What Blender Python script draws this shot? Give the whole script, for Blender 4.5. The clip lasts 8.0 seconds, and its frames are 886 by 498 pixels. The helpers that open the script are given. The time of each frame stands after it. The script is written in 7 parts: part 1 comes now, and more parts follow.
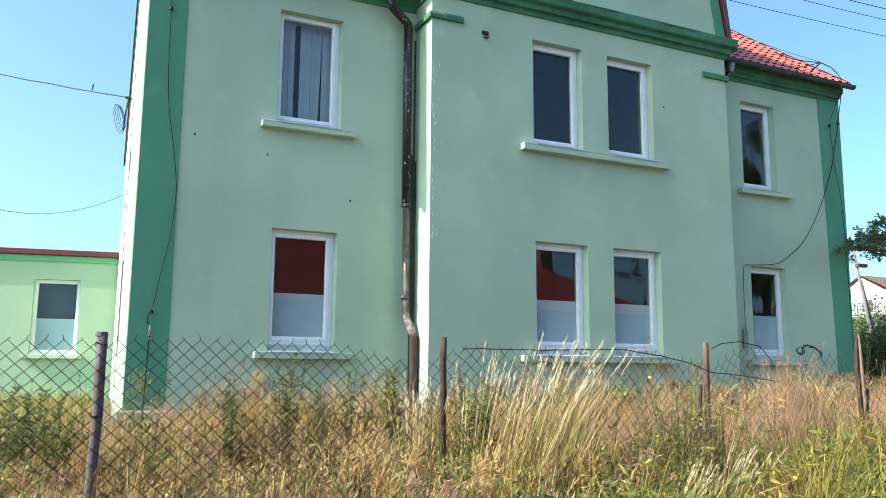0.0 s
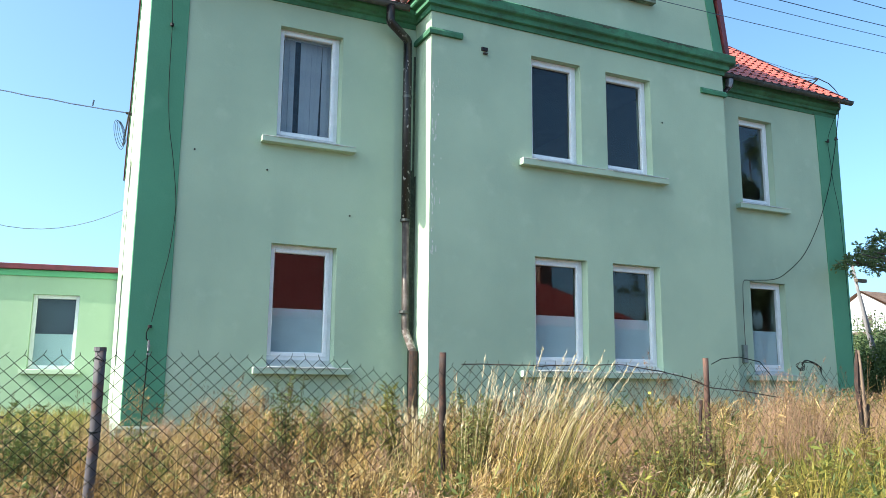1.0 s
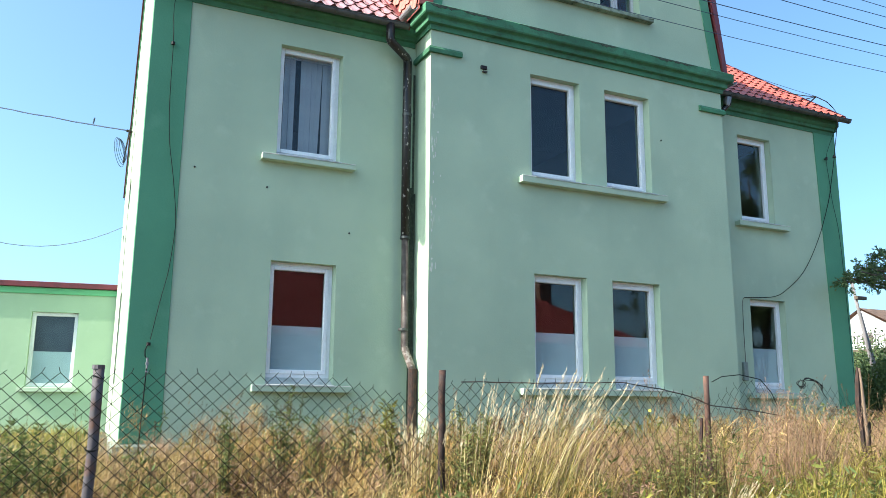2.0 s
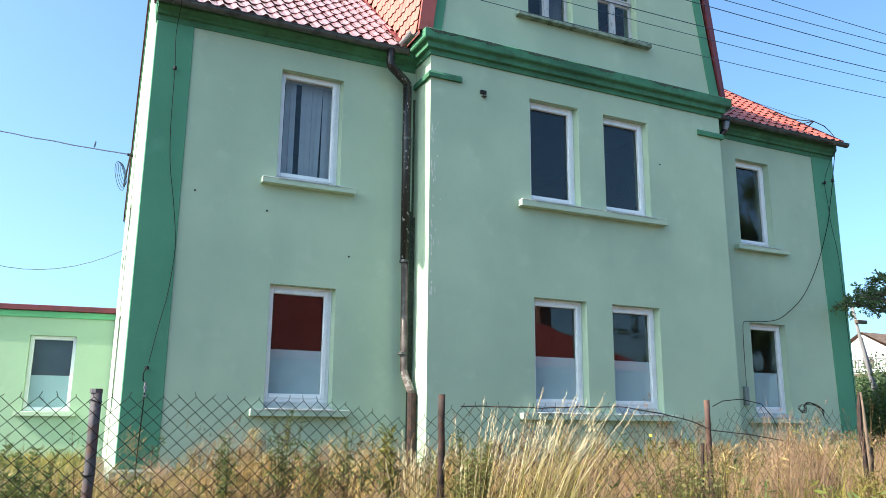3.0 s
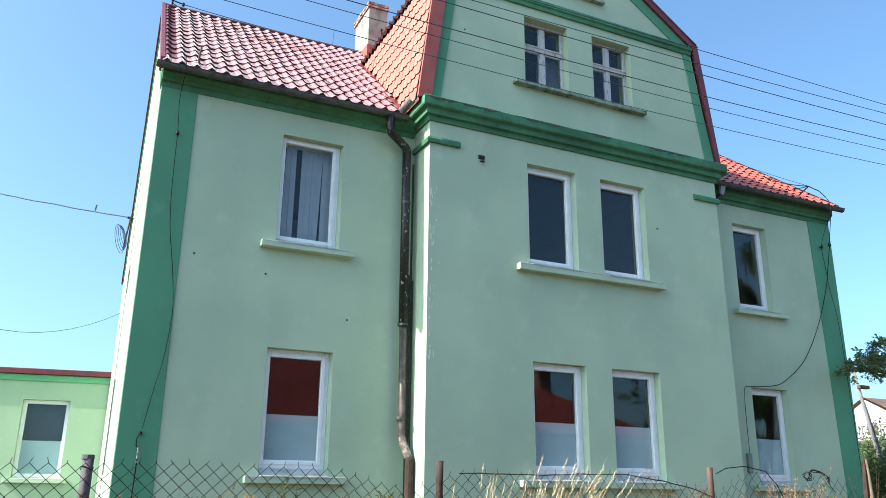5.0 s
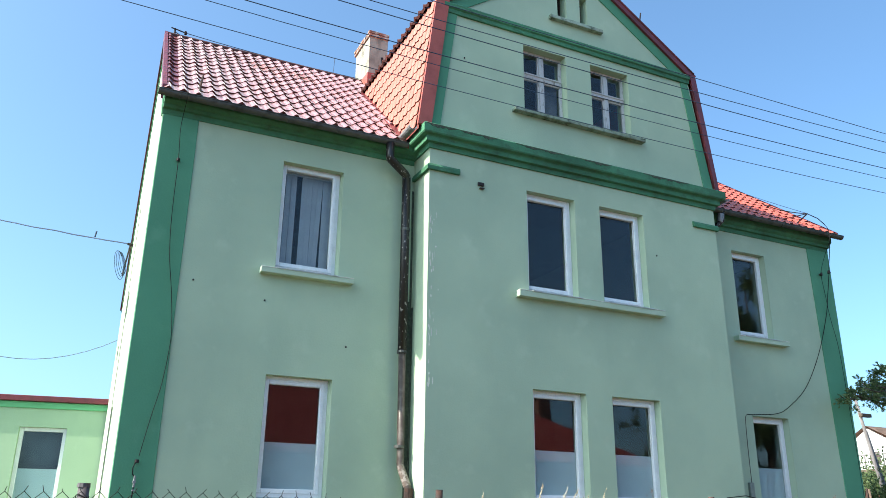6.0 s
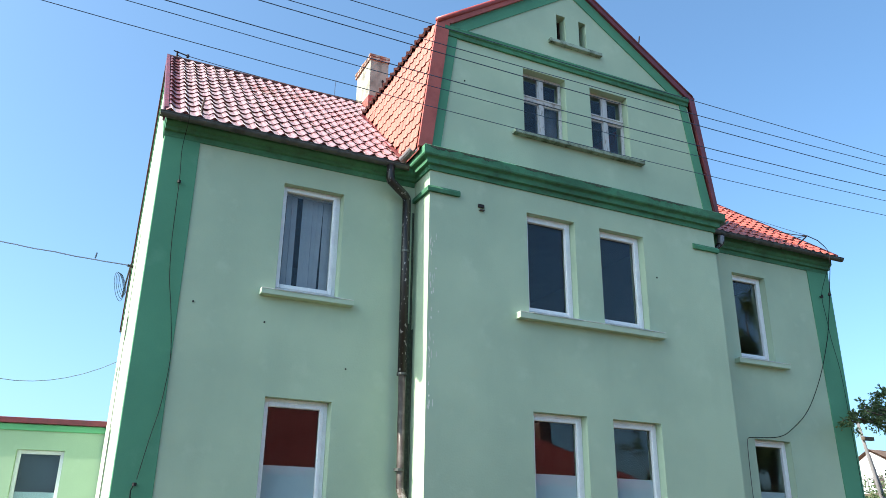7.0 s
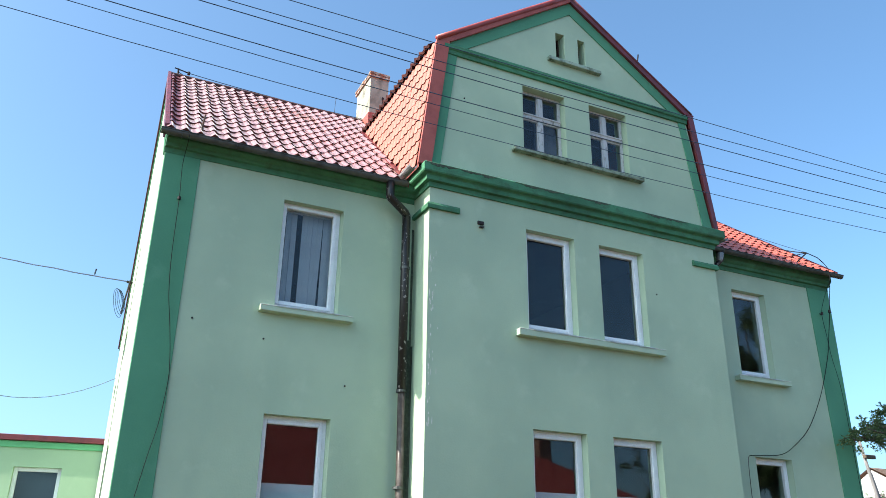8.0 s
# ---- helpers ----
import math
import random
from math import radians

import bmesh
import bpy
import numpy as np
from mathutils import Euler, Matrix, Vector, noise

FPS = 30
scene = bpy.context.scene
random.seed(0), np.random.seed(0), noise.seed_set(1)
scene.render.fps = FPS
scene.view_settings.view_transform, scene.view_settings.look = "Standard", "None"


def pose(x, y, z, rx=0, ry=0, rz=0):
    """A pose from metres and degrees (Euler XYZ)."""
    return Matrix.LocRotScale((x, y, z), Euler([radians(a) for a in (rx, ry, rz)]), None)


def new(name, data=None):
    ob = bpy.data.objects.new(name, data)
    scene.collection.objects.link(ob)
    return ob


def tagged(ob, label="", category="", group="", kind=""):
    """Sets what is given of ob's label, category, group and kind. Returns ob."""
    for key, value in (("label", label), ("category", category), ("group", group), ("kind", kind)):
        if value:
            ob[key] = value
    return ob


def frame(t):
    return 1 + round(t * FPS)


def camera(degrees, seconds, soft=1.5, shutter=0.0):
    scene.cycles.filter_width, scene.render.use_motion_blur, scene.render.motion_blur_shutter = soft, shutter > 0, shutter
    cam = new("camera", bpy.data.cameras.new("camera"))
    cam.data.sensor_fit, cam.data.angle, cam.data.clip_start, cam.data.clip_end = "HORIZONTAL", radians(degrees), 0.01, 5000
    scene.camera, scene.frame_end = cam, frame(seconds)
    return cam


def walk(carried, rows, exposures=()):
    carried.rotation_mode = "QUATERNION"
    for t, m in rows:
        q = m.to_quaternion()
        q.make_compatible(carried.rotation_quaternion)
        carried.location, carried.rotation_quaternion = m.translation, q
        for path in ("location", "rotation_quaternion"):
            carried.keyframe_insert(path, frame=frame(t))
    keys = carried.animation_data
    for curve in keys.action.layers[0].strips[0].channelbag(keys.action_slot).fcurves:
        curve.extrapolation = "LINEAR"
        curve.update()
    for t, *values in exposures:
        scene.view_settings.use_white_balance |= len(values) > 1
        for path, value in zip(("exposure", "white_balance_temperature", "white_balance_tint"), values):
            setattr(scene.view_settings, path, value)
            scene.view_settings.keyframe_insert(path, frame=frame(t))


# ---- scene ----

# ---------------------------------------------------------------- camera
cam = camera(58.4, 8.0, soft=0.8)
EYE = (-0.653, -11.2, 0.0)
TURNS = [(0.0, -25.144, 8.488, 0.512), (0.5, -25.145, 8.988, 0.53), (1.0, -25.184, 9.585, 0.51), (1.5, -25.200, 10.174, 0.50),
         (3.0, -25.224, 12.536, 0.54), (3.5, -25.228, 13.613, 0.552), (4.0, -25.246, 14.825, 0.574), (4.5, -25.266, 16.028, 0.596),
         (6.0, -25.301, 19.053, 0.71), (6.5, -25.281, 19.936, 0.74), (7.0, -25.267, 20.624, 0.768), (7.5, -25.277, 21.271, 0.794),
         (8.0, -25.281, 21.830, 0.831)]
walk(cam, [(t, pose(*EYE, 90 + pitch, 0, yaw) @ pose(0, 0, 0, 0, 0, roll)) for t, yaw, pitch, roll in TURNS], exposures=[(0.0, 1.24), (4.0, 1.2), (8.0, 1.1)])

# ---------------------------------------------------------------- light
SUN_EL, SUN_AZ = 40.0, 180.0 - 1.5      # azimuth counted from +x towards +y
world = bpy.data.worlds.new("sky")
scene.world = world
world.use_nodes = True
wn = world.node_tree.nodes
sky = wn.new("ShaderNodeTexSky")
sky.sky_type = "NISHITA"
sky.sun_disc = False
sky.sun_elevation = radians(SUN_EL)
sky.sun_rotation = radians(90.0 - SUN_AZ)
sky.air_density, sky.dust_density, sky.ozone_density = 0.78, 3.0, 4.6
wn["Background"].inputs["Strength"].default_value = 0.17
tint = wn.new("ShaderNodeMix")
tint.data_type, tint.blend_type = "RGBA", "MULTIPLY"
tint.inputs[0].default_value = 1.0
tint.inputs[7].default_value = (0.87, 1.06, 1.01, 1.0)
world.node_tree.links.new(sky.outputs[0], tint.inputs[6])
world.node_tree.links.new(tint.outputs[2], wn["Background"].inputs["Color"])
sun_data = bpy.data.lights.new("sun", "SUN")
sun_data.energy, sun_data.angle, sun_data.color = 4.6, radians(0.53), (1.0, 0.92, 0.78)
sun = new("sun", sun_data)
SUN_DIR = Vector((math.cos(radians(SUN_AZ)) * math.cos(radians(SUN_EL)), math.sin(radians(SUN_AZ)) * math.cos(radians(SUN_EL)), math.sin(radians(SUN_EL))))
sun.matrix_world = Matrix.Translation(SUN_DIR * 60) @ SUN_DIR.to_track_quat("Z", "Y").to_matrix().to_4x4()


# ---------------------------------------------------------------- materials
def mat_base(name):
    m = bpy.data.materials.new(name)
    m.use_nodes = True
    return m, m.node_tree, m.node_tree.nodes["Principled BSDF"]


def node(tree, kind, **inputs):
    n = tree.nodes.new(kind)
    for k, v in inputs.items():
        n.inputs[k.replace("_", " ")].default_value = v
    return n


def mix_colour(tree, fac, a, b, mode="MIX"):
    n = tree.nodes.new("ShaderNodeMix")
    n.data_type, n.blend_type = "RGBA", mode
    for sock, v in ((n.inputs[0], fac), (n.inputs[6], a), (n.inputs[7], b)):
        if isinstance(v, bpy.types.NodeSocket):
            tree.links.new(v, sock)
        else:
            sock.default_value = v if isinstance(v, float) else (*v[:3], 1.0)
    return n.outputs[2]


def ramp(tree, fac, lo, hi, a=0.0, b=1.0):
    n = tree.nodes.new("ShaderNodeMapRange")
    n.inputs["From Min"].default_value, n.inputs["From Max"].default_value = lo, hi
    n.inputs["To Min"].default_value, n.inputs["To Max"].default_value = a, b
    tree.links.new(fac, n.inputs["Value"])
    return n.outputs[0]


def noise_fac(tree, scale, detail=4.0, stretch=(1, 1, 1), rough=0.55):
    co = tree.nodes.new("ShaderNodeTexCoord")
    mp = tree.nodes.new("ShaderNodeMapping")
    mp.inputs["Scale"].default_value = stretch
    nz = node(tree, "ShaderNodeTexNoise", Scale=scale, Detail=detail, Roughness=rough)
    tree.links.new(co.outputs["Object"], mp.inputs["Vector"])
    tree.links.new(mp.outputs[0], nz.inputs["Vector"])
    return nz.outputs["Fac"]


def bump_into(tree, bsdf, fac, strength, dist):
    b = node(tree, "ShaderNodeBump", Strength=strength, Distance=dist)
    tree.links.new(fac, b.inputs["Height"])
    tree.links.new(b.outputs[0], bsdf.inputs["Normal"])
    return b


def stucco(name, base, dark, pale, grain=70.0, rough=0.85, stain=0.35, bump=0.22, moss=0.0):
    """Painted render: broad weathering, rain streaks, fine sandy relief."""
    m, t, p = mat_base(name)
    broad = ramp(t, noise_fac(t, 0.55, 5.0), 0.35, 0.7)
    c = mix_colour(t, broad, base, dark)
    streak = ramp(t, noise_fac(t, 1.6, 4.0, (1.0, 1.0, 0.16)), 0.55, 0.8, 0.0, stain)
    c = mix_colour(t, streak, c, dark)
    patch = ramp(t, noise_fac(t, 2.3, 6.0), 0.58, 0.75, 0.0, 0.5)
    c = mix_colour(t, patch, c, pale)
    fine = ramp(t, noise_fac(t, grain, 3.0), 0.3, 0.7, 0.0, 0.22)
    c = mix_colour(t, fine, c, dark)
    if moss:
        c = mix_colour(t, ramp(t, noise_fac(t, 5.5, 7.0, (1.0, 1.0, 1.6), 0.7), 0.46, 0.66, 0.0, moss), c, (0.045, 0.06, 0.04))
    t.links.new(c, p.inputs["Base Color"])
    p.inputs["Roughness"].default_value = rough
    p.inputs["Specular IOR Level"].default_value = 0.3
    bump_into(t, p, noise_fac(t, grain * 0.5, 5.0), bump, 0.012)
    return m


def worn(name, base, other, scale=9.0, lo=0.45, hi=0.65, rough=0.5, metallic=0.0, bump=0.2, coat=0.0, vary=0.0, grain=60.0, stretch=(1, 1, 1)):
    """Paint, metal or timber with patches of a second colour, fine relief and, if vary, a shift from piece to piece."""
    m, t, p = mat_base(name)
    c = mix_colour(t, ramp(t, noise_fac(t, scale, 6.0, stretch), lo, hi), base, other)
    c = mix_colour(t, ramp(t, noise_fac(t, grain, 3.0, stretch), 0.35, 0.7, 0.0, 0.25), c, tuple(0.6 * v for v in base))
    if vary:
        info = t.nodes.new("ShaderNodeObjectInfo")
        hsv = t.nodes.new("ShaderNodeHueSaturation")
        t.links.new(ramp(t, info.outputs["Random"], 0, 1, 1 - vary, 1 + vary), hsv.inputs["Value"])
        t.links.new(c, hsv.inputs["Color"])
        c = hsv.outputs[0]
    t.links.new(c, p.inputs["Base Color"])
    p.inputs["Roughness"].default_value = rough
    t.links.new(ramp(t, noise_fac(t, scale * 2, 4.0), 0.3, 0.7, max(0.05, rough - 0.1), min(1.0, rough + 0.15)), p.inputs["Roughness"])
    p.inputs["Metallic"].default_value = metallic
    p.inputs["Coat Weight"].default_value = coat
    p.inputs["Coat Roughness"].default_value = 0.2
    bump_into(t, p, noise_fac(t, grain, 4.0, stretch), bump, 0.004)
    return m


def plant(name, colours, translucent=0.35, rough=0.6, drift=None):
    """Leaves and blades: each blade or leaf takes its own tint."""
    m, t, p = mat_base(name)
    geo = t.nodes.new("ShaderNodeNewGeometry")
    cr = t.nodes.new("ShaderNodeValToRGB")
    el = cr.color_ramp.elements
    el[0].color, el[1].color = (*colours[0], 1), (*colours[-1], 1)
    for i, c in enumerate(colours[1:-1]):
        e = el.new((i + 1) / (len(colours) - 1))
        e.color = (*c, 1)
    t.links.new(geo.outputs["Random Per Island"], cr.inputs[0])
    c = mix_colour(t, ramp(t, noise_fac(t, 6.0, 3.0), 0.35, 0.7, 0.0, 0.3), cr.outputs[0], tuple(0.55 * v for v in colours[0]))
    if drift:
        c = mix_colour(t, ramp(t, noise_fac(t, 1.3, 4.0), 0.5, 0.66, 0.0, 0.75), c, drift)
        c = mix_colour(t, ramp(t, noise_fac(t, 2.1, 4.0, (1.0, 1.3, 0.7)), 0.55, 0.7, 0.0, 0.6), c, tuple(0.5 * v for v in drift))
    t.links.new(c, p.inputs["Base Color"])
    p.inputs["Roughness"].default_value = rough
    p.inputs["Specular IOR Level"].default_value = 0.25
    tr = t.nodes.new("ShaderNodeBsdfTranslucent")
    t.links.new(c, tr.inputs["Color"])
    mx = t.nodes.new("ShaderNodeMixShader")
    mx.inputs[0].default_value = translucent
    t.links.new(p.outputs[0], mx.inputs[1])
    t.links.new(tr.outputs[0], mx.inputs[2])
    t.links.new(mx.outputs[0], t.nodes["Material Output"].inputs["Surface"])
    return m


MINT = stucco("mint_render", (0.45, 0.56, 0.405), (0.35, 0.45, 0.335), (0.515, 0.62, 0.47), stain=0.55)
DEEP = stucco("deep_green_render", (0.10, 0.305, 0.185), (0.075, 0.235, 0.145), (0.145, 0.345, 0.23))
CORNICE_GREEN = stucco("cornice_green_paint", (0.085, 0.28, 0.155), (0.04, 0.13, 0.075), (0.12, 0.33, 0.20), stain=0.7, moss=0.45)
ANNEX_MINT = stucco("annex_render", (0.37, 0.51, 0.35), (0.31, 0.44, 0.30), (0.42, 0.55, 0.40))
ANNEX_GREEN = stucco("annex_band_green", (0.16, 0.48, 0.25), (0.12, 0.38, 0.2), (0.2, 0.52, 0.3))
PLINTH = stucco("plinth_render", (0.30, 0.36, 0.30), (0.2, 0.24, 0.2), (0.4, 0.45, 0.4))
SILL = stucco("sill_render", (0.50, 0.62, 0.47), (0.36, 0.45, 0.34), (0.6, 0.68, 0.55), stain=0.6)
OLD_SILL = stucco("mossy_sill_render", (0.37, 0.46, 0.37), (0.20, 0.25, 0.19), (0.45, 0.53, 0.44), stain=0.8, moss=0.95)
SILL_TIN = worn("sill_tin", (0.55, 0.58, 0.56), (0.36, 0.39, 0.37), 5.0, rough=0.45, metallic=0.3)
TILE = worn("red_roof_tile", (0.34, 0.042, 0.030), (0.25, 0.032, 0.025), 3.0, 0.4, 0.75, rough=0.42, bump=0.04, coat=1.0, vary=0.14)
TILE.node_tree.nodes["Principled BSDF"].inputs["Coat IOR"].default_value = 2.4
TILE.node_tree.nodes["Principled BSDF"].inputs["IOR"].default_value = 2.6
TILE.node_tree.nodes["Principled BSDF"].inputs["Coat Roughness"].default_value = 0.42
TILE.node_tree.nodes["Principled BSDF"].inputs["Sheen Weight"].default_value = 0.85
TILE.node_tree.nodes["Principled BSDF"].inputs["Sheen Roughness"].default_value = 0.25
# darker, low-gloss copy of the red tile for where glare is missing
TILE_MATT = worn("dull_red_roof_tile", (0.20, 0.042, 0.045), (0.14, 0.032, 0.036), 3.0, 0.4, 0.75, rough=0.55, bump=0.1, coat=0.6, vary=0.12)
# matt and darkened: shade on the tile lips is put into this colour
TILE_LIP = worn("dark_tile_lip", (0.13, 0.04, 0.034), (0.07, 0.026, 0.024), 6.0, rough=0.9, bump=0.2, vary=0.2)
# near-black tile: the overhanging course gets its shade from this colour
TILE_EDGE = worn("dark_edge_tile", (0.075, 0.028, 0.028), (0.04, 0.02, 0.02), 5.0, rough=0.8, bump=0.2, vary=0.2)
TILE_LICHEN = worn("lichen_roof_tile", (0.32, 0.05, 0.036), (0.22, 0.10, 0.04), 11.0, 0.46, 0.56, rough=0.6, bump=0.3, coat=0.8, vary=0.15)
TILE_LICHEN.node_tree.nodes["Principled BSDF"].inputs["Sheen Weight"].default_value = 0.3
TILE_SIDE = worn("orange_red_side_tile", (0.41, 0.125, 0.092), (0.35, 0.10, 0.072), 3.0, 0.45, 0.75, rough=0.6, bump=0.1, vary=0.1)
TILE_FAR = worn("crimson_roof_tile", (0.34, 0.075, 0.07), (0.22, 0.045, 0.045), 3.0, 0.45, 0.75, rough=0.7, bump=0.2)
TILE_BRIGHT = worn("orange_red_roof_tile", (0.58, 0.11, 0.065), (0.48, 0.08, 0.048), 3.0, 0.45, 0.75, rough=0.35, bump=0.1, coat=0.2, vary=0.1)
TILE_BRIGHT.node_tree.nodes["Principled BSDF"].inputs["Sheen Weight"].default_value = 0.12
ROOF_DECK = worn("roof_deck_red", (0.24, 0.05, 0.04), (0.16, 0.035, 0.03), 3.0, rough=0.7)
FLASHING = worn("red_flashing", (0.44, 0.10, 0.075), (0.35, 0.075, 0.06), 4.0, rough=0.5)
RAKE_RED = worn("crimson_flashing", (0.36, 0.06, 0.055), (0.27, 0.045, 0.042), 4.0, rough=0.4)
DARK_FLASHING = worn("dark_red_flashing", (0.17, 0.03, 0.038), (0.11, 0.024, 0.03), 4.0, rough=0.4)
GUTTER = worn("weathered_gutter_tin", (0.10, 0.105, 0.10), (0.05, 0.052, 0.05), 5.0, rough=0.5, metallic=0.4)
ZINC = worn("weathered_zinc", (0.30, 0.30, 0.31), (0.16, 0.16, 0.165), 7.0, rough=0.45, metallic=0.5)
PIPE_BROWN = worn("flaking_brown_pipe_paint", (0.014, 0.010, 0.010), (0.42, 0.39, 0.39), 34.0, 0.63, 0.65, rough=0.38, bump=0.3, stretch=(1, 1, 0.4))
PIPE_GREY = worn("greyed_pipe_paint", (0.055, 0.038, 0.034), (0.13, 0.11, 0.10), 7.0, rough=0.5)
RUST = worn("rusty_iron", (0.032, 0.019, 0.016), (0.075, 0.035, 0.024), 14.0, rough=0.85, bump=0.5)
RUST_PALE = worn("flaking_rusty_iron", (0.13, 0.065, 0.046), (0.05, 0.028, 0.024), 12.0, 0.42, 0.6, rough=0.88, bump=0.6, stretch=(1, 1, 0.4))
POST_TAN = worn("flaking_tan_post", (0.30, 0.205, 0.14), (0.055, 0.035, 0.03), 9.0, 0.48, 0.6, rough=0.85, bump=0.6, stretch=(1, 1, 0.35))
POST_GREY = worn("weathered_post_iron", (0.08, 0.07, 0.08), (0.13, 0.06, 0.04), 8.0, 0.5, 0.7, rough=0.7, bump=0.4)
MESH_WIRE = worn("dark_fence_wire", (0.012, 0.015, 0.013), (0.022, 0.02, 0.018), 12.0, rough=0.55)
CABLE = worn("black_cable", (0.010, 0.011, 0.012), (0.02, 0.02, 0.021), 9.0, rough=0.7)
LINE_WIRE = worn("line_wire", (0.05, 0.07, 0.11), (0.07, 0.095, 0.145), 9.0, rough=0.6)
PORCELAIN = worn("insulator_dark", (0.03, 0.025, 0.025), (0.05, 0.04, 0.04), 30.0, rough=0.3)
for dull in (CABLE, LINE_WIRE, PORCELAIN, MESH_WIRE):
    dull.node_tree.nodes["Principled BSDF"].inputs["Specular IOR Level"].default_value = 0.12
PVC = worn("white_window_plastic", (0.83, 0.85, 0.87), (0.76, 0.78, 0.81), 6.0, rough=0.35, bump=0.05)
OLD_WOOD = worn("flaking_white_timber", (0.54, 0.54, 0.55), (0.26, 0.24, 0.22), 18.0, 0.55, 0.68, rough=0.7, bump=0.4, stretch=(1, 1, 0.4))
FILM = worn("frosted_film", (0.47, 0.57, 0.575), (0.41, 0.50, 0.51), 1.5, rough=0.75, bump=0.02)
# lit copy of the film: sun on the annex window is put into the colour
FILM_LIT = worn("lit_frosted_film", (0.66, 0.86, 0.85), (0.58, 0.78, 0.78), 1.5, rough=0.7, bump=0.02)
# moss on the ledges; also colours the shadow strips behind the downpipe
MOSS_SHADE = worn("dark_moss_and_shade", (0.05, 0.065, 0.045), (0.09, 0.12, 0.08), 20.0, rough=0.95, bump=0.6)
FLAKE = worn("pale_plaster", (0.72, 0.73, 0.66), (0.55, 0.56, 0.5), 20.0, rough=0.9, bump=0.3)
BLIND = worn("grey_blind_fabric", (0.43, 0.455, 0.475), (0.36, 0.385, 0.41), 3.0, rough=0.85, bump=0.1)
ROOM = worn("near_black_room", (0.018, 0.02, 0.026), (0.012, 0.013, 0.018), 2.0, rough=0.9)
CHIMNEY = worn("chimney_render", (0.35, 0.34, 0.285), (0.12, 0.11, 0.09), 3.5, 0.48, 0.72, rough=0.9, bump=0.6, grain=35.0, stretch=(1, 1, 0.6))
BRICK = worn("chimney_brick", (0.27, 0.13, 0.09), (0.42, 0.38, 0.33), 9.0, 0.5, 0.62, rough=0.9, bump=0.8, vary=0.35)
BARK = worn("bark", (0.12, 0.09, 0.065), (0.07, 0.055, 0.04), 12.0, rough=0.9, bump=0.7, stretch=(1, 1, 0.3))
POLE_WOOD = worn("grey_pole_timber", (0.23, 0.215, 0.22), (0.15, 0.14, 0.14), 6.0, rough=0.85, bump=0.4, stretch=(1, 1, 0.1))
WHITE_WALL = stucco("white_render", (0.60, 0.59, 0.60), (0.5, 0.5, 0.51), (0.66, 0.66, 0.66))
BROWN_TILE = worn("brown_roof_tile", (0.30, 0.20, 0.15), (0.20, 0.14, 0.11), 4.0, rough=0.8, bump=0.5)
SOIL = worn("dry_soil_and_thatch", (0.084, 0.063, 0.033), (0.045, 0.042, 0.018), 1.3, 0.4, 0.65, rough=0.95, bump=1.0, grain=25.0)
STRAW = plant("straw_blades", [(0.15, 0.088, 0.03), (0.60, 0.40, 0.14), (0.88, 0.67, 0.33), (0.20, 0.125, 0.042), (0.80, 0.58, 0.245)], 0.18, drift=(0.370, 0.226, 0.084))
HAY = plant("golden_hay", [(0.25, 0.15, 0.048), (0.54, 0.335, 0.105), (0.18, 0.105, 0.036), (0.74, 0.50, 0.18)], 0.18, drift=(0.258, 0.146, 0.047))
GREENISH = plant("green_blades", [(0.125, 0.137, 0.03), (0.29, 0.268, 0.06), (0.085, 0.105, 0.023), (0.46, 0.375, 0.10)], 0.18, drift=(0.372, 0.256, 0.070))
RUSSET = plant("russet_panicles", [(0.30, 0.17, 0.105), (0.39, 0.245, 0.155), (0.22, 0.12, 0.08), (0.45, 0.32, 0.205)], 0.18)
PALE_HEAD = plant("pale_panicles", [(0.40, 0.28, 0.115), (0.47, 0.345, 0.15), (0.31, 0.20, 0.08)], 0.18)
CULM = plant("tussock_stems", [(0.20, 0.18, 0.055), (0.44, 0.34, 0.15), (0.62, 0.50, 0.27), (0.30, 0.25, 0.085), (0.52, 0.41, 0.2)], 0.2)
FEATHER = plant("feathery_heads", [(0.540, 0.451, 0.287), (0.626, 0.539, 0.380), (0.454, 0.352, 0.207)], 0.2)
PINK_HEAD = plant("pinkish_panicles", [(0.35, 0.215, 0.135), (0.43, 0.28, 0.18), (0.27, 0.165, 0.105)], 0.3)
DRY_LEAF = plant("dry_curled_leaves", [(0.42, 0.275, 0.115), (0.52, 0.37, 0.165), (0.30, 0.18, 0.07)], 0.25)
LUSH = plant("lush_blades", [(0.212, 0.207, 0.036), (0.310, 0.283, 0.053), (0.422, 0.348, 0.081), (0.160, 0.160, 0.030)], 0.2, drift=(0.373, 0.267, 0.068))
MID_LEAF = plant("green_leaves", [(0.136, 0.156, 0.032), (0.205, 0.217, 0.046), (0.292, 0.265, 0.065), (0.108, 0.128, 0.027)], 0.3, drift=(0.335, 0.236, 0.065))
WEED_LEAF = plant("weed_leaves", [(0.069, 0.103, 0.033), (0.112, 0.151, 0.043), (0.163, 0.184, 0.057)], 0.3)
WEED_BROWN = plant("withered_weed", [(0.103, 0.061, 0.030), (0.151, 0.092, 0.044), (0.071, 0.046, 0.022)], 0.2)
LIME_LEAF = plant("lime_leaves", [(0.135, 0.160, 0.05), (0.205, 0.212, 0.07), (0.27, 0.245, 0.095)], 0.3)
TREE_LEAF = plant("tree_leaves", [(0.08, 0.135, 0.06), (0.13, 0.19, 0.08), (0.21, 0.26, 0.11)], 0.45)
BLOOM = plant("yellow_flowers", [(0.72, 0.56, 0.05), (0.8, 0.68, 0.12)], 0.2)


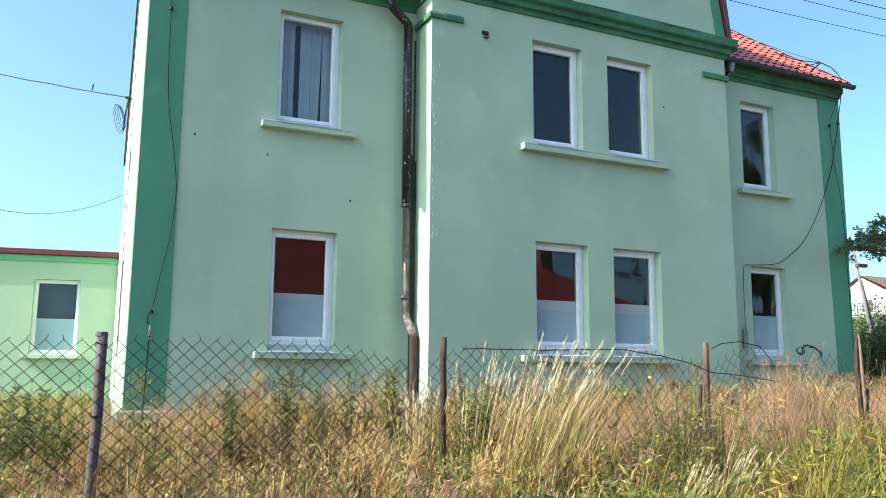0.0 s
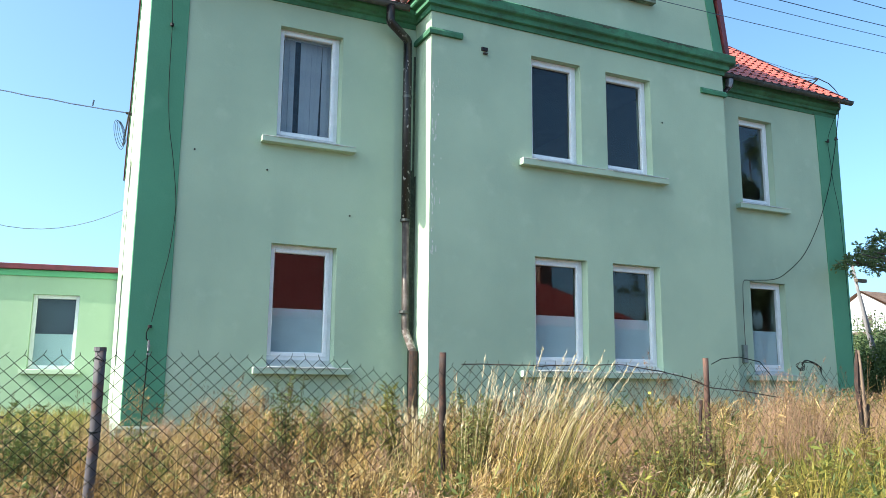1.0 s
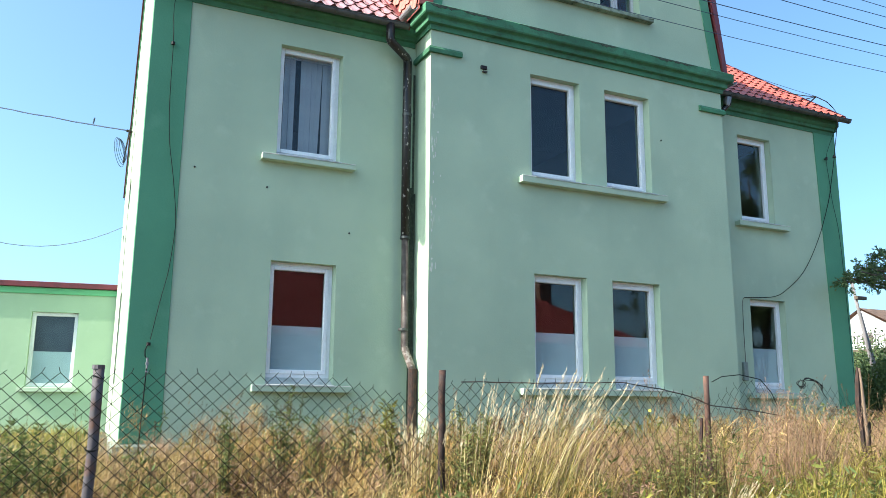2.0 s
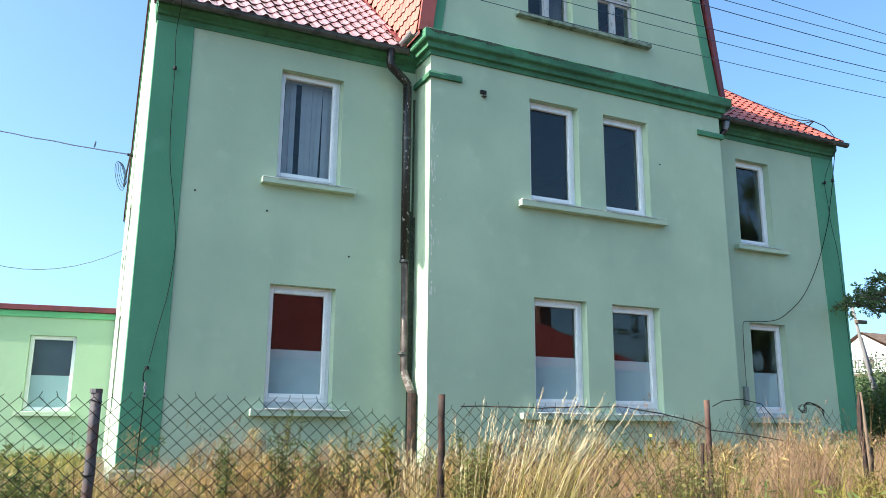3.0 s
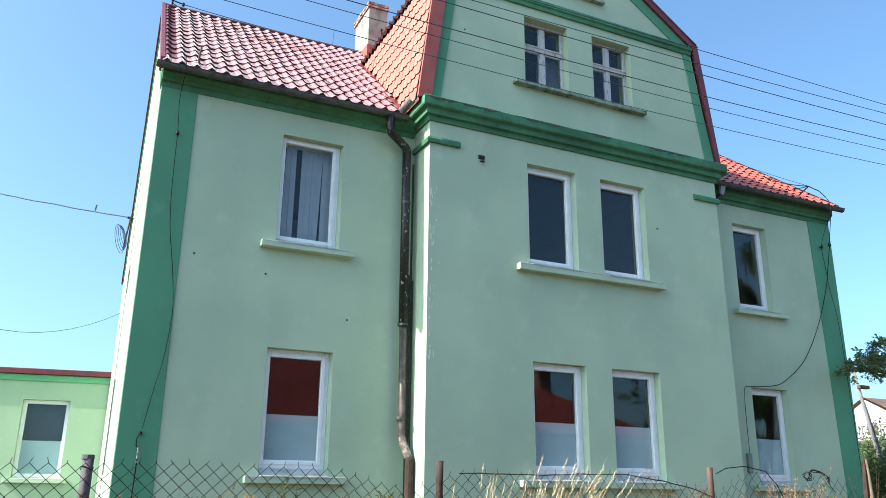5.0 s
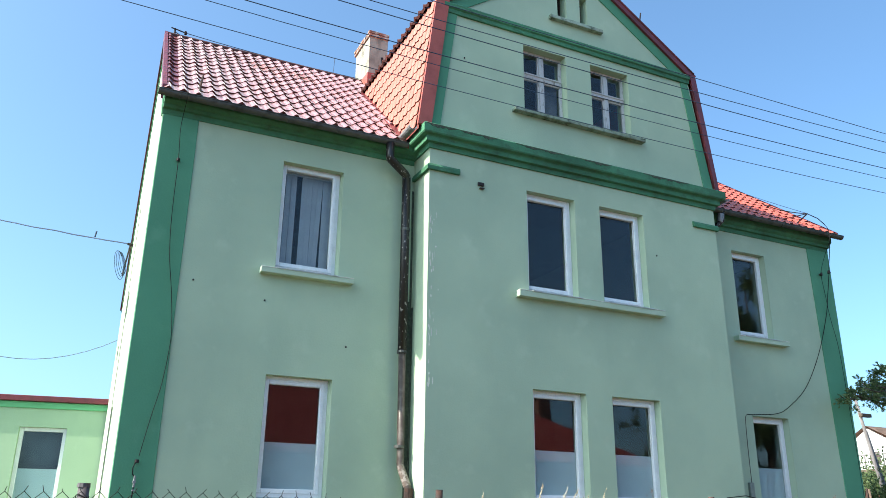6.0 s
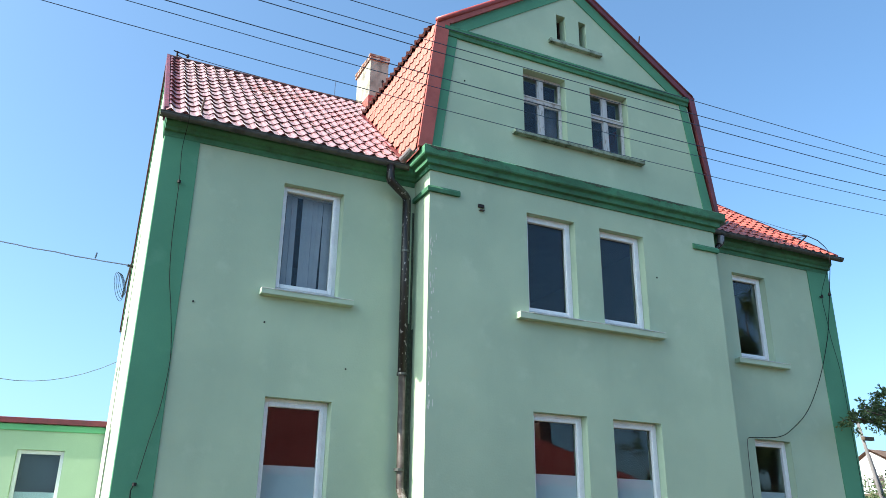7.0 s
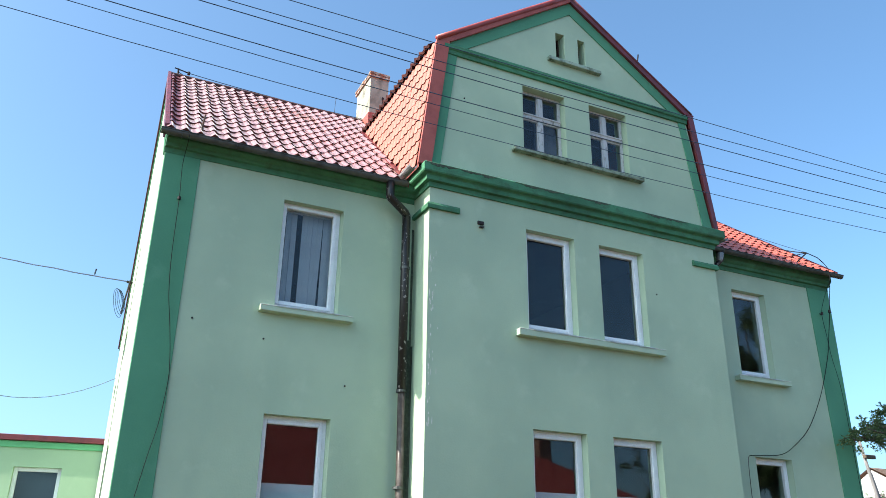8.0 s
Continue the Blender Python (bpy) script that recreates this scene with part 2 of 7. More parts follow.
def glass_material():
    m, t, p = mat_base("window_glass")
    p.inputs["Base Color"].default_value = (0.86, 0.9, 0.92, 1)
    p.inputs["Roughness"].default_value = 0.0
    p.inputs["Transmission Weight"].default_value = 1.0
    p.inputs["IOR"].default_value = 1.37
    bump_into(t, p, noise_fac(t, 1.2, 2.0), 0.02, 0.02)
    return m


GLASS = glass_material()


# ---------------------------------------------------------------- mesh helpers
def obj_from(name, bm, material, parent=None, label="", smooth=False):
    me = bpy.data.meshes.new(name)
    bm.normal_update()
    bm.to_mesh(me)
    bm.free()
    me.materials.append(material)
    if smooth:
        me.polygons.foreach_set("use_smooth", [True] * len(me.polygons))
    ob = new(name, me)
    if parent:
        ob.parent = parent
    return tagged(ob, label) if label else ob


def part(name, bm, material, parent, label="", smooth=False):
    return obj_from(name, bm, material, parent, label, smooth)


def share(name, ob, m, parent):
    """Another object on ob's mesh."""
    o = new(name, ob.data)
    o.parent = parent
    o.matrix_basis = m
    return o


def box(bm, a, b, bevel=0.0):
    r = bmesh.ops.create_cube(bm, size=1.0)
    c = [(p + q) / 2 for p, q in zip(a, b)]
    d = [abs(q - p) for p, q in zip(a, b)]
    bmesh.ops.scale(bm, vec=d, verts=r["verts"])
    bmesh.ops.translate(bm, vec=c, verts=r["verts"])
    if bevel:
        es = {e for v in r["verts"] for e in v.link_edges}
        bmesh.ops.bevel(bm, geom=list(es), offset=bevel, segments=1, affect="EDGES")
    return bm


def boxed(a, b, bevel=0.0):
    return box(bmesh.new(), a, b, bevel)


def tube(bm, pts, radii, sides=8, cap=True):
    """A round bar along a line of points."""
    pts = [Vector(p) for p in pts]
    if not hasattr(radii, "__len__"):
        radii = [radii] * len(pts)
    rings, ref = [], Vector((0.31, 0.17, 0.93))
    for i, p in enumerate(pts):
        d = (pts[min(i + 1, len(pts) - 1)] - pts[max(i - 1, 0)]).normalized()
        a = d.cross(ref)
        if a.length < 0.05:
            a = d.cross(Vector((1, 0, 0)))
        a.normalize()
        b = d.cross(a)
        rings.append([bm.verts.new(p + radii[i] * (math.cos(k * 2 * math.pi / sides) * a + math.sin(k * 2 * math.pi / sides) * b)) for k in range(sides)])
    for r0, r1 in zip(rings, rings[1:]):
        for k in range(sides):
            bm.faces.new((r0[k], r0[(k + 1) % sides], r1[(k + 1) % sides], r1[k]))
    if cap:
        bm.faces.new(rings[0][::-1])
        bm.faces.new(rings[-1])
    return bm


def sweep(path, profile, closed=False):
    """A moulding along a level path in plan; profile rows are (outward, z), outward lies to the right of the way."""
    bm = bmesh.new()
    P = [Vector((x, y)) for x, y in path]
    rows = []
    for i, p in enumerate(P):
        d0 = (p - P[i - 1]).normalized() if i else (P[1] - p).normalized()
        d1 = (P[i + 1] - p).normalized() if i + 1 < len(P) else d0
        n0, n1 = Vector((d0.y, -d0.x)), Vector((d1.y, -d1.x))
        n = (n0 + n1).normalized()
        n /= max(0.3, n.dot(n0))
        rows.append([bm.verts.new((p.x + n.x * o, p.y + n.y * o, z)) for o, z in profile])
    m = len(profile)
    for r0, r1 in zip(rows, rows[1:]):
        for k in range(m if closed else m - 1):
            bm.faces.new((r0[k], r1[k], r1[(k + 1) % m], r0[(k + 1) % m]))
    if closed:
        bm.faces.new(rows[0])
        bm.faces.new(rows[-1][::-1])
    bmesh.ops.recalc_face_normals(bm, faces=bm.faces)
    return bm


def wall_panel(x0, x1, z0, z1, openings, y, depth):
    """A wall facing -y with openings cut through it."""
    bm = bmesh.new()
    xs = sorted({x0, x1, *[v for o in openings for v in o[:2]]})
    zs = sorted({z0, z1, *[v for o in openings for v in o[2:]]})
    fine = lambda a: [p + (q - p) * k / max(1, round((q - p) / 1.2)) for p, q in zip(a, a[1:]) for k in range(max(1, round((q - p) / 1.2)))] + [a[-1]]
    xs, zs = fine(xs), fine(zs)
    solid = lambda i, j: 0 <= i < len(xs) - 1 and 0 <= j < len(zs) - 1 and not any(
        o[0] - 1e-6 < (xs[i] + xs[i + 1]) / 2 < o[1] + 1e-6 and o[2] < (zs[j] + zs[j + 1]) / 2 < o[3] for o in openings)
    seen = {}

    def v(i, j, k):
        if (i, j, k) not in seen:
            seen[i, j, k] = bm.verts.new((xs[i], y + depth * k, zs[j]))
        return seen[i, j, k]
    for i in range(len(xs) - 1):
        for j in range(len(zs) - 1):
            if not solid(i, j):
                continue
            bm.faces.new((v(i, j, 0), v(i + 1, j, 0), v(i + 1, j + 1, 0), v(i, j + 1, 0)))
            bm.faces.new((v(i, j, 1), v(i, j + 1, 1), v(i + 1, j + 1, 1), v(i + 1, j, 1)))
            for di, dj, a, b in ((-1, 0, (i, j), (i, j + 1)), (1, 0, (i + 1, j + 1), (i + 1, j)), (0, -1, (i + 1, j), (i, j)), (0, 1, (i, j + 1), (i + 1, j + 1))):
                if not solid(i + di, j + dj):
                    bm.faces.new((v(*a, 0), v(*b, 0), v(*b, 1), v(*a, 1)))
    bmesh.ops.recalc_face_normals(bm, faces=bm.faces)
    return bm


def plate(ring, y0, y1):
    """A flat plate in the plane of the gable, from y0 to y1, round a ring of (x, z)."""
    bm = bmesh.new()
    f = [bm.verts.new((x, y0, z)) for x, z in ring]
    k = [bm.verts.new((x, y1, z)) for x, z in ring]
    bm.faces.new(f), bm.faces.new(k[::-1])
    n = len(ring)
    for i in range(n):
        bm.faces.new((f[i], k[i], k[(i + 1) % n], f[(i + 1) % n]))
    bmesh.ops.recalc_face_normals(bm, faces=bm.faces)
    return bm


def soft_ground(x, y):
    """Height of the land: the road's level, a rough verge that climbs to the fence, a plot that climbs to the house."""
    s = lambda a, b, v: (lambda k: k * k * (3 - 2 * k))(min(1.0, max(0.0, (v - a) / (b - a))))
    z = -1.62 + 0.38 * s(-10.0, -6.0, y) + 0.42 * s(-6.5, 0.0, y)
    right = (0.27 * s(-0.3, 1.4, x) + 0.22 * s(3.5, 7.5, x)) * s(-10.5, -6.5, y) * (1 - 0.75 * s(-4.5, 0.0, y))
    return z + right + 0.05 * noise.noise((x * 0.5, y * 0.5, 3.0)) * s(-12, -9, y)


# ---------------------------------------------------------------- ground
def build_ground():
    bm = bmesh.new()
    xs = [-900, -300, -120, -60, -30] + [-16 + 0.5 * i for i in range(85)] + [35, 60, 120, 300, 900]
    ys = [-900, -300, -120, -60, -30, -20] + [-14 + 0.5 * i for i in range(41)] + [10, 18, 30, 60, 120, 300, 900]
    grid = [[bm.verts.new((x, y, soft_ground(x, y))) for x in xs] for y in ys]
    for r0, r1 in zip(grid, grid[1:]):
        for k in range(len(xs) - 1):
            bm.faces.new((r0[k], r0[k + 1], r1[k + 1], r1[k]))
    g = obj_from("ground", bm, SOIL, smooth=True)
    tagged(g, "dry soil and matted grass rising towards the house", "ground", kind="structure")


build_ground()

# ---------------------------------------------------------------- the green house
house = tagged(new("house"), "two-storey mint green house with dark green trim and red tiles", "house")
BAY0, BAY1, BAY_Y, END = 4.10, 10.16, -0.60, 13.91
BASE = -1.4
T = 0.38
DEPTH = 9.7


CORNER = 0.042


def west_x(y):
    return CORNER + 0.032 * y


def opening(x0, x1, z0, z1):
    return (x0, x1, z0, z1)


L1, L2 = opening(1.89, 2.85, 0.30, 1.965), opening(1.89, 2.848, 3.56, 5.288)
A1, B1 = opening(5.94, 6.92, 0.30, 1.993), opening(7.455, 8.424, 0.30, 1.99)
A2, B2 = opening(5.912, 6.862, 3.59, 5.35), opening(7.41, 8.354, 3.59, 5.341)
R1, R2 = opening(11.158, 12.07, 0.28, 1.985), opening(11.09, 11.965, 3.535, 5.289)
A3, B3 = opening(5.916, 6.831, 6.90, 8.222), opening(7.381, 8.256, 6.90, 8.222)
S1, S2 = opening(6.695, 6.90, 9.06, 9.66), opening(7.21, 7.375, 9.06, 9.66)
EAVE_Y, EAVE_Z, EAVE_R, PITCH, PITCH_R = -0.27, 5.92, 6.00, 0.817, 0.77
RIDGE_Y = 4.4
REAR_Y = 10.0
RIDGE_Z = EAVE_Z + PITCH * (RIDGE_Y - EAVE_Y)
GX, BRK, BRK_Z, APEX_Z = 7.04, 2.72, 8.63, 10.46      # gable: axis, half width and height of its break, apex


WEST_HOLES = [opening(4.3, 5.2, 3.60, 4.12), opening(7.0, 7.9, 3.28, 3.62), opening(4.3, 5.2, 0.25, 1.95)]
SPLAY = {"narrow": 0.02, "wide": 0.024}


def splay_of(o):
    return SPLAY["wide"] if BAY0 < o[0] < BAY1 else SPLAY["narrow"]


def foot_of(o):
    """Foot of the opening, under the sloping tin of its sill."""
    return o[2] - (0.12 if o[2] < 1 else 0.05)


def splayed(o):
    """The opening in the face of the wall: its far jamb is cut back at a slant."""
    return (o[0], o[1] + splay_of(o), foot_of(o), o[3])


def gable_wall():
    bm = wall_panel(BAY0, BAY1, 5.98, 10.6, [A3, B3, S1, S2], BAY_Y, T)
    for x0, z0, x1, z1 in ((BAY0, 6.05, GX - BRK, BRK_Z), (GX - BRK, BRK_Z, GX, APEX_Z), (GX, APEX_Z, GX + BRK, BRK_Z), (GX + BRK, BRK_Z, BAY1, 6.05)):
        n = Vector((-(z1 - z0), 0, x1 - x0))
        bmesh.ops.bisect_plane(bm, geom=bm.verts[:] + bm.edges[:] + bm.faces[:], plane_co=(x0, 0, z0), plane_no=n, clear_outer=True)
    return bm


def lean_in(bm, x0=9.9):
    """The far corner of the bay leans in by a few centimetres."""
    for v in bm.verts:
        if v.co.x > x0:
            v.co.x -= 0.055 * (v.co.z - BASE) / (6.1 - BASE)
    return bm


def build_walls():
    part("wall", wall_panel(CORNER + 0.003, BAY0, BASE, EAVE_Z - 0.06, [splayed(L1), splayed(L2)], 0.0, T), MINT, house)
    part("wall", wall_panel(BAY1 - 0.1, END, BASE, EAVE_R - 0.06, [splayed(R1), splayed(R2)], 0.0, T), MINT, house)
    part("bay_wall", lean_in(wall_panel(BAY0, BAY1, BASE, 5.98, [splayed(A1), splayed(B1), splayed(A2), splayed(B2)], BAY_Y, T)), MINT, house)
    part("bay_side", boxed((BAY0, BAY_Y + T, BASE), (BAY0 + T, 0.6, 6.1)), MINT, house)
    part("bay_side", lean_in(boxed((BAY1 - T, BAY_Y + T, BASE), (BAY1, 0.6, 6.1)), 9.0), MINT, house)
    part("gable_wall", gable_wall(), MINT, house)
    # west wall, a little out of square, with its gable
    prof = [(0.003, BASE), (DEPTH, BASE), (DEPTH, RIDGE_Z - PITCH * (DEPTH - RIDGE_Y) - 0.14), (RIDGE_Y, RIDGE_Z - 0.14), (0.003, EAVE_Z + 0.06)]
    bm = wall_panel(0.003, DEPTH, BASE, RIDGE_Z, WEST_HOLES, 0.0, T)
    for (y0, z0), (y1, z1) in ((prof[4], prof[3]), (prof[3], prof[2])):
        bmesh.ops.bisect_plane(bm, geom=bm.verts[:] + bm.edges[:] + bm.faces[:], plane_co=(y0, 0, z0), plane_no=(-(z1 - z0), 0, y1 - y0), clear_outer=True)
    for v in bm.verts:
        along, inward, z = v.co
        v.co = (west_x(along) - 0.003 + inward, along, z)
    bmesh.ops.recalc_face_normals(bm, faces=bm.faces)
    part("wall", bm, MINT, house)
    bm = bmesh.new()
    a = [bm.verts.new((END + 0.003, y, z)) for y, z in prof]
    b = [bm.verts.new((END - T, y, z)) for y, z in prof]
    bm.faces.new(a), bm.faces.new(b[::-1])
    for i in range(5):
        bm.faces.new((a[i], b[i], b[(i + 1) % 5], a[(i + 1) % 5]))
    bmesh.ops.recalc_face_normals(bm, faces=bm.faces)
    part("wall", bm, MINT, house)
    part("wall", boxed((0.4, DEPTH - T, BASE), (END - T, DEPTH - 0.004, 5.3)), MINT, house)
    bm = bmesh.new()
    ring = [(BAY0 + 0.1, 5.0), (BAY1 - 0.1, 5.0), (GX + BRK, BRK_Z), (GX, APEX_Z), (GX - BRK, BRK_Z)]
    f = [bm.verts.new((x, 8.6, z)) for x, z in ring]
    k = [bm.verts.new((x, 8.3, z)) for x, z in ring]
    bm.faces.new(f), bm.faces.new(k[::-1])
    for i in range(5):
        bm.faces.new((f[i], k[i], k[(i + 1) % 5], f[(i + 1) % 5]))
    bmesh.ops.recalc_face_normals(bm, faces=bm.faces)
    part("gable_wall", bm, MINT, house)
    # inside: floors and inner walls in near-black, the rooms' dimness put into colour
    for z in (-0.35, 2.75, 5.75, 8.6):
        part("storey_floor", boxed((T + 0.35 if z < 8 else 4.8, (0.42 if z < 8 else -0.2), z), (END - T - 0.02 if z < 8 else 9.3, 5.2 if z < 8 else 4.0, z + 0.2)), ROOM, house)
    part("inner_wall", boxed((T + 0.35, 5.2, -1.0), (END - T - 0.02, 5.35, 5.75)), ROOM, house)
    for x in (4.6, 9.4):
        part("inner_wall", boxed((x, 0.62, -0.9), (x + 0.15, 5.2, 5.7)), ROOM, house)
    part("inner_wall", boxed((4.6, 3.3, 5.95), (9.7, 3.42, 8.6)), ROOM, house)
    # plinth
    part("plinth", sweep([(CORNER + 0.08, 3.0), (CORNER - 0.004, 0.0), (BAY0, 0.0), (BAY0, BAY_Y), (BAY1, BAY_Y), (BAY1, 0.0), (END + 0.004, 0.0), (END + 0.004, 3.0)][::1],
                         [(0.0, BASE), (0.05, BASE), (0.05, -0.62), (0.035, -0.595), (0.0, -0.585)]), PLINTH, house)
    # dark green corner strips
    part("corner_strip", boxed((CORNER + 0.002, -0.018, -0.58), (0.56, 0.1, 5.66), 0.006), DEEP, house, "dark green painted corner strip")
    part("corner_strip", plate([(13.42, -0.58), (END - 0.002, -0.58), (END - 0.002, 5.66), (13.27, 5.66)], -0.018, 0.1), DEEP, house, "dark green painted corner strip")


build_walls()


def build_cornices():
    prof = [(0.0, 5.66), (0.02, 5.66), (0.025, 5.74), (0.075, 5.75), (0.085, 5.80), (0.13, 5.83), (0.15, 5.85), (0.155, 5.93), (0.0, 5.95)]
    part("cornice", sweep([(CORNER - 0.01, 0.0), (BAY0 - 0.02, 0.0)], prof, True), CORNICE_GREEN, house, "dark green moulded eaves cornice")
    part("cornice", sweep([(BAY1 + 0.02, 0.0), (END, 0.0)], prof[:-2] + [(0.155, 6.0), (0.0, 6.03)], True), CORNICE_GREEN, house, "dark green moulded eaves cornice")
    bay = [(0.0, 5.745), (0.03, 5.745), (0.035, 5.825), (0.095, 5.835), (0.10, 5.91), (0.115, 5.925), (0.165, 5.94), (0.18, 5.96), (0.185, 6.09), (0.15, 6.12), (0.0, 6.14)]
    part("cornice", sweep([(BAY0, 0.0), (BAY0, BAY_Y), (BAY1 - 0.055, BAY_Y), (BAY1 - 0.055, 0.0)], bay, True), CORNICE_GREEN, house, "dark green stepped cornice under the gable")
    # green band under the sloping verges of the west gable
    for (y0, z0), (y1, z1) in (((0.02, EAVE_Z + 0.02), (RIDGE_Y, RIDGE_Z - 0.2)), ((RIDGE_Y, RIDGE_Z - 0.2), (DEPTH, RIDGE_Z - PITCH * (DEPTH - RIDGE_Y) - 0.2))):
        bm = bmesh.new()
        v = [bm.verts.new((west_x(y) - 0.02 + k * 0.05, y, z - s)) for k in (0, 1) for y, z, s in ((y0, z0, 0.0), (y1, z1, 0.0), (y1, z1, 0.32), (y0, z0, 0.32))]
        for q in ((0, 1, 2, 3), (7, 6, 5, 4), (0, 4, 5, 1), (1, 5, 6, 2), (2, 6, 7, 3), (3, 7, 4, 0)):
            bm.faces.new([v[n] for n in q])
        bmesh.ops.recalc_face_normals(bm, faces=bm.faces)
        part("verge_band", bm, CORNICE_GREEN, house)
    for y0, y1, z0, z1 in WEST_HOLES:
        x = west_x((y0 + y1) / 2)
        w = part("side_window", boxed((x + 0.28, y0 + 0.002, z0 + 0.002), (x + 0.32, y1 - 0.002, z1 - 0.002), 0.004), PVC, house, "small white window in the side wall")
        part("pane", boxed((x + 0.272, y0 + 0.08, z0 + 0.08), (x + 0.279, y1 - 0.08, z1 - 0.08)), PORCELAIN, w)
    # short bands at the corners of the bay
    band = [(0.0, 5.36), (0.05, 5.36), (0.055, 5.42), (0.035, 5.46), (0.0, 5.47)]
    part("corner_band", sweep([(BAY0, -0.02), (BAY0, BAY_Y), (4.63, BAY_Y)], band, True), CORNICE_GREEN, house, "short green band at the bay corner")
    part("corner_band", sweep([(9.55, BAY_Y), (BAY1 - 0.05, BAY_Y), (BAY1 - 0.05, -0.02)], [(o, z - 0.04) for o, z in band], True), CORNICE_GREEN, house, "short green band at the bay corner")


build_cornices()


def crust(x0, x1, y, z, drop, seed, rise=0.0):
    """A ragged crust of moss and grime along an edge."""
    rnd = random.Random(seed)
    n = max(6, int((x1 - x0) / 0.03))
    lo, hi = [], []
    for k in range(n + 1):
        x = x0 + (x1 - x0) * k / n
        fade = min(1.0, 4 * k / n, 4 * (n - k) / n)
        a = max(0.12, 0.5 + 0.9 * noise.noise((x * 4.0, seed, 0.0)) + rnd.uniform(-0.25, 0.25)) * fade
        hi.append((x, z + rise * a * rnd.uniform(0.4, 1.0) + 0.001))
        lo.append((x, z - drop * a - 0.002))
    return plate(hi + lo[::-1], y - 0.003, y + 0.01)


def flake(x, y, z, w, h, seed):
    rnd = random.Random(seed)
    ring = [(x + w * math.cos(a) * rnd.uniform(0.5, 1.0), z + h * math.sin(a) * rnd.uniform(0.5, 1.0)) for a in [k * math.pi / 4 for k in range(8)]]
    return plate(ring, y - 0.0025, y + 0.01)


def build_gable_trim():
    y0, y1 = BAY_Y - 0.02, BAY_Y + 0.05
    lb, rb = GX - BRK, GX + BRK
    part("gable_strip", plate([(BAY0 + 0.005, 6.10), (lb + 0.02, 8.43), (4.57, 8.43), (4.26, 6.10)], y0, y1), DEEP, house)
    part("gable_strip", plate([(rb - 0.02, 8.43), (BAY1 - 0.005, 6.10), (9.93, 6.10), (9.57, 8.43)], y0, y1), DEEP, house)
    part("rake_strip", plate([(lb + 0.01, 8.63), (GX, APEX_Z - 0.005), (GX, 10.19), (4.72, 8.61)], y0, y1), DEEP, house)
    part("rake_strip", plate([(GX, APEX_Z - 0.005), (rb - 0.01, 8.63), (9.36, 8.61), (GX, 10.19)], y0 - 0.002, y1), DEEP, house)
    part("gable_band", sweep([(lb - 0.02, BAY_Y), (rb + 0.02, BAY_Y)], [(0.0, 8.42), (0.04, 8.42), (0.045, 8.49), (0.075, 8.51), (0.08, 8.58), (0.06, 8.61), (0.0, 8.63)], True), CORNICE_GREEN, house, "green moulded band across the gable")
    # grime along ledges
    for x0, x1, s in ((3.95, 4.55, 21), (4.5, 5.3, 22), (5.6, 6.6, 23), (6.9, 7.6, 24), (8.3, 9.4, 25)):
        part("moss_shade_strip", crust(x0, x1, BAY_Y - 0.186, 6.09, 0.06, s, 0.005), MOSS_SHADE, house)
    part("moss_shade_strip", crust(4.12, 4.6, BAY_Y - 0.02, 6.145, 0.01, 31, 0.09), MOSS_SHADE, house)
    # moss-dark strips in the nook: the downpipe's shadow laid on as thin plates
    part("moss_shade_strip", boxed((4.03, -0.0045, -0.85), (4.097, 0.02, 3.3), 0.001), MOSS_SHADE, house)
    part("moss_shade_strip", boxed((4.06, -0.0045, 3.302), (4.097, 0.02, 5.2), 0.001), MOSS_SHADE, house)
    part("moss_shade_strip", boxed((4.0955, -0.065, -0.85), (4.12, -0.0055, 3.2), 0.001), MOSS_SHADE, house)
    # paint lost along the edge of the bay; pale colour also paints sunlit relief
    rnd = random.Random(8)
    for k in range(40):
        z = (2.3, 3.0, 3.75, 4.3)[k % 4] + rnd.uniform(-0.4, 0.4)
        x = BAY0 + 0.03 + abs(rnd.gauss(0, 0.05))
        part("bare_lit_patch", flake(x, BAY_Y, z, rnd.uniform(0.004, 0.016), rnd.uniform(0.02, 0.085), k), FLAKE, house)


build_gable_trim()


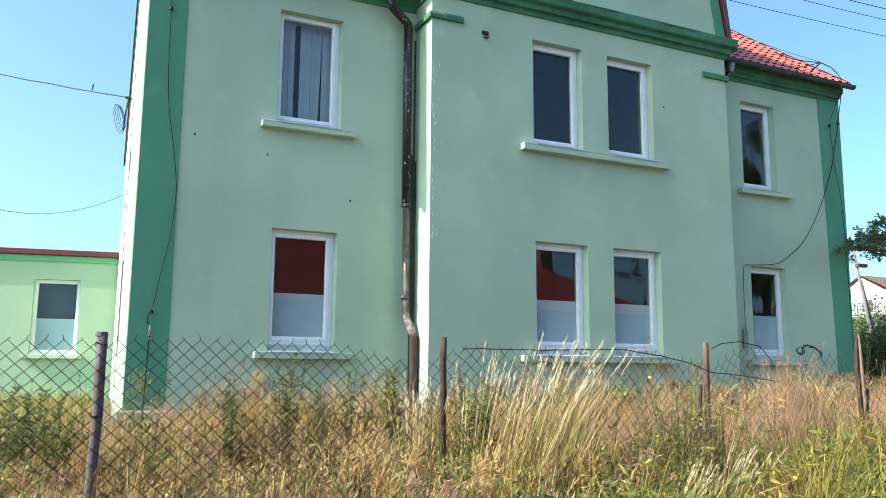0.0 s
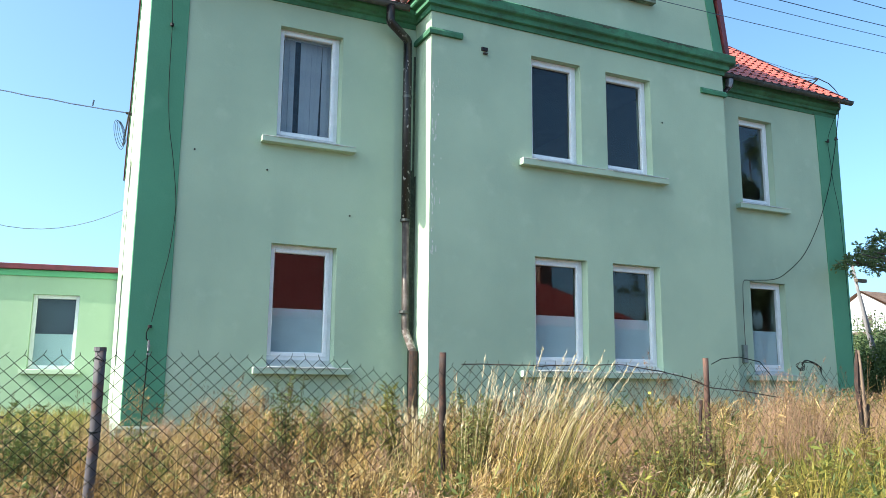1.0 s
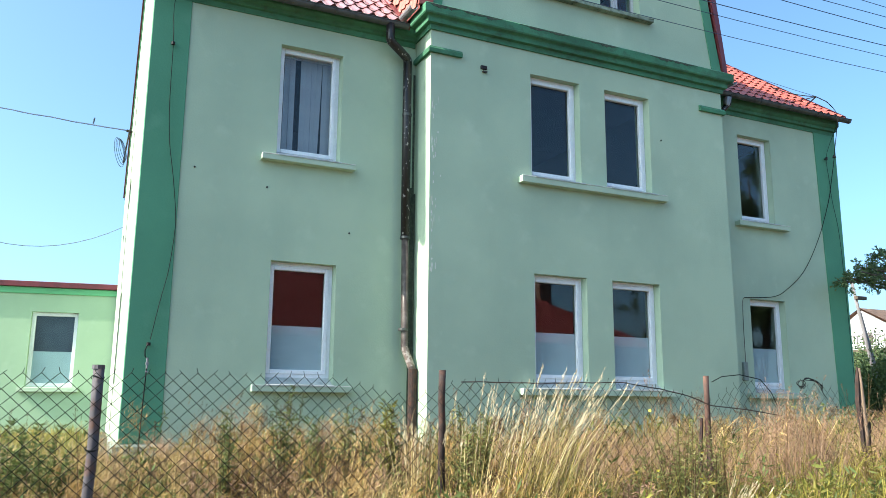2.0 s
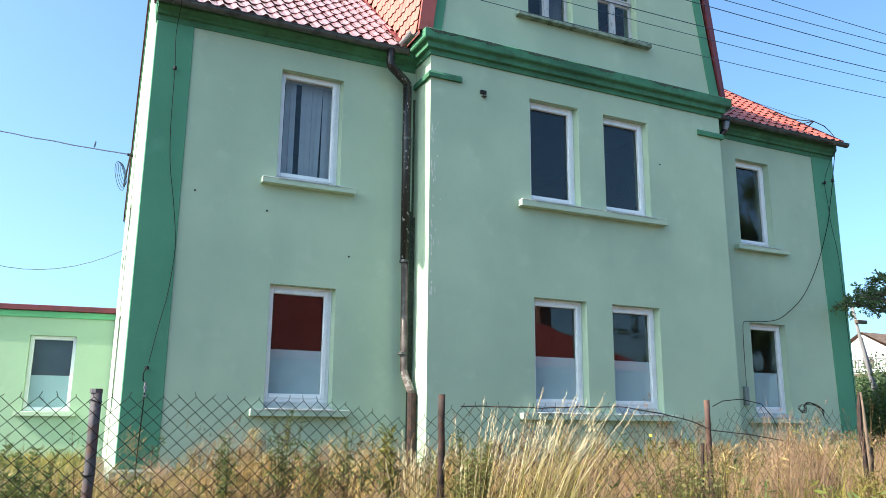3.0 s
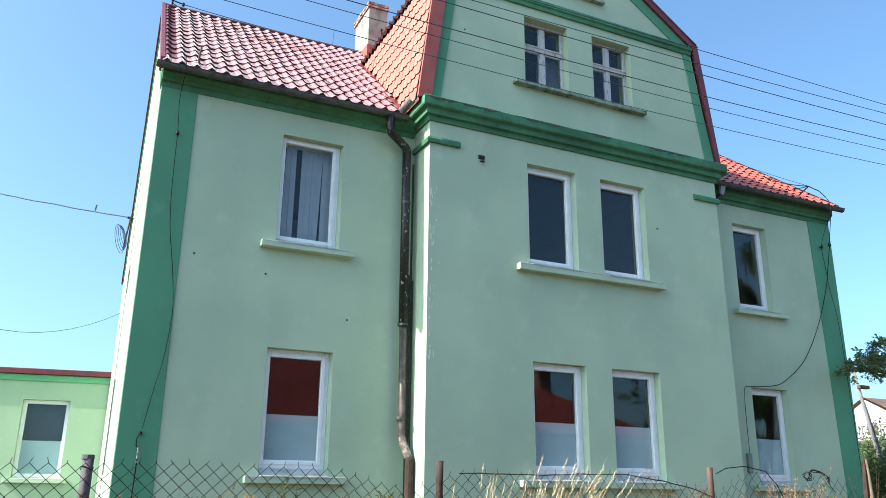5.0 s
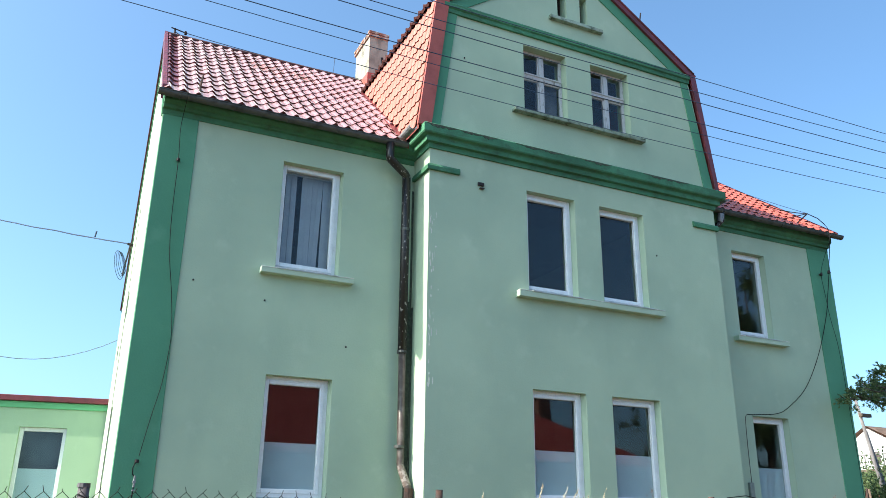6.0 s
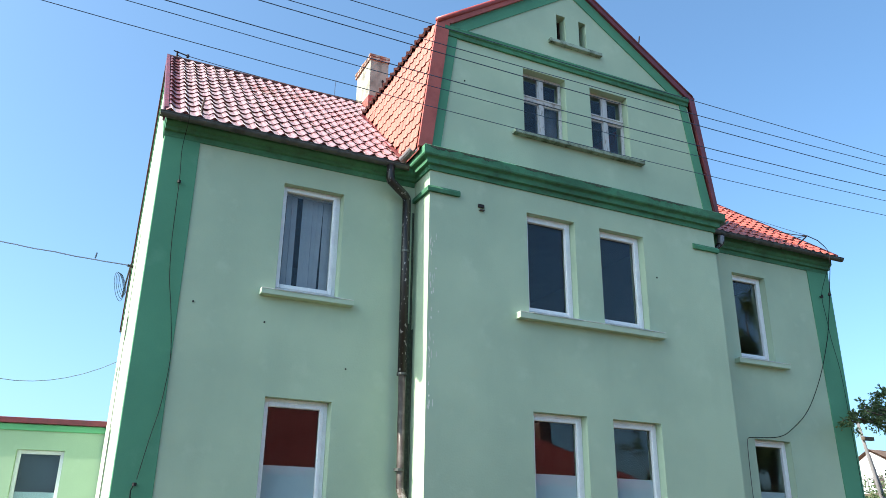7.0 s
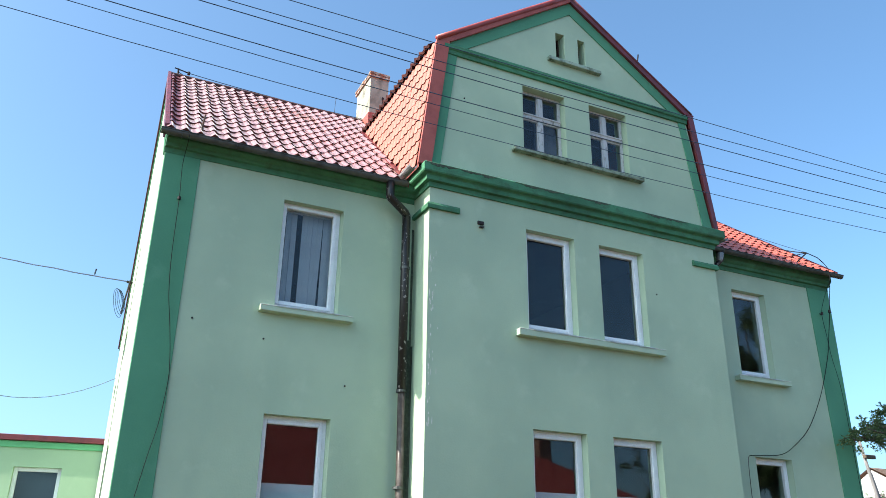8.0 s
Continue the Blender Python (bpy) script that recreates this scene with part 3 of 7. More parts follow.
# ---- windows
def window(o, y, film_top=0.0, lap=0.0):
    """A plastic window set back in its opening: frame > sash, pane, film."""
    x0, x1, z0, z1 = o
    yg = y + 0.125
    bm = bmesh.new()
    far = x1 + splay_of(o) + 0.004
    plan = ((x1, yg - 0.001), (far, y + 0.003), (far, y + T - 0.01), (x1, y + T - 0.01))
    lo = [bm.verts.new((px, py, foot_of(o) - 0.01)) for px, py in plan]
    hi = [bm.verts.new((px, py, z1 + 0.004)) for px, py in plan]
    bm.faces.new(lo), bm.faces.new(hi)
    for i in range(4):
        bm.faces.new((lo[i], lo[(i + 1) % 4], hi[(i + 1) % 4], hi[i]))
    bmesh.ops.recalc_face_normals(bm, faces=bm.faces)
    part("jamb", bm, MINT, house)
    x0, z1 = x0 - 0.035, z1 + lap
    bm = bmesh.new()
    fr = 0.062
    for a, b in (((x0, yg, z0), (x0 + fr, yg + 0.07, z1)), ((x1 - fr, yg, z0), (x1, yg + 0.07, z1)), ((x0 + fr, yg, z1 - fr), (x1 - fr, yg + 0.07, z1)), ((x0 + fr, yg, z0), (x1 - fr, yg + 0.07, z0 + fr))):
        box(bm, a, b, 0.006)
    w = part("window", bm, PVC, house, "white plastic window, closed")
    bm = bmesh.new()
    sa, st, sb, e = 0.062, 0.062, 0.064, fr - 0.008
    xa, xb, za, zb = x0 + e, x1 - e, z0 + e, z1 - e
    for a, b in (((xa, yg - 0.018, za), (xa + sa, yg + 0.065, zb)), ((xb - sa, yg - 0.018, za), (xb, yg + 0.05, zb)), ((xa + sa, yg - 0.018, zb - st), (xb - sa, yg + 0.05, zb)), ((xa + sa, yg - 0.018, za), (xb - sa, yg + 0.05, za + sb))):
        box(bm, a, b, 0.008)
    part("sash", bm, PVC, w)
    g = part("pane", boxed((xa + sa - 0.004, yg + 0.040, za + sb - 0.004), (xb - sa + 0.004, yg + 0.046, zb - st + 0.004)), GLASS, w, "clear glass pane")
    g.visible_shadow = False
    if film_top:
        part("privacy_film", boxed((xa + sa, yg + 0.0505, za + sb), (xb - sa, yg + 0.0515, film_top)), FILM, w, "white frosted privacy film on the glass")
    return w


def sill(x0, x1, z, y, material=SILL, out=0.13, thick=0.115, label="painted masonry window sill"):
    s = part("window_sill", boxed((x0, y - out, z - thick), (x1, y + 0.1, z - 0.012), 0.005), material, house, label)
    if material is SILL:
        part("pale_lip", boxed((x0 + 0.004, y - out - 0.004, z - 0.0125), (x1 - 0.004, y + 0.003, z - 0.001), 0.002), FLAKE, s, "pale edge along the top of the sill")
    return s


def sill_tin(o, y, z, out=0.13):
    """Sloping tin from the foot of the window to the edge of its sill."""
    bm = bmesh.new()
    prof = [(y + 0.135, o[2] + 0.006), (y + 0.004, z + 0.022), (y - out - 0.012, z + 0.002), (y - out - 0.012, z - 0.014), (y - out - 0.008, z - 0.014), (y - out - 0.006, z - 0.004), (y + 0.004, z + 0.008), (y + 0.135, o[2] - 0.02)]
    a = [bm.verts.new((o[0] + 0.004, p, q)) for p, q in prof]
    b = [bm.verts.new((o[1] + splay_of(o) * 0.5, p, q)) for p, q in prof]
    bm.faces.new(a), bm.faces.new(b[::-1])
    for i in range(len(prof)):
        k = (i + 1) % len(prof)
        bm.faces.new((a[i], b[i], b[k], a[k]))
    bmesh.ops.recalc_face_normals(bm, faces=bm.faces)
    part("reveal_sill", bm, SILL_TIN, house)


def build_windows():
    window(L1, 0.0, 1.045)
    window(L2, 0.0, lap=0.03)
    window(A1, BAY_Y, 1.078)
    window(B1, BAY_Y, 1.078)
    window(A2, BAY_Y)
    window(B2, BAY_Y)
    window(R1, 0.0, 1.045)
    window(R2, 0.0)
    for o, y, z in ((L1, 0.0, 0.195), (L2, 0.0, 3.517), (A1, BAY_Y, 0.195), (B1, BAY_Y, 0.195), (A2, BAY_Y, 3.55), (B2, BAY_Y, 3.55), (R1, 0.0, 0.20), (R2, 0.0, 3.495)):
        sill_tin(o, y, z)
    sill(1.685, 3.12, 0.195, 0.0, thick=0.095)
    sill(1.661, 3.085, 3.517, 0.0, thick=0.09)
    sill(5.64, 8.63, 0.195, BAY_Y, thick=0.10)
    sill(5.665, 8.62, 3.55, BAY_Y, thick=0.11)
    sill(10.94, 12.33, 0.20, 0.0, thick=0.105)
    sill(10.90, 12.255, 3.495, 0.0, thick=0.10)
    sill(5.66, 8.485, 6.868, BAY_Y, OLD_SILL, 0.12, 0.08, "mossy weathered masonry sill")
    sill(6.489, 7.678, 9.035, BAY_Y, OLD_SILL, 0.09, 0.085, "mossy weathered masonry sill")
    # old timber attic windows: frame, cross bar and mullion, four panes
    for o in (A3, B3):
        x0, x1, z0, z1 = o
        y = BAY_Y + 0.16
        xm, zm = (x0 + x1) / 2, z0 + (z1 - z0) * 0.60
        bm = bmesh.new()
        for a, b in (((x0, y, z0), (x0 + 0.04, y + 0.06, z1)), ((x1 - 0.04, y, z0), (x1, y + 0.06, z1)), ((x0 + 0.04, y, z1 - 0.04), (x1 - 0.04, y + 0.06, z1)), ((x0 + 0.04, y, z0), (x1 - 0.04, y + 0.06, z0 + 0.05))):
            box(bm, a, b, 0.005)
        w = part("attic_window", bm, OLD_WOOD, house, "old white timber casement with flaking paint")
        part("mullion", boxed((xm - 0.045, y - 0.02, z0 + 0.05), (xm + 0.045, y + 0.05, z1 - 0.04), 0.008), OLD_WOOD, w)
        tr = boxed((x0 + 0.04, y - 0.035, zm - 0.045), (x1 - 0.04, y + 0.05, zm + 0.045), 0.008)
        box(tr, (x0 + 0.03, y - 0.055, zm + 0.02), (x1 - 0.03, y, zm + 0.05), 0.006)
        part("transom", tr, OLD_WOOD, w)
        if o is A3:
            part("curtain", boxed((xm - 0.05, y + 0.12, z0 + 0.02), (x1 - 0.03, y + 0.125, zm + 0.02)), worn("dusty_curtain", (0.10, 0.11, 0.13), (0.06, 0.065, 0.08), 5.0, rough=0.9), w, "grey curtain behind one pane")
        for xa, xb in ((x0 + 0.04, xm - 0.045), (xm + 0.045, x1 - 0.04)):
            for za, zb in ((z0 + 0.05, zm - 0.045), (zm + 0.045, z1 - 0.04)):
                bm = bmesh.new()
                for a, b in (((xa, y, za), (xa + 0.025, y + 0.04, zb)), ((xb - 0.025, y, za), (xb, y + 0.04, zb)), ((xa, y, zb - 0.025), (xb, y + 0.04, zb)), ((xa, y, za), (xb, y + 0.04, za + 0.03))):
                    box(bm, a, b)
                part("casement", bm, OLD_WOOD, w)
                g = part("pane", boxed((xa + 0.02, y + 0.014, za + 0.02), (xb - 0.02, y + 0.018, zb - 0.02)), GLASS, w)
                g.visible_shadow = False
    for o in (S1, S2):
        x0, x1, z0, z1 = o
        y = BAY_Y + 0.2
        bm = bmesh.new()
        for a, b in (((x0, y, z0), (x0 + 0.03, y + 0.05, z1)), ((x1 - 0.03, y, z0), (x1, y + 0.05, z1)), ((x0 + 0.03, y, z1 - 0.03), (x1 - 0.03, y + 0.05, z1)), ((x0 + 0.03, y, z0), (x1 - 0.03, y + 0.05, z0 + 0.03))):
            box(bm, a, b)
        w = part("slit_window", bm, RUST, house, "narrow attic slit window")
        g = part("pane", boxed((x0 + 0.03, y + 0.02, z0 + 0.03), (x1 - 0.03, y + 0.024, z1 - 0.03)), GLASS, w)
        g.visible_shadow = False


build_windows()


# ---- roofs
def tile_mesh(w=0.2, l=0.35, h=0.036, lip_h=0.026):
    """One pressed roof tile: an S-shaped wave with a sharp lip at its lower edge. x across, y up the slope, z off the deck."""
    bm = bmesh.new()
    n = 10
    wave = lambda u: h * (0.5 + 0.5 * math.cos(2 * math.pi * (u - 0.3) + 0.6 * math.sin(2 * math.pi * (u - 0.3))))
    row = lambda y, z: [bm.verts.new((w * i / n, y, z + wave(i / n))) for i in range(n + 1)]
    body = [row(0.0, lip_h), row(0.16, lip_h * 0.6), row(l + 0.012, 0.0)]
    lip = [row(0.006, -0.008), row(0.0, lip_h)]
    for slot, rows in enumerate((body, lip)):
        for r0, r1 in zip(rows, rows[1:]):
            for i in range(n):
                bm.faces.new((r0[i], r0[i + 1], r1[i + 1], r1[i])).material_index = slot
    return bm


def tile_field(name, origin, across, up, cols, rows_n, inside, material, parent, w=0.2, l=0.35, h=0.036, shift=0.0, lip_h=0.026, other=None):
    """Tiles on a sloping deck, each an object on one mesh."""
    across, up = Vector(across).normalized(), Vector(up).normalized()
    off = across.cross(up)
    first = None
    for r in range(rows_n):
        for c in range(cols):
            p = Vector(origin) + across * (c * w + shift * r) + up * (r * l)
            if not inside(p + across * w / 2 + up * l / 2):
                continue
            m = Matrix.Translation(p + off * (0.01 + random.uniform(-0.002, 0.003)) + up * random.uniform(-0.006, 0.006)) @ Matrix((across, up, off)).transposed().to_4x4() @ Euler((random.gauss(0, 0.008), random.gauss(0, 0.012), 0)).to_matrix().to_4x4()
            if first is None:
                first = part(name, tile_mesh(w, l, h, lip_h), material, parent, smooth=True)
                # second slot paints the lips in shade
                first.data.materials.append(TILE_LIP)
                first.matrix_basis = m
            else:
                ob = share(name, first, m, parent)
                alt = other(c, p) if other else None
                if alt:
                    ob.material_slots[0].link = "OBJECT"
                    ob.material_slots[0].material = alt


def slab(pts, thick):
    """A flat slab under a ring of points, thick downwards along z."""
    bm = bmesh.new()
    a = [bm.verts.new(p) for p in pts]
    b = [bm.verts.new((p[0], p[1], p[2] - thick)) for p in pts]
    bm.faces.new(a), bm.faces.new(b[::-1])
    k = len(pts)
    for i in range(k):
        bm.faces.new((a[i], b[i], b[(i + 1) % k], a[(i + 1) % k]))
    bmesh.ops.recalc_face_normals(bm, faces=bm.faces)
    return bm


def main_z(y):
    return EAVE_Z + PITCH * (y - EAVE_Y)


LEFT_X, RIGHT_X = -0.06, 13.97
RB, RB_Z, RAPEX, RBOT = 2.86, 8.64, 10.56, 3.17        # outline of the cross roof at its edge
FRONT_Y = BAY_Y - 0.06


def verge_x(y):
    return -0.015 + 0.034 * y


def cross_roof_side(sign):
    """Steep lower side and upper side of the cross roof that stands over the gable."""
    xb, xk = GX + sign * RBOT, GX + sign * RB
    back = lambda z: (z - EAVE_Z) / PITCH + EAVE_Y
    steep = [(xb, FRONT_Y, 6.10), (xb, 8.7, 6.10), (xk, 8.7, RB_Z), (xk, FRONT_Y, RB_Z)]
    upper = [(xk, FRONT_Y, RB_Z), (xk, 8.7, RB_Z), (GX, 8.7, RAPEX), (GX, FRONT_Y, RAPEX)]
    return steep, upper, xb, xk, back


def build_roof():
    # main decks, front and back, either side of the cross roof
    s, u, xb, xk, back = cross_roof_side(-1)
    ux = lambda z: RB * (RAPEX - z) / (RAPEX - RB_Z)
    rear_z = RIDGE_Z - PITCH * (REAR_Y - RIDGE_Y)
    front_left = slab([(verge_x(EAVE_Y), EAVE_Y, EAVE_Z), (GX - RBOT, EAVE_Y, EAVE_Z), (GX - RBOT, back(6.10), 6.10), (GX - RB, back(RB_Z), RB_Z), (GX - ux(RIDGE_Z), RIDGE_Y, RIDGE_Z), (verge_x(RIDGE_Y), RIDGE_Y, RIDGE_Z)], 0.10)
    roof_l = part("roof", front_left, ROOF_DECK, house, "red tiled front roof slope with sun glare")
    rz = EAVE_R + PITCH_R * (RIDGE_Y - EAVE_Y)
    backr = lambda z: (z - EAVE_R) / PITCH_R + EAVE_Y
    front_right = slab([(RIGHT_X, EAVE_Y, EAVE_R), (GX + RBOT, EAVE_Y, EAVE_R), (GX + RBOT, backr(6.10), 6.10), (GX + RB, backr(RB_Z), RB_Z), (GX + ux(rz), RIDGE_Y, rz), (RIGHT_X, RIDGE_Y, rz)], 0.10)
    roof_r = part("roof", front_right, ROOF_DECK, house, "orange red tiled roof slope")
    part("roof", slab([(verge_x(RIDGE_Y), RIDGE_Y, RIDGE_Z), (GX, RIDGE_Y, RIDGE_Z), (GX, REAR_Y, rear_z), (verge_x(REAR_Y), REAR_Y, rear_z)], 0.10), ROOF_DECK, house)
    part("roof", slab([(GX, RIDGE_Y, rz), (RIGHT_X, RIDGE_Y, rz), (RIGHT_X, REAR_Y, rear_z), (GX, REAR_Y, rear_z)], 0.10), ROOF_DECK, house)
    sides = []
    for sign in (-1, 1):
        s, u = cross_roof_side(sign)[:2]
        sides.append(part("gable_roof", slab(s, 0.07), ROOF_DECK, house, "steep red tiled side of the gable roof"))
        part("gable_roof", slab(u, 0.09), FLASHING, house)
    # barge flashings round the gable; right of apex, a darker red adds shade
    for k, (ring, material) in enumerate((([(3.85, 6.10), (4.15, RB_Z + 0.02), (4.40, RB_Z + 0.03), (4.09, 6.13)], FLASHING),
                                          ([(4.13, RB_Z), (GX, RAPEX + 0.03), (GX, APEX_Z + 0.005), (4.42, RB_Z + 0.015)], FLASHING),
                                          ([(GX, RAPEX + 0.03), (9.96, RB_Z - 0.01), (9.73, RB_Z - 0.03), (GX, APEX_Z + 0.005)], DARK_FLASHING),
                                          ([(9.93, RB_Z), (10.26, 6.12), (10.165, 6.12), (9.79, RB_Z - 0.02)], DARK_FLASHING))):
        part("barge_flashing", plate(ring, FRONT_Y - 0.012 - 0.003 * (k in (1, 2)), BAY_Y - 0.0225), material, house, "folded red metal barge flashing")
    # caps along the rakes: the right one's shade is in its darker red
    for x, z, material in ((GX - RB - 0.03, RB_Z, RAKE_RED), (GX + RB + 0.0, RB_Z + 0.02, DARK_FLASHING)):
        a, b = Vector((x, FRONT_Y - 0.005, z)), Vector((GX, FRONT_Y - 0.005, RAPEX + 0.035))
        part("rake_cap", tube(bmesh.new(), [a.lerp(b, k / 6) + Vector((0, 0, 0.006 * noise.noise((k * 1.3, x, 0.0)))) for k in range(7)], 0.052 if x < GX else 0.028, 10), material, house, "rounded red metal cap along the gable rake", smooth=True)
    part("rake_hook", tube(bmesh.new(), [(8.63, FRONT_Y, 9.58), (8.66, FRONT_Y, 9.74)], 0.014, 6), PORCELAIN, house)
    # ridge cap and verge
    bm = tube(bmesh.new(), [(verge_x(RIDGE_Y), RIDGE_Y, RIDGE_Z + 0.02), (GX, RIDGE_Y, RIDGE_Z + 0.02)], 0.05, 8)
    part("ridge_cap", bm, TILE_EDGE, house)
    part("ridge_cap", tube(bmesh.new(), [(GX, FRONT_Y, RAPEX + 0.01), (GX, 8.7, RAPEX + 0.01)], 0.06, 8), TILE, house)
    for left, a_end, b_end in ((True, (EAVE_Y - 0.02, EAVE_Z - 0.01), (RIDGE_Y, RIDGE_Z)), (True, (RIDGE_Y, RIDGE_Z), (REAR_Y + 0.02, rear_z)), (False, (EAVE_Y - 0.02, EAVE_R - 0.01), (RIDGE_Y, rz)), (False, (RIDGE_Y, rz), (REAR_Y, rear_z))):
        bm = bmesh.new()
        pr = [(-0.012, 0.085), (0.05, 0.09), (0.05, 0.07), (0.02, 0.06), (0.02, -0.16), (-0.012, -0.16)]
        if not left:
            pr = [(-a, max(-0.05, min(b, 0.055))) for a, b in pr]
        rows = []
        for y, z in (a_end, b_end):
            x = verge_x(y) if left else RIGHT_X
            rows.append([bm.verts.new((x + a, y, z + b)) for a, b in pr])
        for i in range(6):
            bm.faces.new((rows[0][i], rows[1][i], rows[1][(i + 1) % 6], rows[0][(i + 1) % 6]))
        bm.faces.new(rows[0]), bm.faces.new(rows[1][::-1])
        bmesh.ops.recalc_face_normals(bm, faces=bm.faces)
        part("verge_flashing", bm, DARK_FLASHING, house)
    # valley tin
    bm = slab([(GX - RBOT - 0.16, EAVE_Y - 0.03, EAVE_Z + 0.045), (GX - RBOT + 0.02, EAVE_Y + 0.22, main_z(EAVE_Y + 0.22) + 0.05), (GX - RB + 0.02, back(RB_Z) , RB_Z + 0.05), (GX - RB - 0.14, back(RB_Z) - 0.02, RB_Z + 0.035)], 0.01)
    part("valley_flashing", bm, DARK_FLASHING, roof_l)
    return roof_l, roof_r, sides


ROOF_L, ROOF_R, GABLE_SIDES = build_roof()


def build_chimney():
    bm = boxed((4.57, 4.0, 8.8), (5.02, 4.95, 10.78))
    c = part("chimney", bm, CHIMNEY, house, "rendered chimney with a crumbling brick cap")
    bm = boxed((4.54, 3.97, 8.8), (5.05, 4.98, 9.80))
    box(bm, (4.52, 3.82, 8.8), (5.12, 4.0, 9.42))
    part("chimney_flashing", bm, FLASHING, c, "red tin flashing at the chimney foot")
    part("worn_hole", plate([(4.86, 10.26), (4.885, 10.31), (4.92, 10.28), (4.91, 10.20), (4.89, 10.10), (4.875, 10.18)], 3.996, 4.05), PORCELAIN, c, "dark hole in the chimney render")
    rnd = random.Random(5)
    first = None
    for z in (10.78, 10.86):
        for y in (3.96, 4.44, 4.90):
            for k in range(2):
                x = 4.535 + k * 0.245
                m = Matrix.Translation((x + rnd.uniform(-0.008, 0.008), y, z)) @ Euler((0, 0, rnd.uniform(-0.03, 0.03))).to_matrix().to_4x4()
                if first is None:
                    first = part("brick", boxed((0, 0, 0), (0.255, 0.12, 0.07), 0.008), BRICK, c)
                    first.matrix_basis = m
                else:
                    share("brick", first, m, c)
        for x in (4.54, 4.93):
            for y in (4.10, 4.28, 4.58, 4.75):
                m = Matrix.Translation((x + 0.12 + rnd.uniform(-0.008, 0.008), y, z)) @ Euler((0, 0, math.pi / 2 + rnd.uniform(-0.03, 0.03))).to_matrix().to_4x4() @ Matrix.Diagonal((0.6, 1, 1, 1))
                share("brick", first, m, c)


build_chimney()


# ---- gutters and pipes
def gutter(x0, x1, y, z):
    r = 0.066
    prof = [(r * math.cos(a), r * math.sin(a)) for a in [math.pi * (1 + k / 8) for k in range(9)]]
    prof = prof + [(r + 0.012, 0.0), (r + 0.012, 0.01), (r - 0.006, 0.008)] + [((r - 0.006) * math.cos(a), (r - 0.006) * math.sin(a)) for a in [math.pi * (2 - k / 8) for k in range(1, 9)]]
    bm = sweep([(x0, y), (x1, y)], [(o, z + h) for o, h in prof], True)
    g = part("gutter", bm, GUTTER, house, "weathered dark tin half-round gutter", smooth=False)
    n = int((x1 - x0) / 0.8)
    for k in range(n):
        x = x0 + 0.3 + k * 0.8
        pts = [(x, y + 0.075, z + 0.05)] + [(x, y - 0.073 * math.cos(math.pi * (1 + j / 6)) * -1, z + 0.073 * math.sin(math.pi * (1 + j / 6))) for j in range(7)]
        part("gutter_bracket", tube(bmesh.new(), pts, 0.007, 4), GUTTER, g)
    return g


GUT_Y, GUT_Z = -0.30, 5.955
gutter(LEFT_X - 0.02, GX - RBOT - 0.04, GUT_Y, GUT_Z - 0.08)
gutter(GX + RBOT + 0.14, RIGHT_X + 0.08, GUT_Y, GUT_Z)


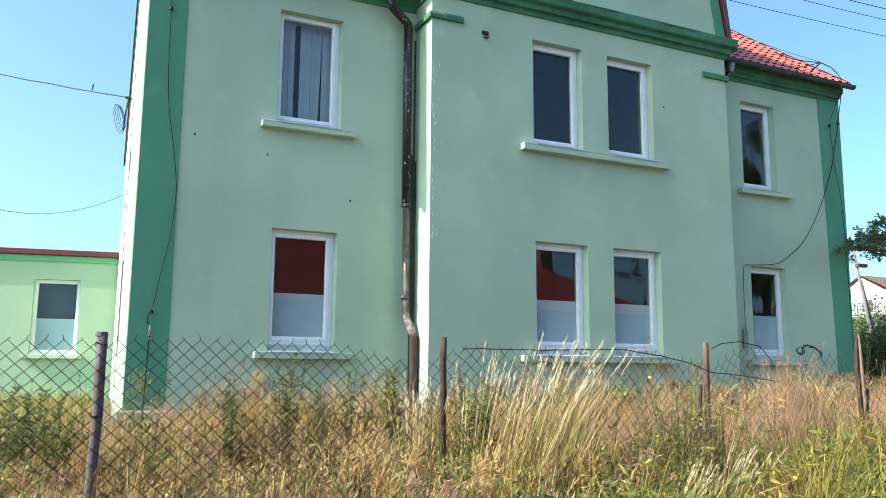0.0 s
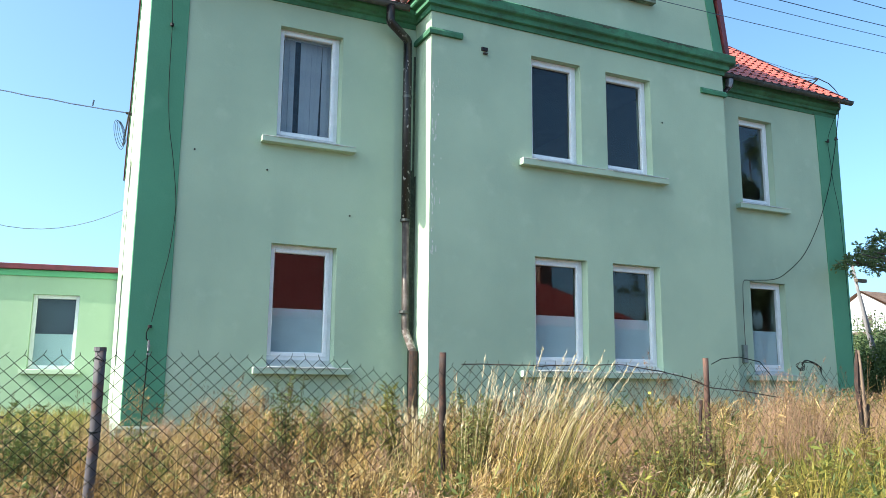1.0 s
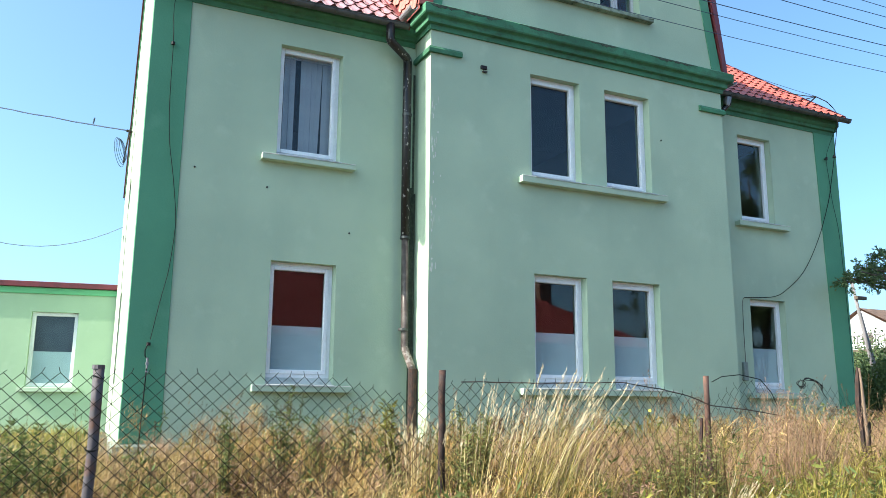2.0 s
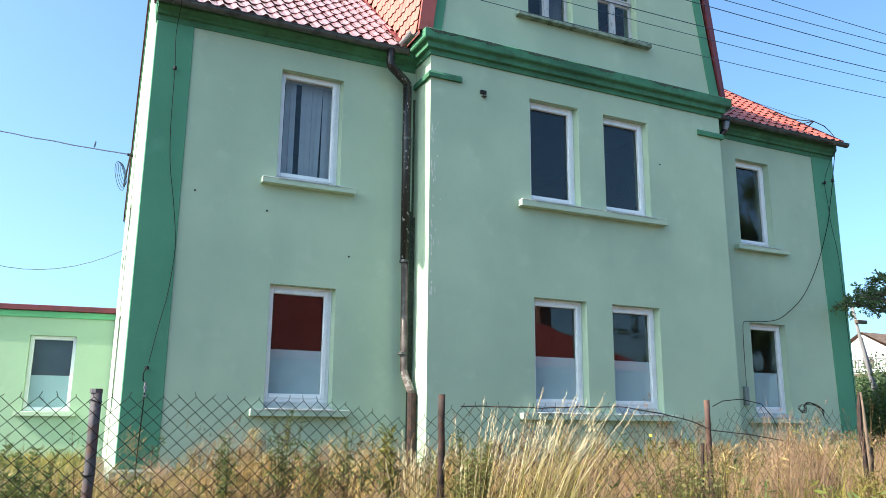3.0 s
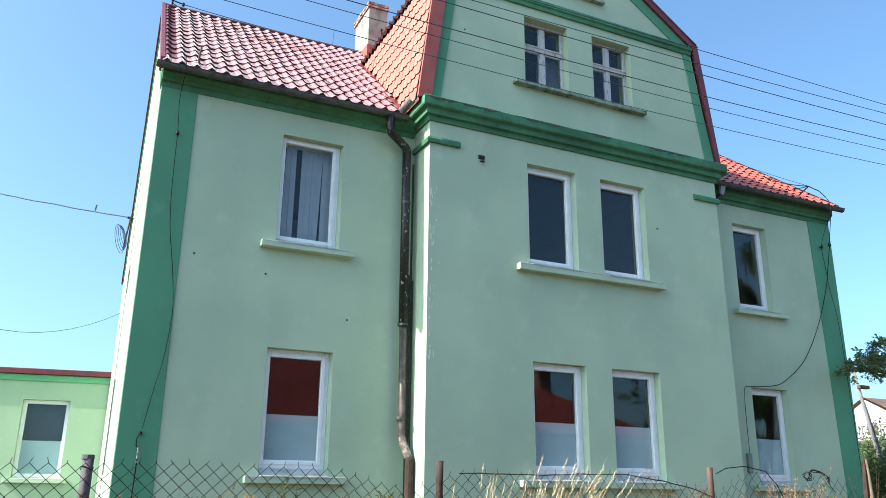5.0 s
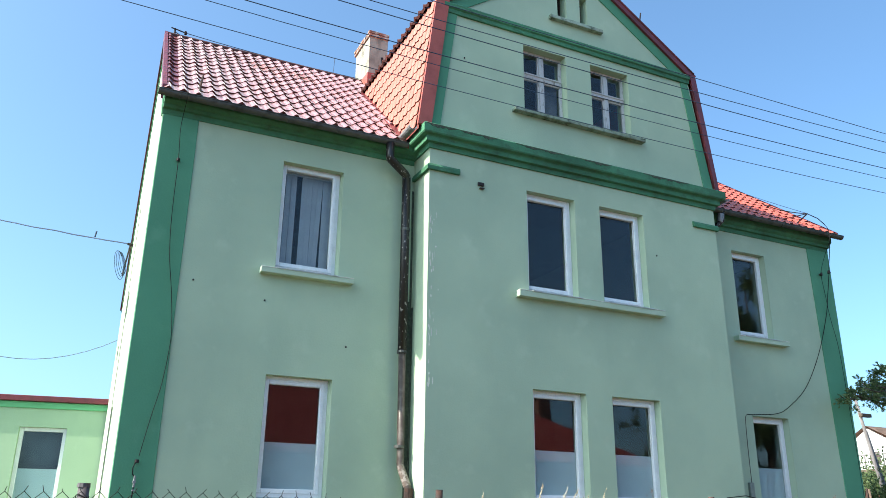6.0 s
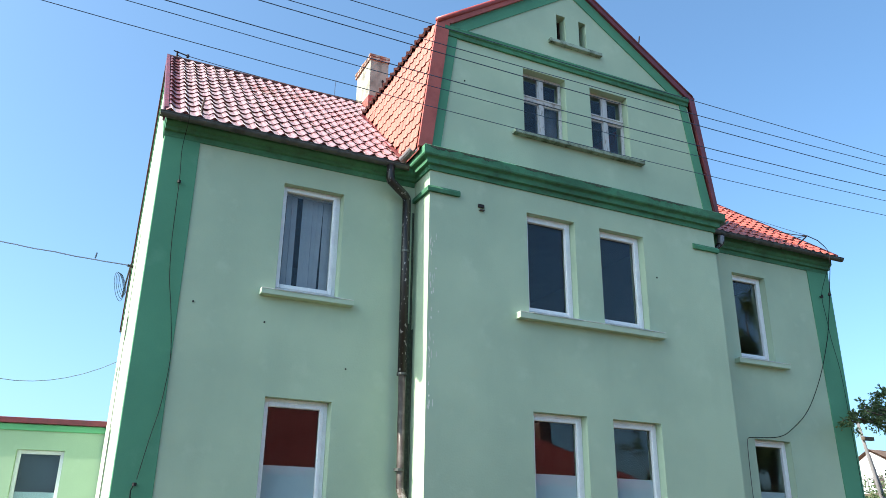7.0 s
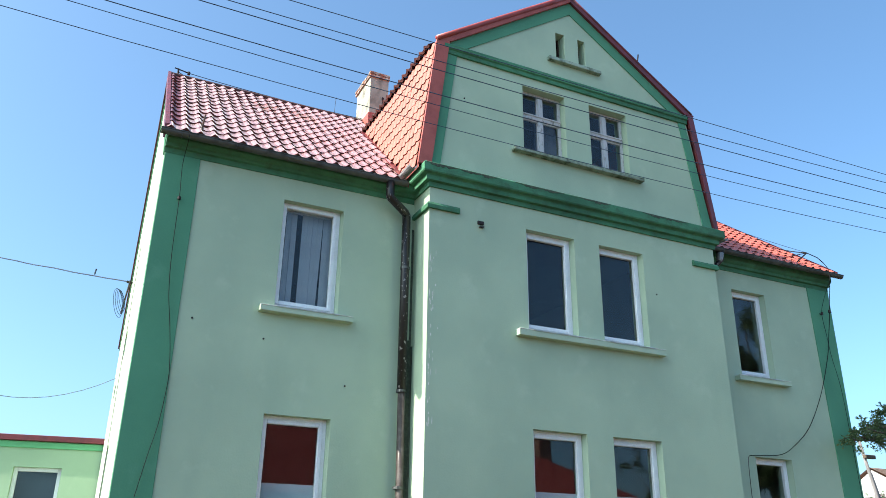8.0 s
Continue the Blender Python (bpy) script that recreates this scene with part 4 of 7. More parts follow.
def build_pipes():
    # short gutter on the side of the bay, on top of the cornice return
    for x in (GX - RBOT - 0.13, GX + RBOT + 0.13):
        bm = bmesh.new()
        prof = [(0.07 * math.cos(math.pi * (1 + k / 6)), 0.07 * math.sin(math.pi * (1 + k / 6))) for k in range(7)]
        prof = prof + [(0.062 * math.cos(math.pi * (2 - k / 6)), 0.062 * math.sin(math.pi * (2 - k / 6))) for k in range(7)]
        bm = sweep([(x, GUT_Y + 0.03), (x, BAY_Y - 0.14)], [(o, 6.0 + h) for o, h in prof], True)
        part("gutter", bm, ZINC, house, "short pale zinc gutter end on the bay cornice")
    dp = part("downpipe", tube(bmesh.new(), [(3.53, -0.30, 5.84), (3.535, -0.295, 5.60), (3.54, -0.29, 5.575), (3.56, -0.28, 5.555), (3.86, -0.155, 5.41), (3.895, -0.13, 5.38), (3.905, -0.12, 5.345), (3.908, -0.12, 4.4), (3.915, -0.12, 2.45)], 0.07, 12), PIPE_BROWN, house, "dark brown downpipe with flaking paint", smooth=True)
    part("lower_pipe", tube(bmesh.new(), [(3.915, -0.12, 2.47), (3.935, -0.12, 0.80), (3.945, -0.13, 0.74), (4.02, -0.22, 0.48), (4.03, -0.23, 0.40)], 0.056, 12), PIPE_GREY, dp, "greyed lower pipe length", smooth=True)
    part("standpipe", tube(bmesh.new(), [(4.03, -0.23, 0.46), (4.03, -0.23, -1.05)], 0.068, 12), RUST, dp, "rusty iron standpipe")
    part("worn_elbow", tube(bmesh.new(), [(3.937, -0.12, 0.78), (3.947, -0.132, 0.735), (4.015, -0.215, 0.49)], 0.0585, 12), worn("bare_zinc", (0.30, 0.26, 0.24), (0.12, 0.085, 0.07), 18.0, 0.45, 0.55, rough=0.5), dp, "scraped pipe elbow")
    for z in (4.45, 2.46, 1.05):
        b = tube(bmesh.new(), [(3.91, -0.12, z - 0.02), (3.91, -0.12, z + 0.02)], 0.078, 12)
        box(b, (3.90, -0.07, z - 0.012), (3.92, 0.02, z + 0.012))
        part("pipe_clamp", b, GUTTER, dp)
    dr = part("downpipe", tube(bmesh.new(), [(10.64, -0.30, 5.93), (10.62, -0.29, 5.74), (10.50, -0.22, 5.60), (10.32, -0.13, 5.44), (10.26, -0.10, 5.30), (10.26, -0.10, -1.0)], 0.055, 12), PIPE_BROWN, house, "dark brown downpipe beside the bay", smooth=True)
    part("hopper", tube(bmesh.new(), [(10.57, -0.275, 5.70), (10.585, -0.28, 5.74), (10.61, -0.29, 5.87)], [0.06, 0.07, 0.075], 10), ZINC, dr, "pale zinc hopper")
    for x, y, z in ((1.778, 0.0, 3.03), (0.75, 0.0, 3.20), (3.05, 0.0, 2.47), (8.62, BAY_Y, 4.6), (4.72, BAY_Y, 7.6)):
        part("wall_anchor", tube(bmesh.new(), [(x, y + 0.02, z), (x, y - 0.012, z)], 0.014, 8), PORCELAIN, house)
    # vent in the bay wall
    v = part("wall_vent", boxed((4.975, BAY_Y - 0.03, 5.25), (5.085, BAY_Y + 0.02, 5.31), 0.004), PORCELAIN, house, "small dark wall vent")
    part("vent_lip", boxed((5.0, BAY_Y - 0.05, 5.195), (5.08, BAY_Y - 0.004, 5.215), 0.003), PIPE_GREY, v)


build_pipes()


# ---------------------------------------------------------------- cables on the house
def sag(a, b, drop, n=14):
    a, b = Vector(a), Vector(b)
    return [a.lerp(b, k / n) - Vector((0, 0, drop * 4 * (k / n) * (1 - k / n))) for k in range(n + 1)]


def smooth_path(pts, n=5):
    """Points of a smooth curve through pts."""
    P = [Vector(p) for p in pts]
    P = [2 * P[0] - P[1]] + P + [2 * P[-1] - P[-2]]
    out = []
    for a, c, d, e in zip(P, P[1:], P[2:], P[3:]):
        for k in range(n):
            u = k / n
            out.append(0.5 * (2 * c + (d - a) * u + (2 * a - 5 * c + 4 * d - e) * u * u + (3 * c - a - 3 * d + e) * u ** 3))
    return out + [P[-2]]


def build_cables():
    # lightning conductor down the front corner
    c = tagged(new("lightning_conductor"), "thin dark earth wire down the green corner of the house", "cable")
    pts = [(0.30, -0.38, 6.02), (0.32, -0.37, 5.80), (0.305, -0.12, 5.45), (0.335, -0.06, 4.97), (0.348, -0.05, 4.08), (0.388, -0.05, 3.5), (0.467, -0.05, 3.02), (0.53, -0.05, 2.55), (0.543, -0.05, 2.24), (0.501, -0.05, 1.71), (0.42, -0.05, 1.27), (0.335, -0.06, 0.76)]
    part("wire", tube(bmesh.new(), smooth_path(pts), 0.0048, 6), CABLE, c)
    part("wire", tube(bmesh.new(), [(0.318, -0.07, 0.72), (0.28, -0.07, 0.62), (0.285, -0.07, 0.54), (0.318, -0.07, 0.50), (0.312, -0.06, 0.2), (0.295, -0.06, -0.35), (0.285, -0.06, -1.0)], 0.008, 6), CABLE, c)
    for z, x in ((4.95, 0.335), (0.70, 0.318)):
        b = tube(bmesh.new(), [(x, 0.02, z), (x, -0.075, z)], 0.012, 6)
        tube(b, [(x, -0.055, z - 0.02), (x, -0.055, z + 0.02)], 0.026, 8)
        part("clip", b, PORCELAIN, c)
    b = tube(bmesh.new(), [(0.318, -0.085, 0.52), (0.318, -0.085, 0.38)], 0.014, 6)
    box(b, (0.298, -0.1, 0.43), (0.338, -0.06, 0.46))
    box(b, (0.300, -0.1, 0.33), (0.336, -0.06, 0.35))
    part("test_clamp", b, ZINC, c, "small zinc test clamp")
    # service cable across the right wing
    s = tagged(new("service_cable"), "slack black cable hanging down the house corner", "cable")
    pts = [(13.50, -0.36, 6.14), (13.565, -0.39, 6.0), (13.56, -0.38, 5.75), (13.60, -0.24, 5.25), (13.615, -0.20, 5.09), (13.64, -0.07, 4.64), (13.50, -0.06, 4.15), (13.12, -0.06, 3.34), (12.62, -0.06, 2.62), (12.08, -0.06, 2.20), (11.73, -0.06, 2.05), (11.25, -0.05, 2.005), (10.97, -0.05, 1.99), (10.92, -0.05, 1.9), (10.90, -0.05, 1.43), (10.90, -0.05, 0.75)]
    part("wire", tube(bmesh.new(), smooth_path(pts[:-3]), 0.0075, 6), CABLE, s)
    part("wire", tube(bmesh.new(), smooth_path(pts[-4:]), 0.006, 6), PIPE_GREY, s)
    part("wire", tube(bmesh.new(), smooth_path([(13.55, -0.36, 5.72), (13.54, -0.16, 5.36), (13.535, -0.07, 5.08), (13.60, -0.05, 4.62), (13.635, -0.05, 4.2), (13.76, -0.05, 3.5), (13.80, -0.05, 2.4), (13.83, -0.05, 0.9), (13.84, -0.06, -0.9)]), 0.0045, 6), CABLE, s)
    b = tube(bmesh.new(), [(13.575, 0.02, 5.10), (13.535, -0.07, 5.10), (13.47, -0.075, 5.085)], 0.014, 6)
    tube(b, [(13.535, -0.08, 5.07), (13.535, -0.08, 5.135)], 0.022, 8)
    part("insulator", b, PORCELAIN, s)
    b = tube(bmesh.new(), [(13.61, -0.21, 5.10), (13.61, -0.205, 5.16)], [0.04, 0.022], 8)
    part("insulator", b, PORCELAIN, s)
    b = boxed((10.85, -0.055, 0.42), (10.96, 0.02, 0.76), 0.01)
    part("junction_box", b, worn("grey_box_plastic", (0.24, 0.28, 0.25), (0.18, 0.21, 0.19), 9.0, rough=0.5), s, "grey junction box under the cable")
    # roof holder at the right end
    r = tagged(new("roof_bracket"), "small bent metal wire holder on the roof edge", "bracket")
    b = tube(bmesh.new(), [(12.95, -0.10, (EAVE_R + 0.13)), (13.2, -0.22, 6.38)], 0.014, 6)
    tube(b, [(12.6, -0.05, EAVE_R + 0.20), (13.2, -0.22, 6.38)], 0.009, 6)
    part("stay", b, PORCELAIN, r)
    part("wire", tube(bmesh.new(), sag((13.3, 1.0, 7.06), (13.18, -0.22, 6.38), 0.05) + [Vector((13.36, -0.33, 6.26)), Vector((13.50, -0.36, 6.14))], 0.010, 6), CABLE, r)
    part("wire", tube(bmesh.new(), sag((9.95, 1.58, 8.05), (13.19, -0.22, 6.385), 0.10), 0.005, 5), LINE_WIRE, r)
    # bracket on the west side with coiled cable, and the cable that comes to it
    w = tagged(new("cable_bracket"), "dark bracket with coiled cable on the side wall", "bracket")
    x, y, z = 0.20, 7.6, 6.0
    b = tube(bmesh.new(), [(x + 0.1, y, z), (x - 0.05, y, z + 0.02)], 0.03, 6)
    tube(b, [(x + 0.02, y - 0.02, z + 0.05), (x - 0.06, y + 0.02, z - 0.75)], 0.02, 6)
    part("arm", b, PORCELAIN, w)
    for k in range(4):
        ring = [(x - 0.09 - 0.025 * k + 0.08 * math.cos(a) * (0.7 + 0.16 * k) - 0.07 * math.sin(a), y - 0.02 * k, z - 0.44 - 0.03 * k + 0.34 * math.sin(a) * (0.7 + 0.1 * k)) for a in [2 * math.pi * j / 18 for j in range(19)]]
        part("coil", tube(bmesh.new(), ring, 0.0065, 5, False), LINE_WIRE, w)
    part("wire", tube(bmesh.new(), [p + Vector((0, 0, 0.035 * noise.noise((p.x * 1.7, 0.0, 4.0)))) for p in sag((-9.2, 18.0, 10.5), (x - 0.04, y, z + 0.03), 0.25, 40)], 0.014, 6), LINE_WIRE, w)
    part("splice", tube(bmesh.new(), [(x - 0.75, y + 0.82, z + 0.34), (x - 0.73, y + 0.80, z + 0.48)], 0.02, 6), LINE_WIRE, w)
    u = tagged(new("overhead_cable"), "thin grey cable sagging beside the house", "cable")
    part("wire", tube(bmesh.new(), [(0.36 - 0.35 * k, 9.0, 3.40 + 0.15 * (2.11 - 0.35 * k) ** 2) for k in range(20)], 0.008, 6), worn("pale_grey_cable", (0.14, 0.18, 0.22), (0.10, 0.13, 0.17), 9.0, rough=0.7), u)
    v = tagged(new("side_conductor"), "thin dark wire fixed down the sunlit side wall", "cable")
    part("wire", tube(bmesh.new(), [(west_x(4.0) - 0.03, 4.0, 5.6 - 0.52 * k) for k in range(13)], 0.005, 5), PIPE_GREY, v)
    # aerial holder on the ridge, and its thin wire
    a = tagged(new("ridge_holder"), "small dark wire holder on the roof ridge", "bracket")
    b = tube(bmesh.new(), [(0.32, RIDGE_Y, RIDGE_Z), (0.32, RIDGE_Y, RIDGE_Z + 0.20)], 0.02, 6)
    tube(b, [(0.24, RIDGE_Y, RIDGE_Z + 0.20), (0.54, RIDGE_Y, RIDGE_Z + 0.15)], 0.014, 6)
    tube(b, [(0.54, RIDGE_Y, RIDGE_Z + 0.18), (0.54, RIDGE_Y, RIDGE_Z + 0.11)], 0.03, 6)
    tube(b, [(0.32, RIDGE_Y, RIDGE_Z + 0.12), (0.46, RIDGE_Y - 0.05, RIDGE_Z + 0.02)], 0.010, 5)
    part("holder", b, PORCELAIN, a)
    part("wire", tube(bmesh.new(), sag((0.54, RIDGE_Y, RIDGE_Z + 0.15), (4.6, RIDGE_Y, RIDGE_Z + 0.10), 0.05), 0.008, 5), LINE_WIRE, a)
    part("rod", tube(bmesh.new(), [(3.85, RIDGE_Y, RIDGE_Z), (3.87, RIDGE_Y, RIDGE_Z + 0.5)], 0.006, 5), LINE_WIRE, a)
    # conductor stub that stands on the left eave
    e = tagged(new("eave_snow_hook"), "dark upright iron hook on the eave", "hook")
    part("hook", tube(bmesh.new(), [(0.50, -0.25, 5.93), (0.50, -0.18, 6.15), (0.53, -0.10, 6.38)], [0.02, 0.017, 0.013], 6), RUST, e)


build_cables()

# blinds behind the upper left window
blinds = tagged(new("vertical_blinds"), "pale grey vertical blinds hanging behind the window, one slat missing", "blinds")
part("rail", boxed((1.95, 0.28, 5.22), (2.84, 0.33, 5.26)), PVC, blinds)
first = None
for k in range(10):
    if k == 2:
        continue
    bm = boxed((-0.0455, -0.001, -1.66), (0.0455, 0.001, 0.0))
    m = pose(2.065 + k * 0.0865, 0.305, 5.22, 0, 1.6 if k == 6 else random.uniform(-0.15, 0.15), random.uniform(5, 17))
    if first is None:
        first = part("slat", bm, BLIND, blinds)
        first.matrix_basis = m
    else:
        bm.free()
        share("slat", first, m, blinds)


# ---------------------------------------------------------------- overhead lines along the road
def build_lines():
    # rise at x = 0, slope, sag and thickness of each line
    for a, b, c, r in ((4.073, -0.01835, 0.00344, 0.0036), (4.303, -0.01789, 0.00326, 0.0036), (4.419, -0.01235, 0.0031, 0.0048), (4.704, -0.00692, 0.00189, 0.0048), (4.795, 0.00121, 0.0020, 0.0043), (4.995, 0.009, 0.0003, 0.0043)):
        w = tagged(new("overhead_wire"), "thin dark overhead power line along the road", "wire", group="overhead lines")
        part("strand", tube(bmesh.new(), [(-13 + 1.36 * k, -5.0, a + b * (-13 + 1.36 * k) + c * (-13 + 1.36 * k) ** 2) for k in range(26)], r, 6), LINE_WIRE, w)


build_lines()


# ---------------------------------------------------------------- annex
def build_annex():
    an = tagged(new("annex"), "low sunlit mint green annex with dark red roof edge", "building")
    m = Matrix.Translation((0.49, 9.75, 0)) @ Euler((0, 0, radians(-9.0))).to_matrix().to_4x4()
    an.matrix_basis = m
    o = opening(-1.99, -0.96, 0.24, 2.01)
    part("wall", wall_panel(-9.0, 0.6, BASE, 2.47, [o], 0.0, 0.35), ANNEX_MINT, an)
    part("band", boxed((-9.0, -0.04, 2.44), (0.6, 0.3, 2.59), 0.01), ANNEX_GREEN, an)
    part("roof_edge", boxed((-9.1, -0.12, 2.594), (0.6, 0.1, 2.725), 0.01), DARK_FLASHING, an, "dark red tin roof edge")
    part("roof", slab([(-9.1, -0.1, 2.72), (0.6, -0.1, 2.72), (0.6, 5.0, 3.2), (-9.1, 5.0, 3.2)], 0.05), ROOF_DECK, an)
    part("wall", boxed((-9.0, 0.36, BASE), (-8.7, 5.0, 2.6)), ANNEX_MINT, an)
    part("wall", boxed((-8.69, 4.7, BASE), (-0.4, 5.0, 2.6)), ANNEX_MINT, an)
    x0, x1, z0, z1 = o
    bm = bmesh.new()
    for a, b in (((x0, 0.10, z0), (x0 + 0.09, 0.17, z1)), ((x1 - 0.09, 0.10, z0), (x1, 0.17, z1)), ((x0 + 0.09, 0.10, z1 - 0.09), (x1 - 0.09, 0.17, z1)), ((x0 + 0.09, 0.10, z0), (x1 - 0.09, 0.17, z0 + 0.09))):
        box(bm, a, b, 0.008)
    w = part("window", bm, PVC, an, "white plastic window, closed")
    g = part("pane", boxed((x0 + 0.085, 0.125, z0 + 0.085), (x1 - 0.085, 0.13, z1 - 0.085)), GLASS, w)
    g.visible_shadow = False
    part("privacy_film", boxed((x0 + 0.09, 0.1345, z0 + 0.09), (x1 - 0.09, 0.1355, 1.075)), FILM_LIT, w, "white frosted privacy film on the glass")
    part("window_sill", boxed((x0 - 0.15, -0.10, z0 - 0.12), (x1 + 0.15, 0.10, z0 - 0.01), 0.01), SILL, an)
    # near-black again, so the room's shade comes from the wall's colour
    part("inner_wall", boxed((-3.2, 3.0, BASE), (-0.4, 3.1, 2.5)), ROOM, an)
    # added sheet: its grey-blue stands in for sky mirrored in the pane
    part("sky_backing", boxed((x0 + 0.02, 0.30, z0 + 0.6), (x1 - 0.02, 0.305, z1)), worn("grey_blue_backing", (0.07, 0.11, 0.155), (0.055, 0.09, 0.13), 2.0, rough=0.8), w, "grey-blue sheet behind the glass")


build_annex()

# ---------------------------------------------------------------- vegetation helpers
rng = np.random.default_rng(11)


def quads_object(name, verts, quads, material, parent=None, smooth=False):
    me = bpy.data.meshes.new(name)
    verts, quads = np.asarray(verts, np.float32), np.asarray(quads, np.int32)
    me.vertices.add(len(verts))
    me.vertices.foreach_set("co", verts.ravel())
    me.loops.add(quads.size)
    me.loops.foreach_set("vertex_index", quads.ravel())
    me.polygons.add(len(quads))
    me.polygons.foreach_set("loop_start", np.arange(len(quads), dtype=np.int32) * 4)
    me.update(calc_edges=True)
    me.materials.append(material)
    ob = new(name, me)
    if parent:
        ob.parent = parent
    return ob


GROUND_X = np.linspace(-12, 24, 145)
GROUND_Y = np.linspace(-12, 4, 65)
GROUND_H = np.array([[soft_ground(float(x), float(y)) for x in GROUND_X] for y in GROUND_Y])


def ground_at(x, y):
    """Height of the land under many points at once."""
    i = np.clip((x - GROUND_X[0]) / (GROUND_X[1] - GROUND_X[0]), 0, len(GROUND_X) - 1.001)
    j = np.clip((y - GROUND_Y[0]) / (GROUND_Y[1] - GROUND_Y[0]), 0, len(GROUND_Y) - 1.001)
    a, b = i.astype(int), j.astype(int)
    u, v = i - a, j - b
    return GROUND_H[b, a] * (1 - u) * (1 - v) + GROUND_H[b, a + 1] * u * (1 - v) + GROUND_H[b + 1, a] * (1 - u) * v + GROUND_H[b + 1, a + 1] * u * v


def outside_house(x, y):
    return (y < -0.10) & ~((x > BAY0 - 0.1) & (x < BAY1 + 0.1) & (y > BAY_Y - 0.1))


def blades(x, y, h, width, lean=0.35, bias=(0.10, 0.0), droop=0.35, tuft=0.0, way=None):
    """Bent, tapering blades standing at (x, y): verts and quads."""
    n = len(x)
    z = ground_at(x, y) - 0.03
    az = rng.uniform(0, 2 * np.pi, n)
    amount = np.abs(rng.normal(0, lean, n))
    dx, dy = np.cos(az) * amount + bias[0], np.sin(az) * amount + bias[1]
    if way is not None:
        dx, dy = np.cos(az) * amount + way[0], np.sin(az) * amount + way[1]
    if tuft:
        # neighbours lean together, tuft by tuft
        a = patchy(x, y, 2.2, 21.0) * 7.0
        dx, dy = dx + tuft * np.cos(a), dy + tuft * np.sin(a)
    face = rng.uniform(0, 2 * np.pi, n)
    fx, fy = np.cos(face), np.sin(face)
    bend = rng.uniform(0.3, 1.0, n) * droop
    s = np.array([0.0, 0.38, 0.72, 1.0])
    w = np.array([0.8, 1.0, 0.65, 0.08])
    V = np.zeros((n, 4, 2, 3), np.float32)
    for k in range(4):
        px = x + h * dx * (s[k] * 0.5 + bend * s[k] ** 2.2)
        py = y + h * dy * (s[k] * 0.5 + bend * s[k] ** 2.2)
        pz = z + h * s[k] * (1 - 0.25 * bend * s[k] ** 2)
        for q, sg in ((0, -0.5), (1, 0.5)):
            V[:, k, q, 0] = px + sg * width * w[k] * fx
            V[:, k, q, 1] = py + sg * width * w[k] * fy
            V[:, k, q, 2] = pz
    base = np.arange(n)[:, None, None] * 8
    k = np.arange(3)[None, :, None] * 2
    Q = base + k + np.array([0, 1, 3, 2])[None, None, :]
    return V.reshape(-1, 3), Q.reshape(-1, 4), V[:, :, :, :].mean(2)


def spikelets(spine, n_each, length, spread, size, ratio=0.28, stray=0.5):
    """Loose seed heads round the upper ends of stems."""
    n = len(spine)
    t = rng.uniform(0.0, 1.0, (n, n_each))
    top, below = spine[:, 3], spine[:, 2]
    d = top - below
    d /= np.linalg.norm(d, axis=1, keepdims=True) + 1e-6
    L = length[:, None] if hasattr(length, "__len__") else length
    c = top[:, None, :] - d[:, None, :] * ((1 - t) * L)[..., None] + d[:, None, :] * 0.01
    taper = (np.sin(np.pi * (0.12 + 0.85 * (1 - t))) * spread)[..., None]
    c = c + rng.normal(0, 1, (n, n_each, 3)) * taper * np.array([1, 1, 0.6])
    a = rng.normal(0, 1, (n, n_each, 3)) * stray + d[:, None, :]
    a /= np.linalg.norm(a, axis=2, keepdims=True)
    b = np.cross(a, rng.normal(0, 1, (n, n_each, 3)))
    b /= np.linalg.norm(b, axis=2, keepdims=True) + 1e-6
    sz = rng.uniform(0.7, 1.4, (n, n_each, 1)) * size
    V = np.stack([c - a * sz, c + b * sz * ratio, c + a * sz, c - b * sz * ratio], 2)
    return V.reshape(-1, 3), np.arange(n * n_each * 4).reshape(-1, 4)


def scatter(n, y0, y1, bias_near=1.0):
    """Points over the plot and verge, denser in the stretch between road and house."""
    m = int(n * 0.78)
    y = y0 + (y1 - y0) * rng.uniform(0, 1, m) ** bias_near
    a = np.radians(rng.uniform(-7, 57, m))
    x = -0.65 + (y + 11.2) * np.tan(a)
    k = n - m
    x = np.r_[x, rng.uniform(-8, 18, k)]
    y = np.r_[y, rng.uniform(y0, y1, k)]
    ok = outside_house(x, y) & (x < 20)
    return x[ok], y[ok]


def patchy(x, y, scale, seed):
    return np.array([noise.noise((float(a) * scale, float(b) * scale, seed)) for a, b in zip(x, y)])


def height_of(x, y, lo, hi):
    """Growth: shorter against the house wall, uneven elsewhere."""
    h = rng.uniform(lo, hi, len(x)) * np.clip(1 + 0.5 * patchy(x, y, 0.9, 7.0) + 1.25 * patchy(x, y, 3.1, 17.0), 0.3, 1.6)
    near_wall = np.clip((-y - 0.1) / 1.8, 0, 1)
    return h * (0.38 + 0.62 * near_wall)


def leaf_quads(c, d, length, wide):
    """Pointed leaves at c along d."""
    n = len(c)
    d = d / (np.linalg.norm(d, axis=1, keepdims=True) + 1e-6)
    b = np.cross(d, rng.normal(0, 1, (n, 3)))
    b /= np.linalg.norm(b, axis=1, keepdims=True) + 1e-6
    l, w = np.reshape(length, (-1, 1)), np.reshape(wide, (-1, 1))
    V = np.stack([c, c + d * l * 0.45 + b * w * 0.5, c + d * l, c + d * l * 0.45 - b * w * 0.5], 1)
    return V.reshape(-1, 3), np.arange(n * 4).reshape(-1, 4)


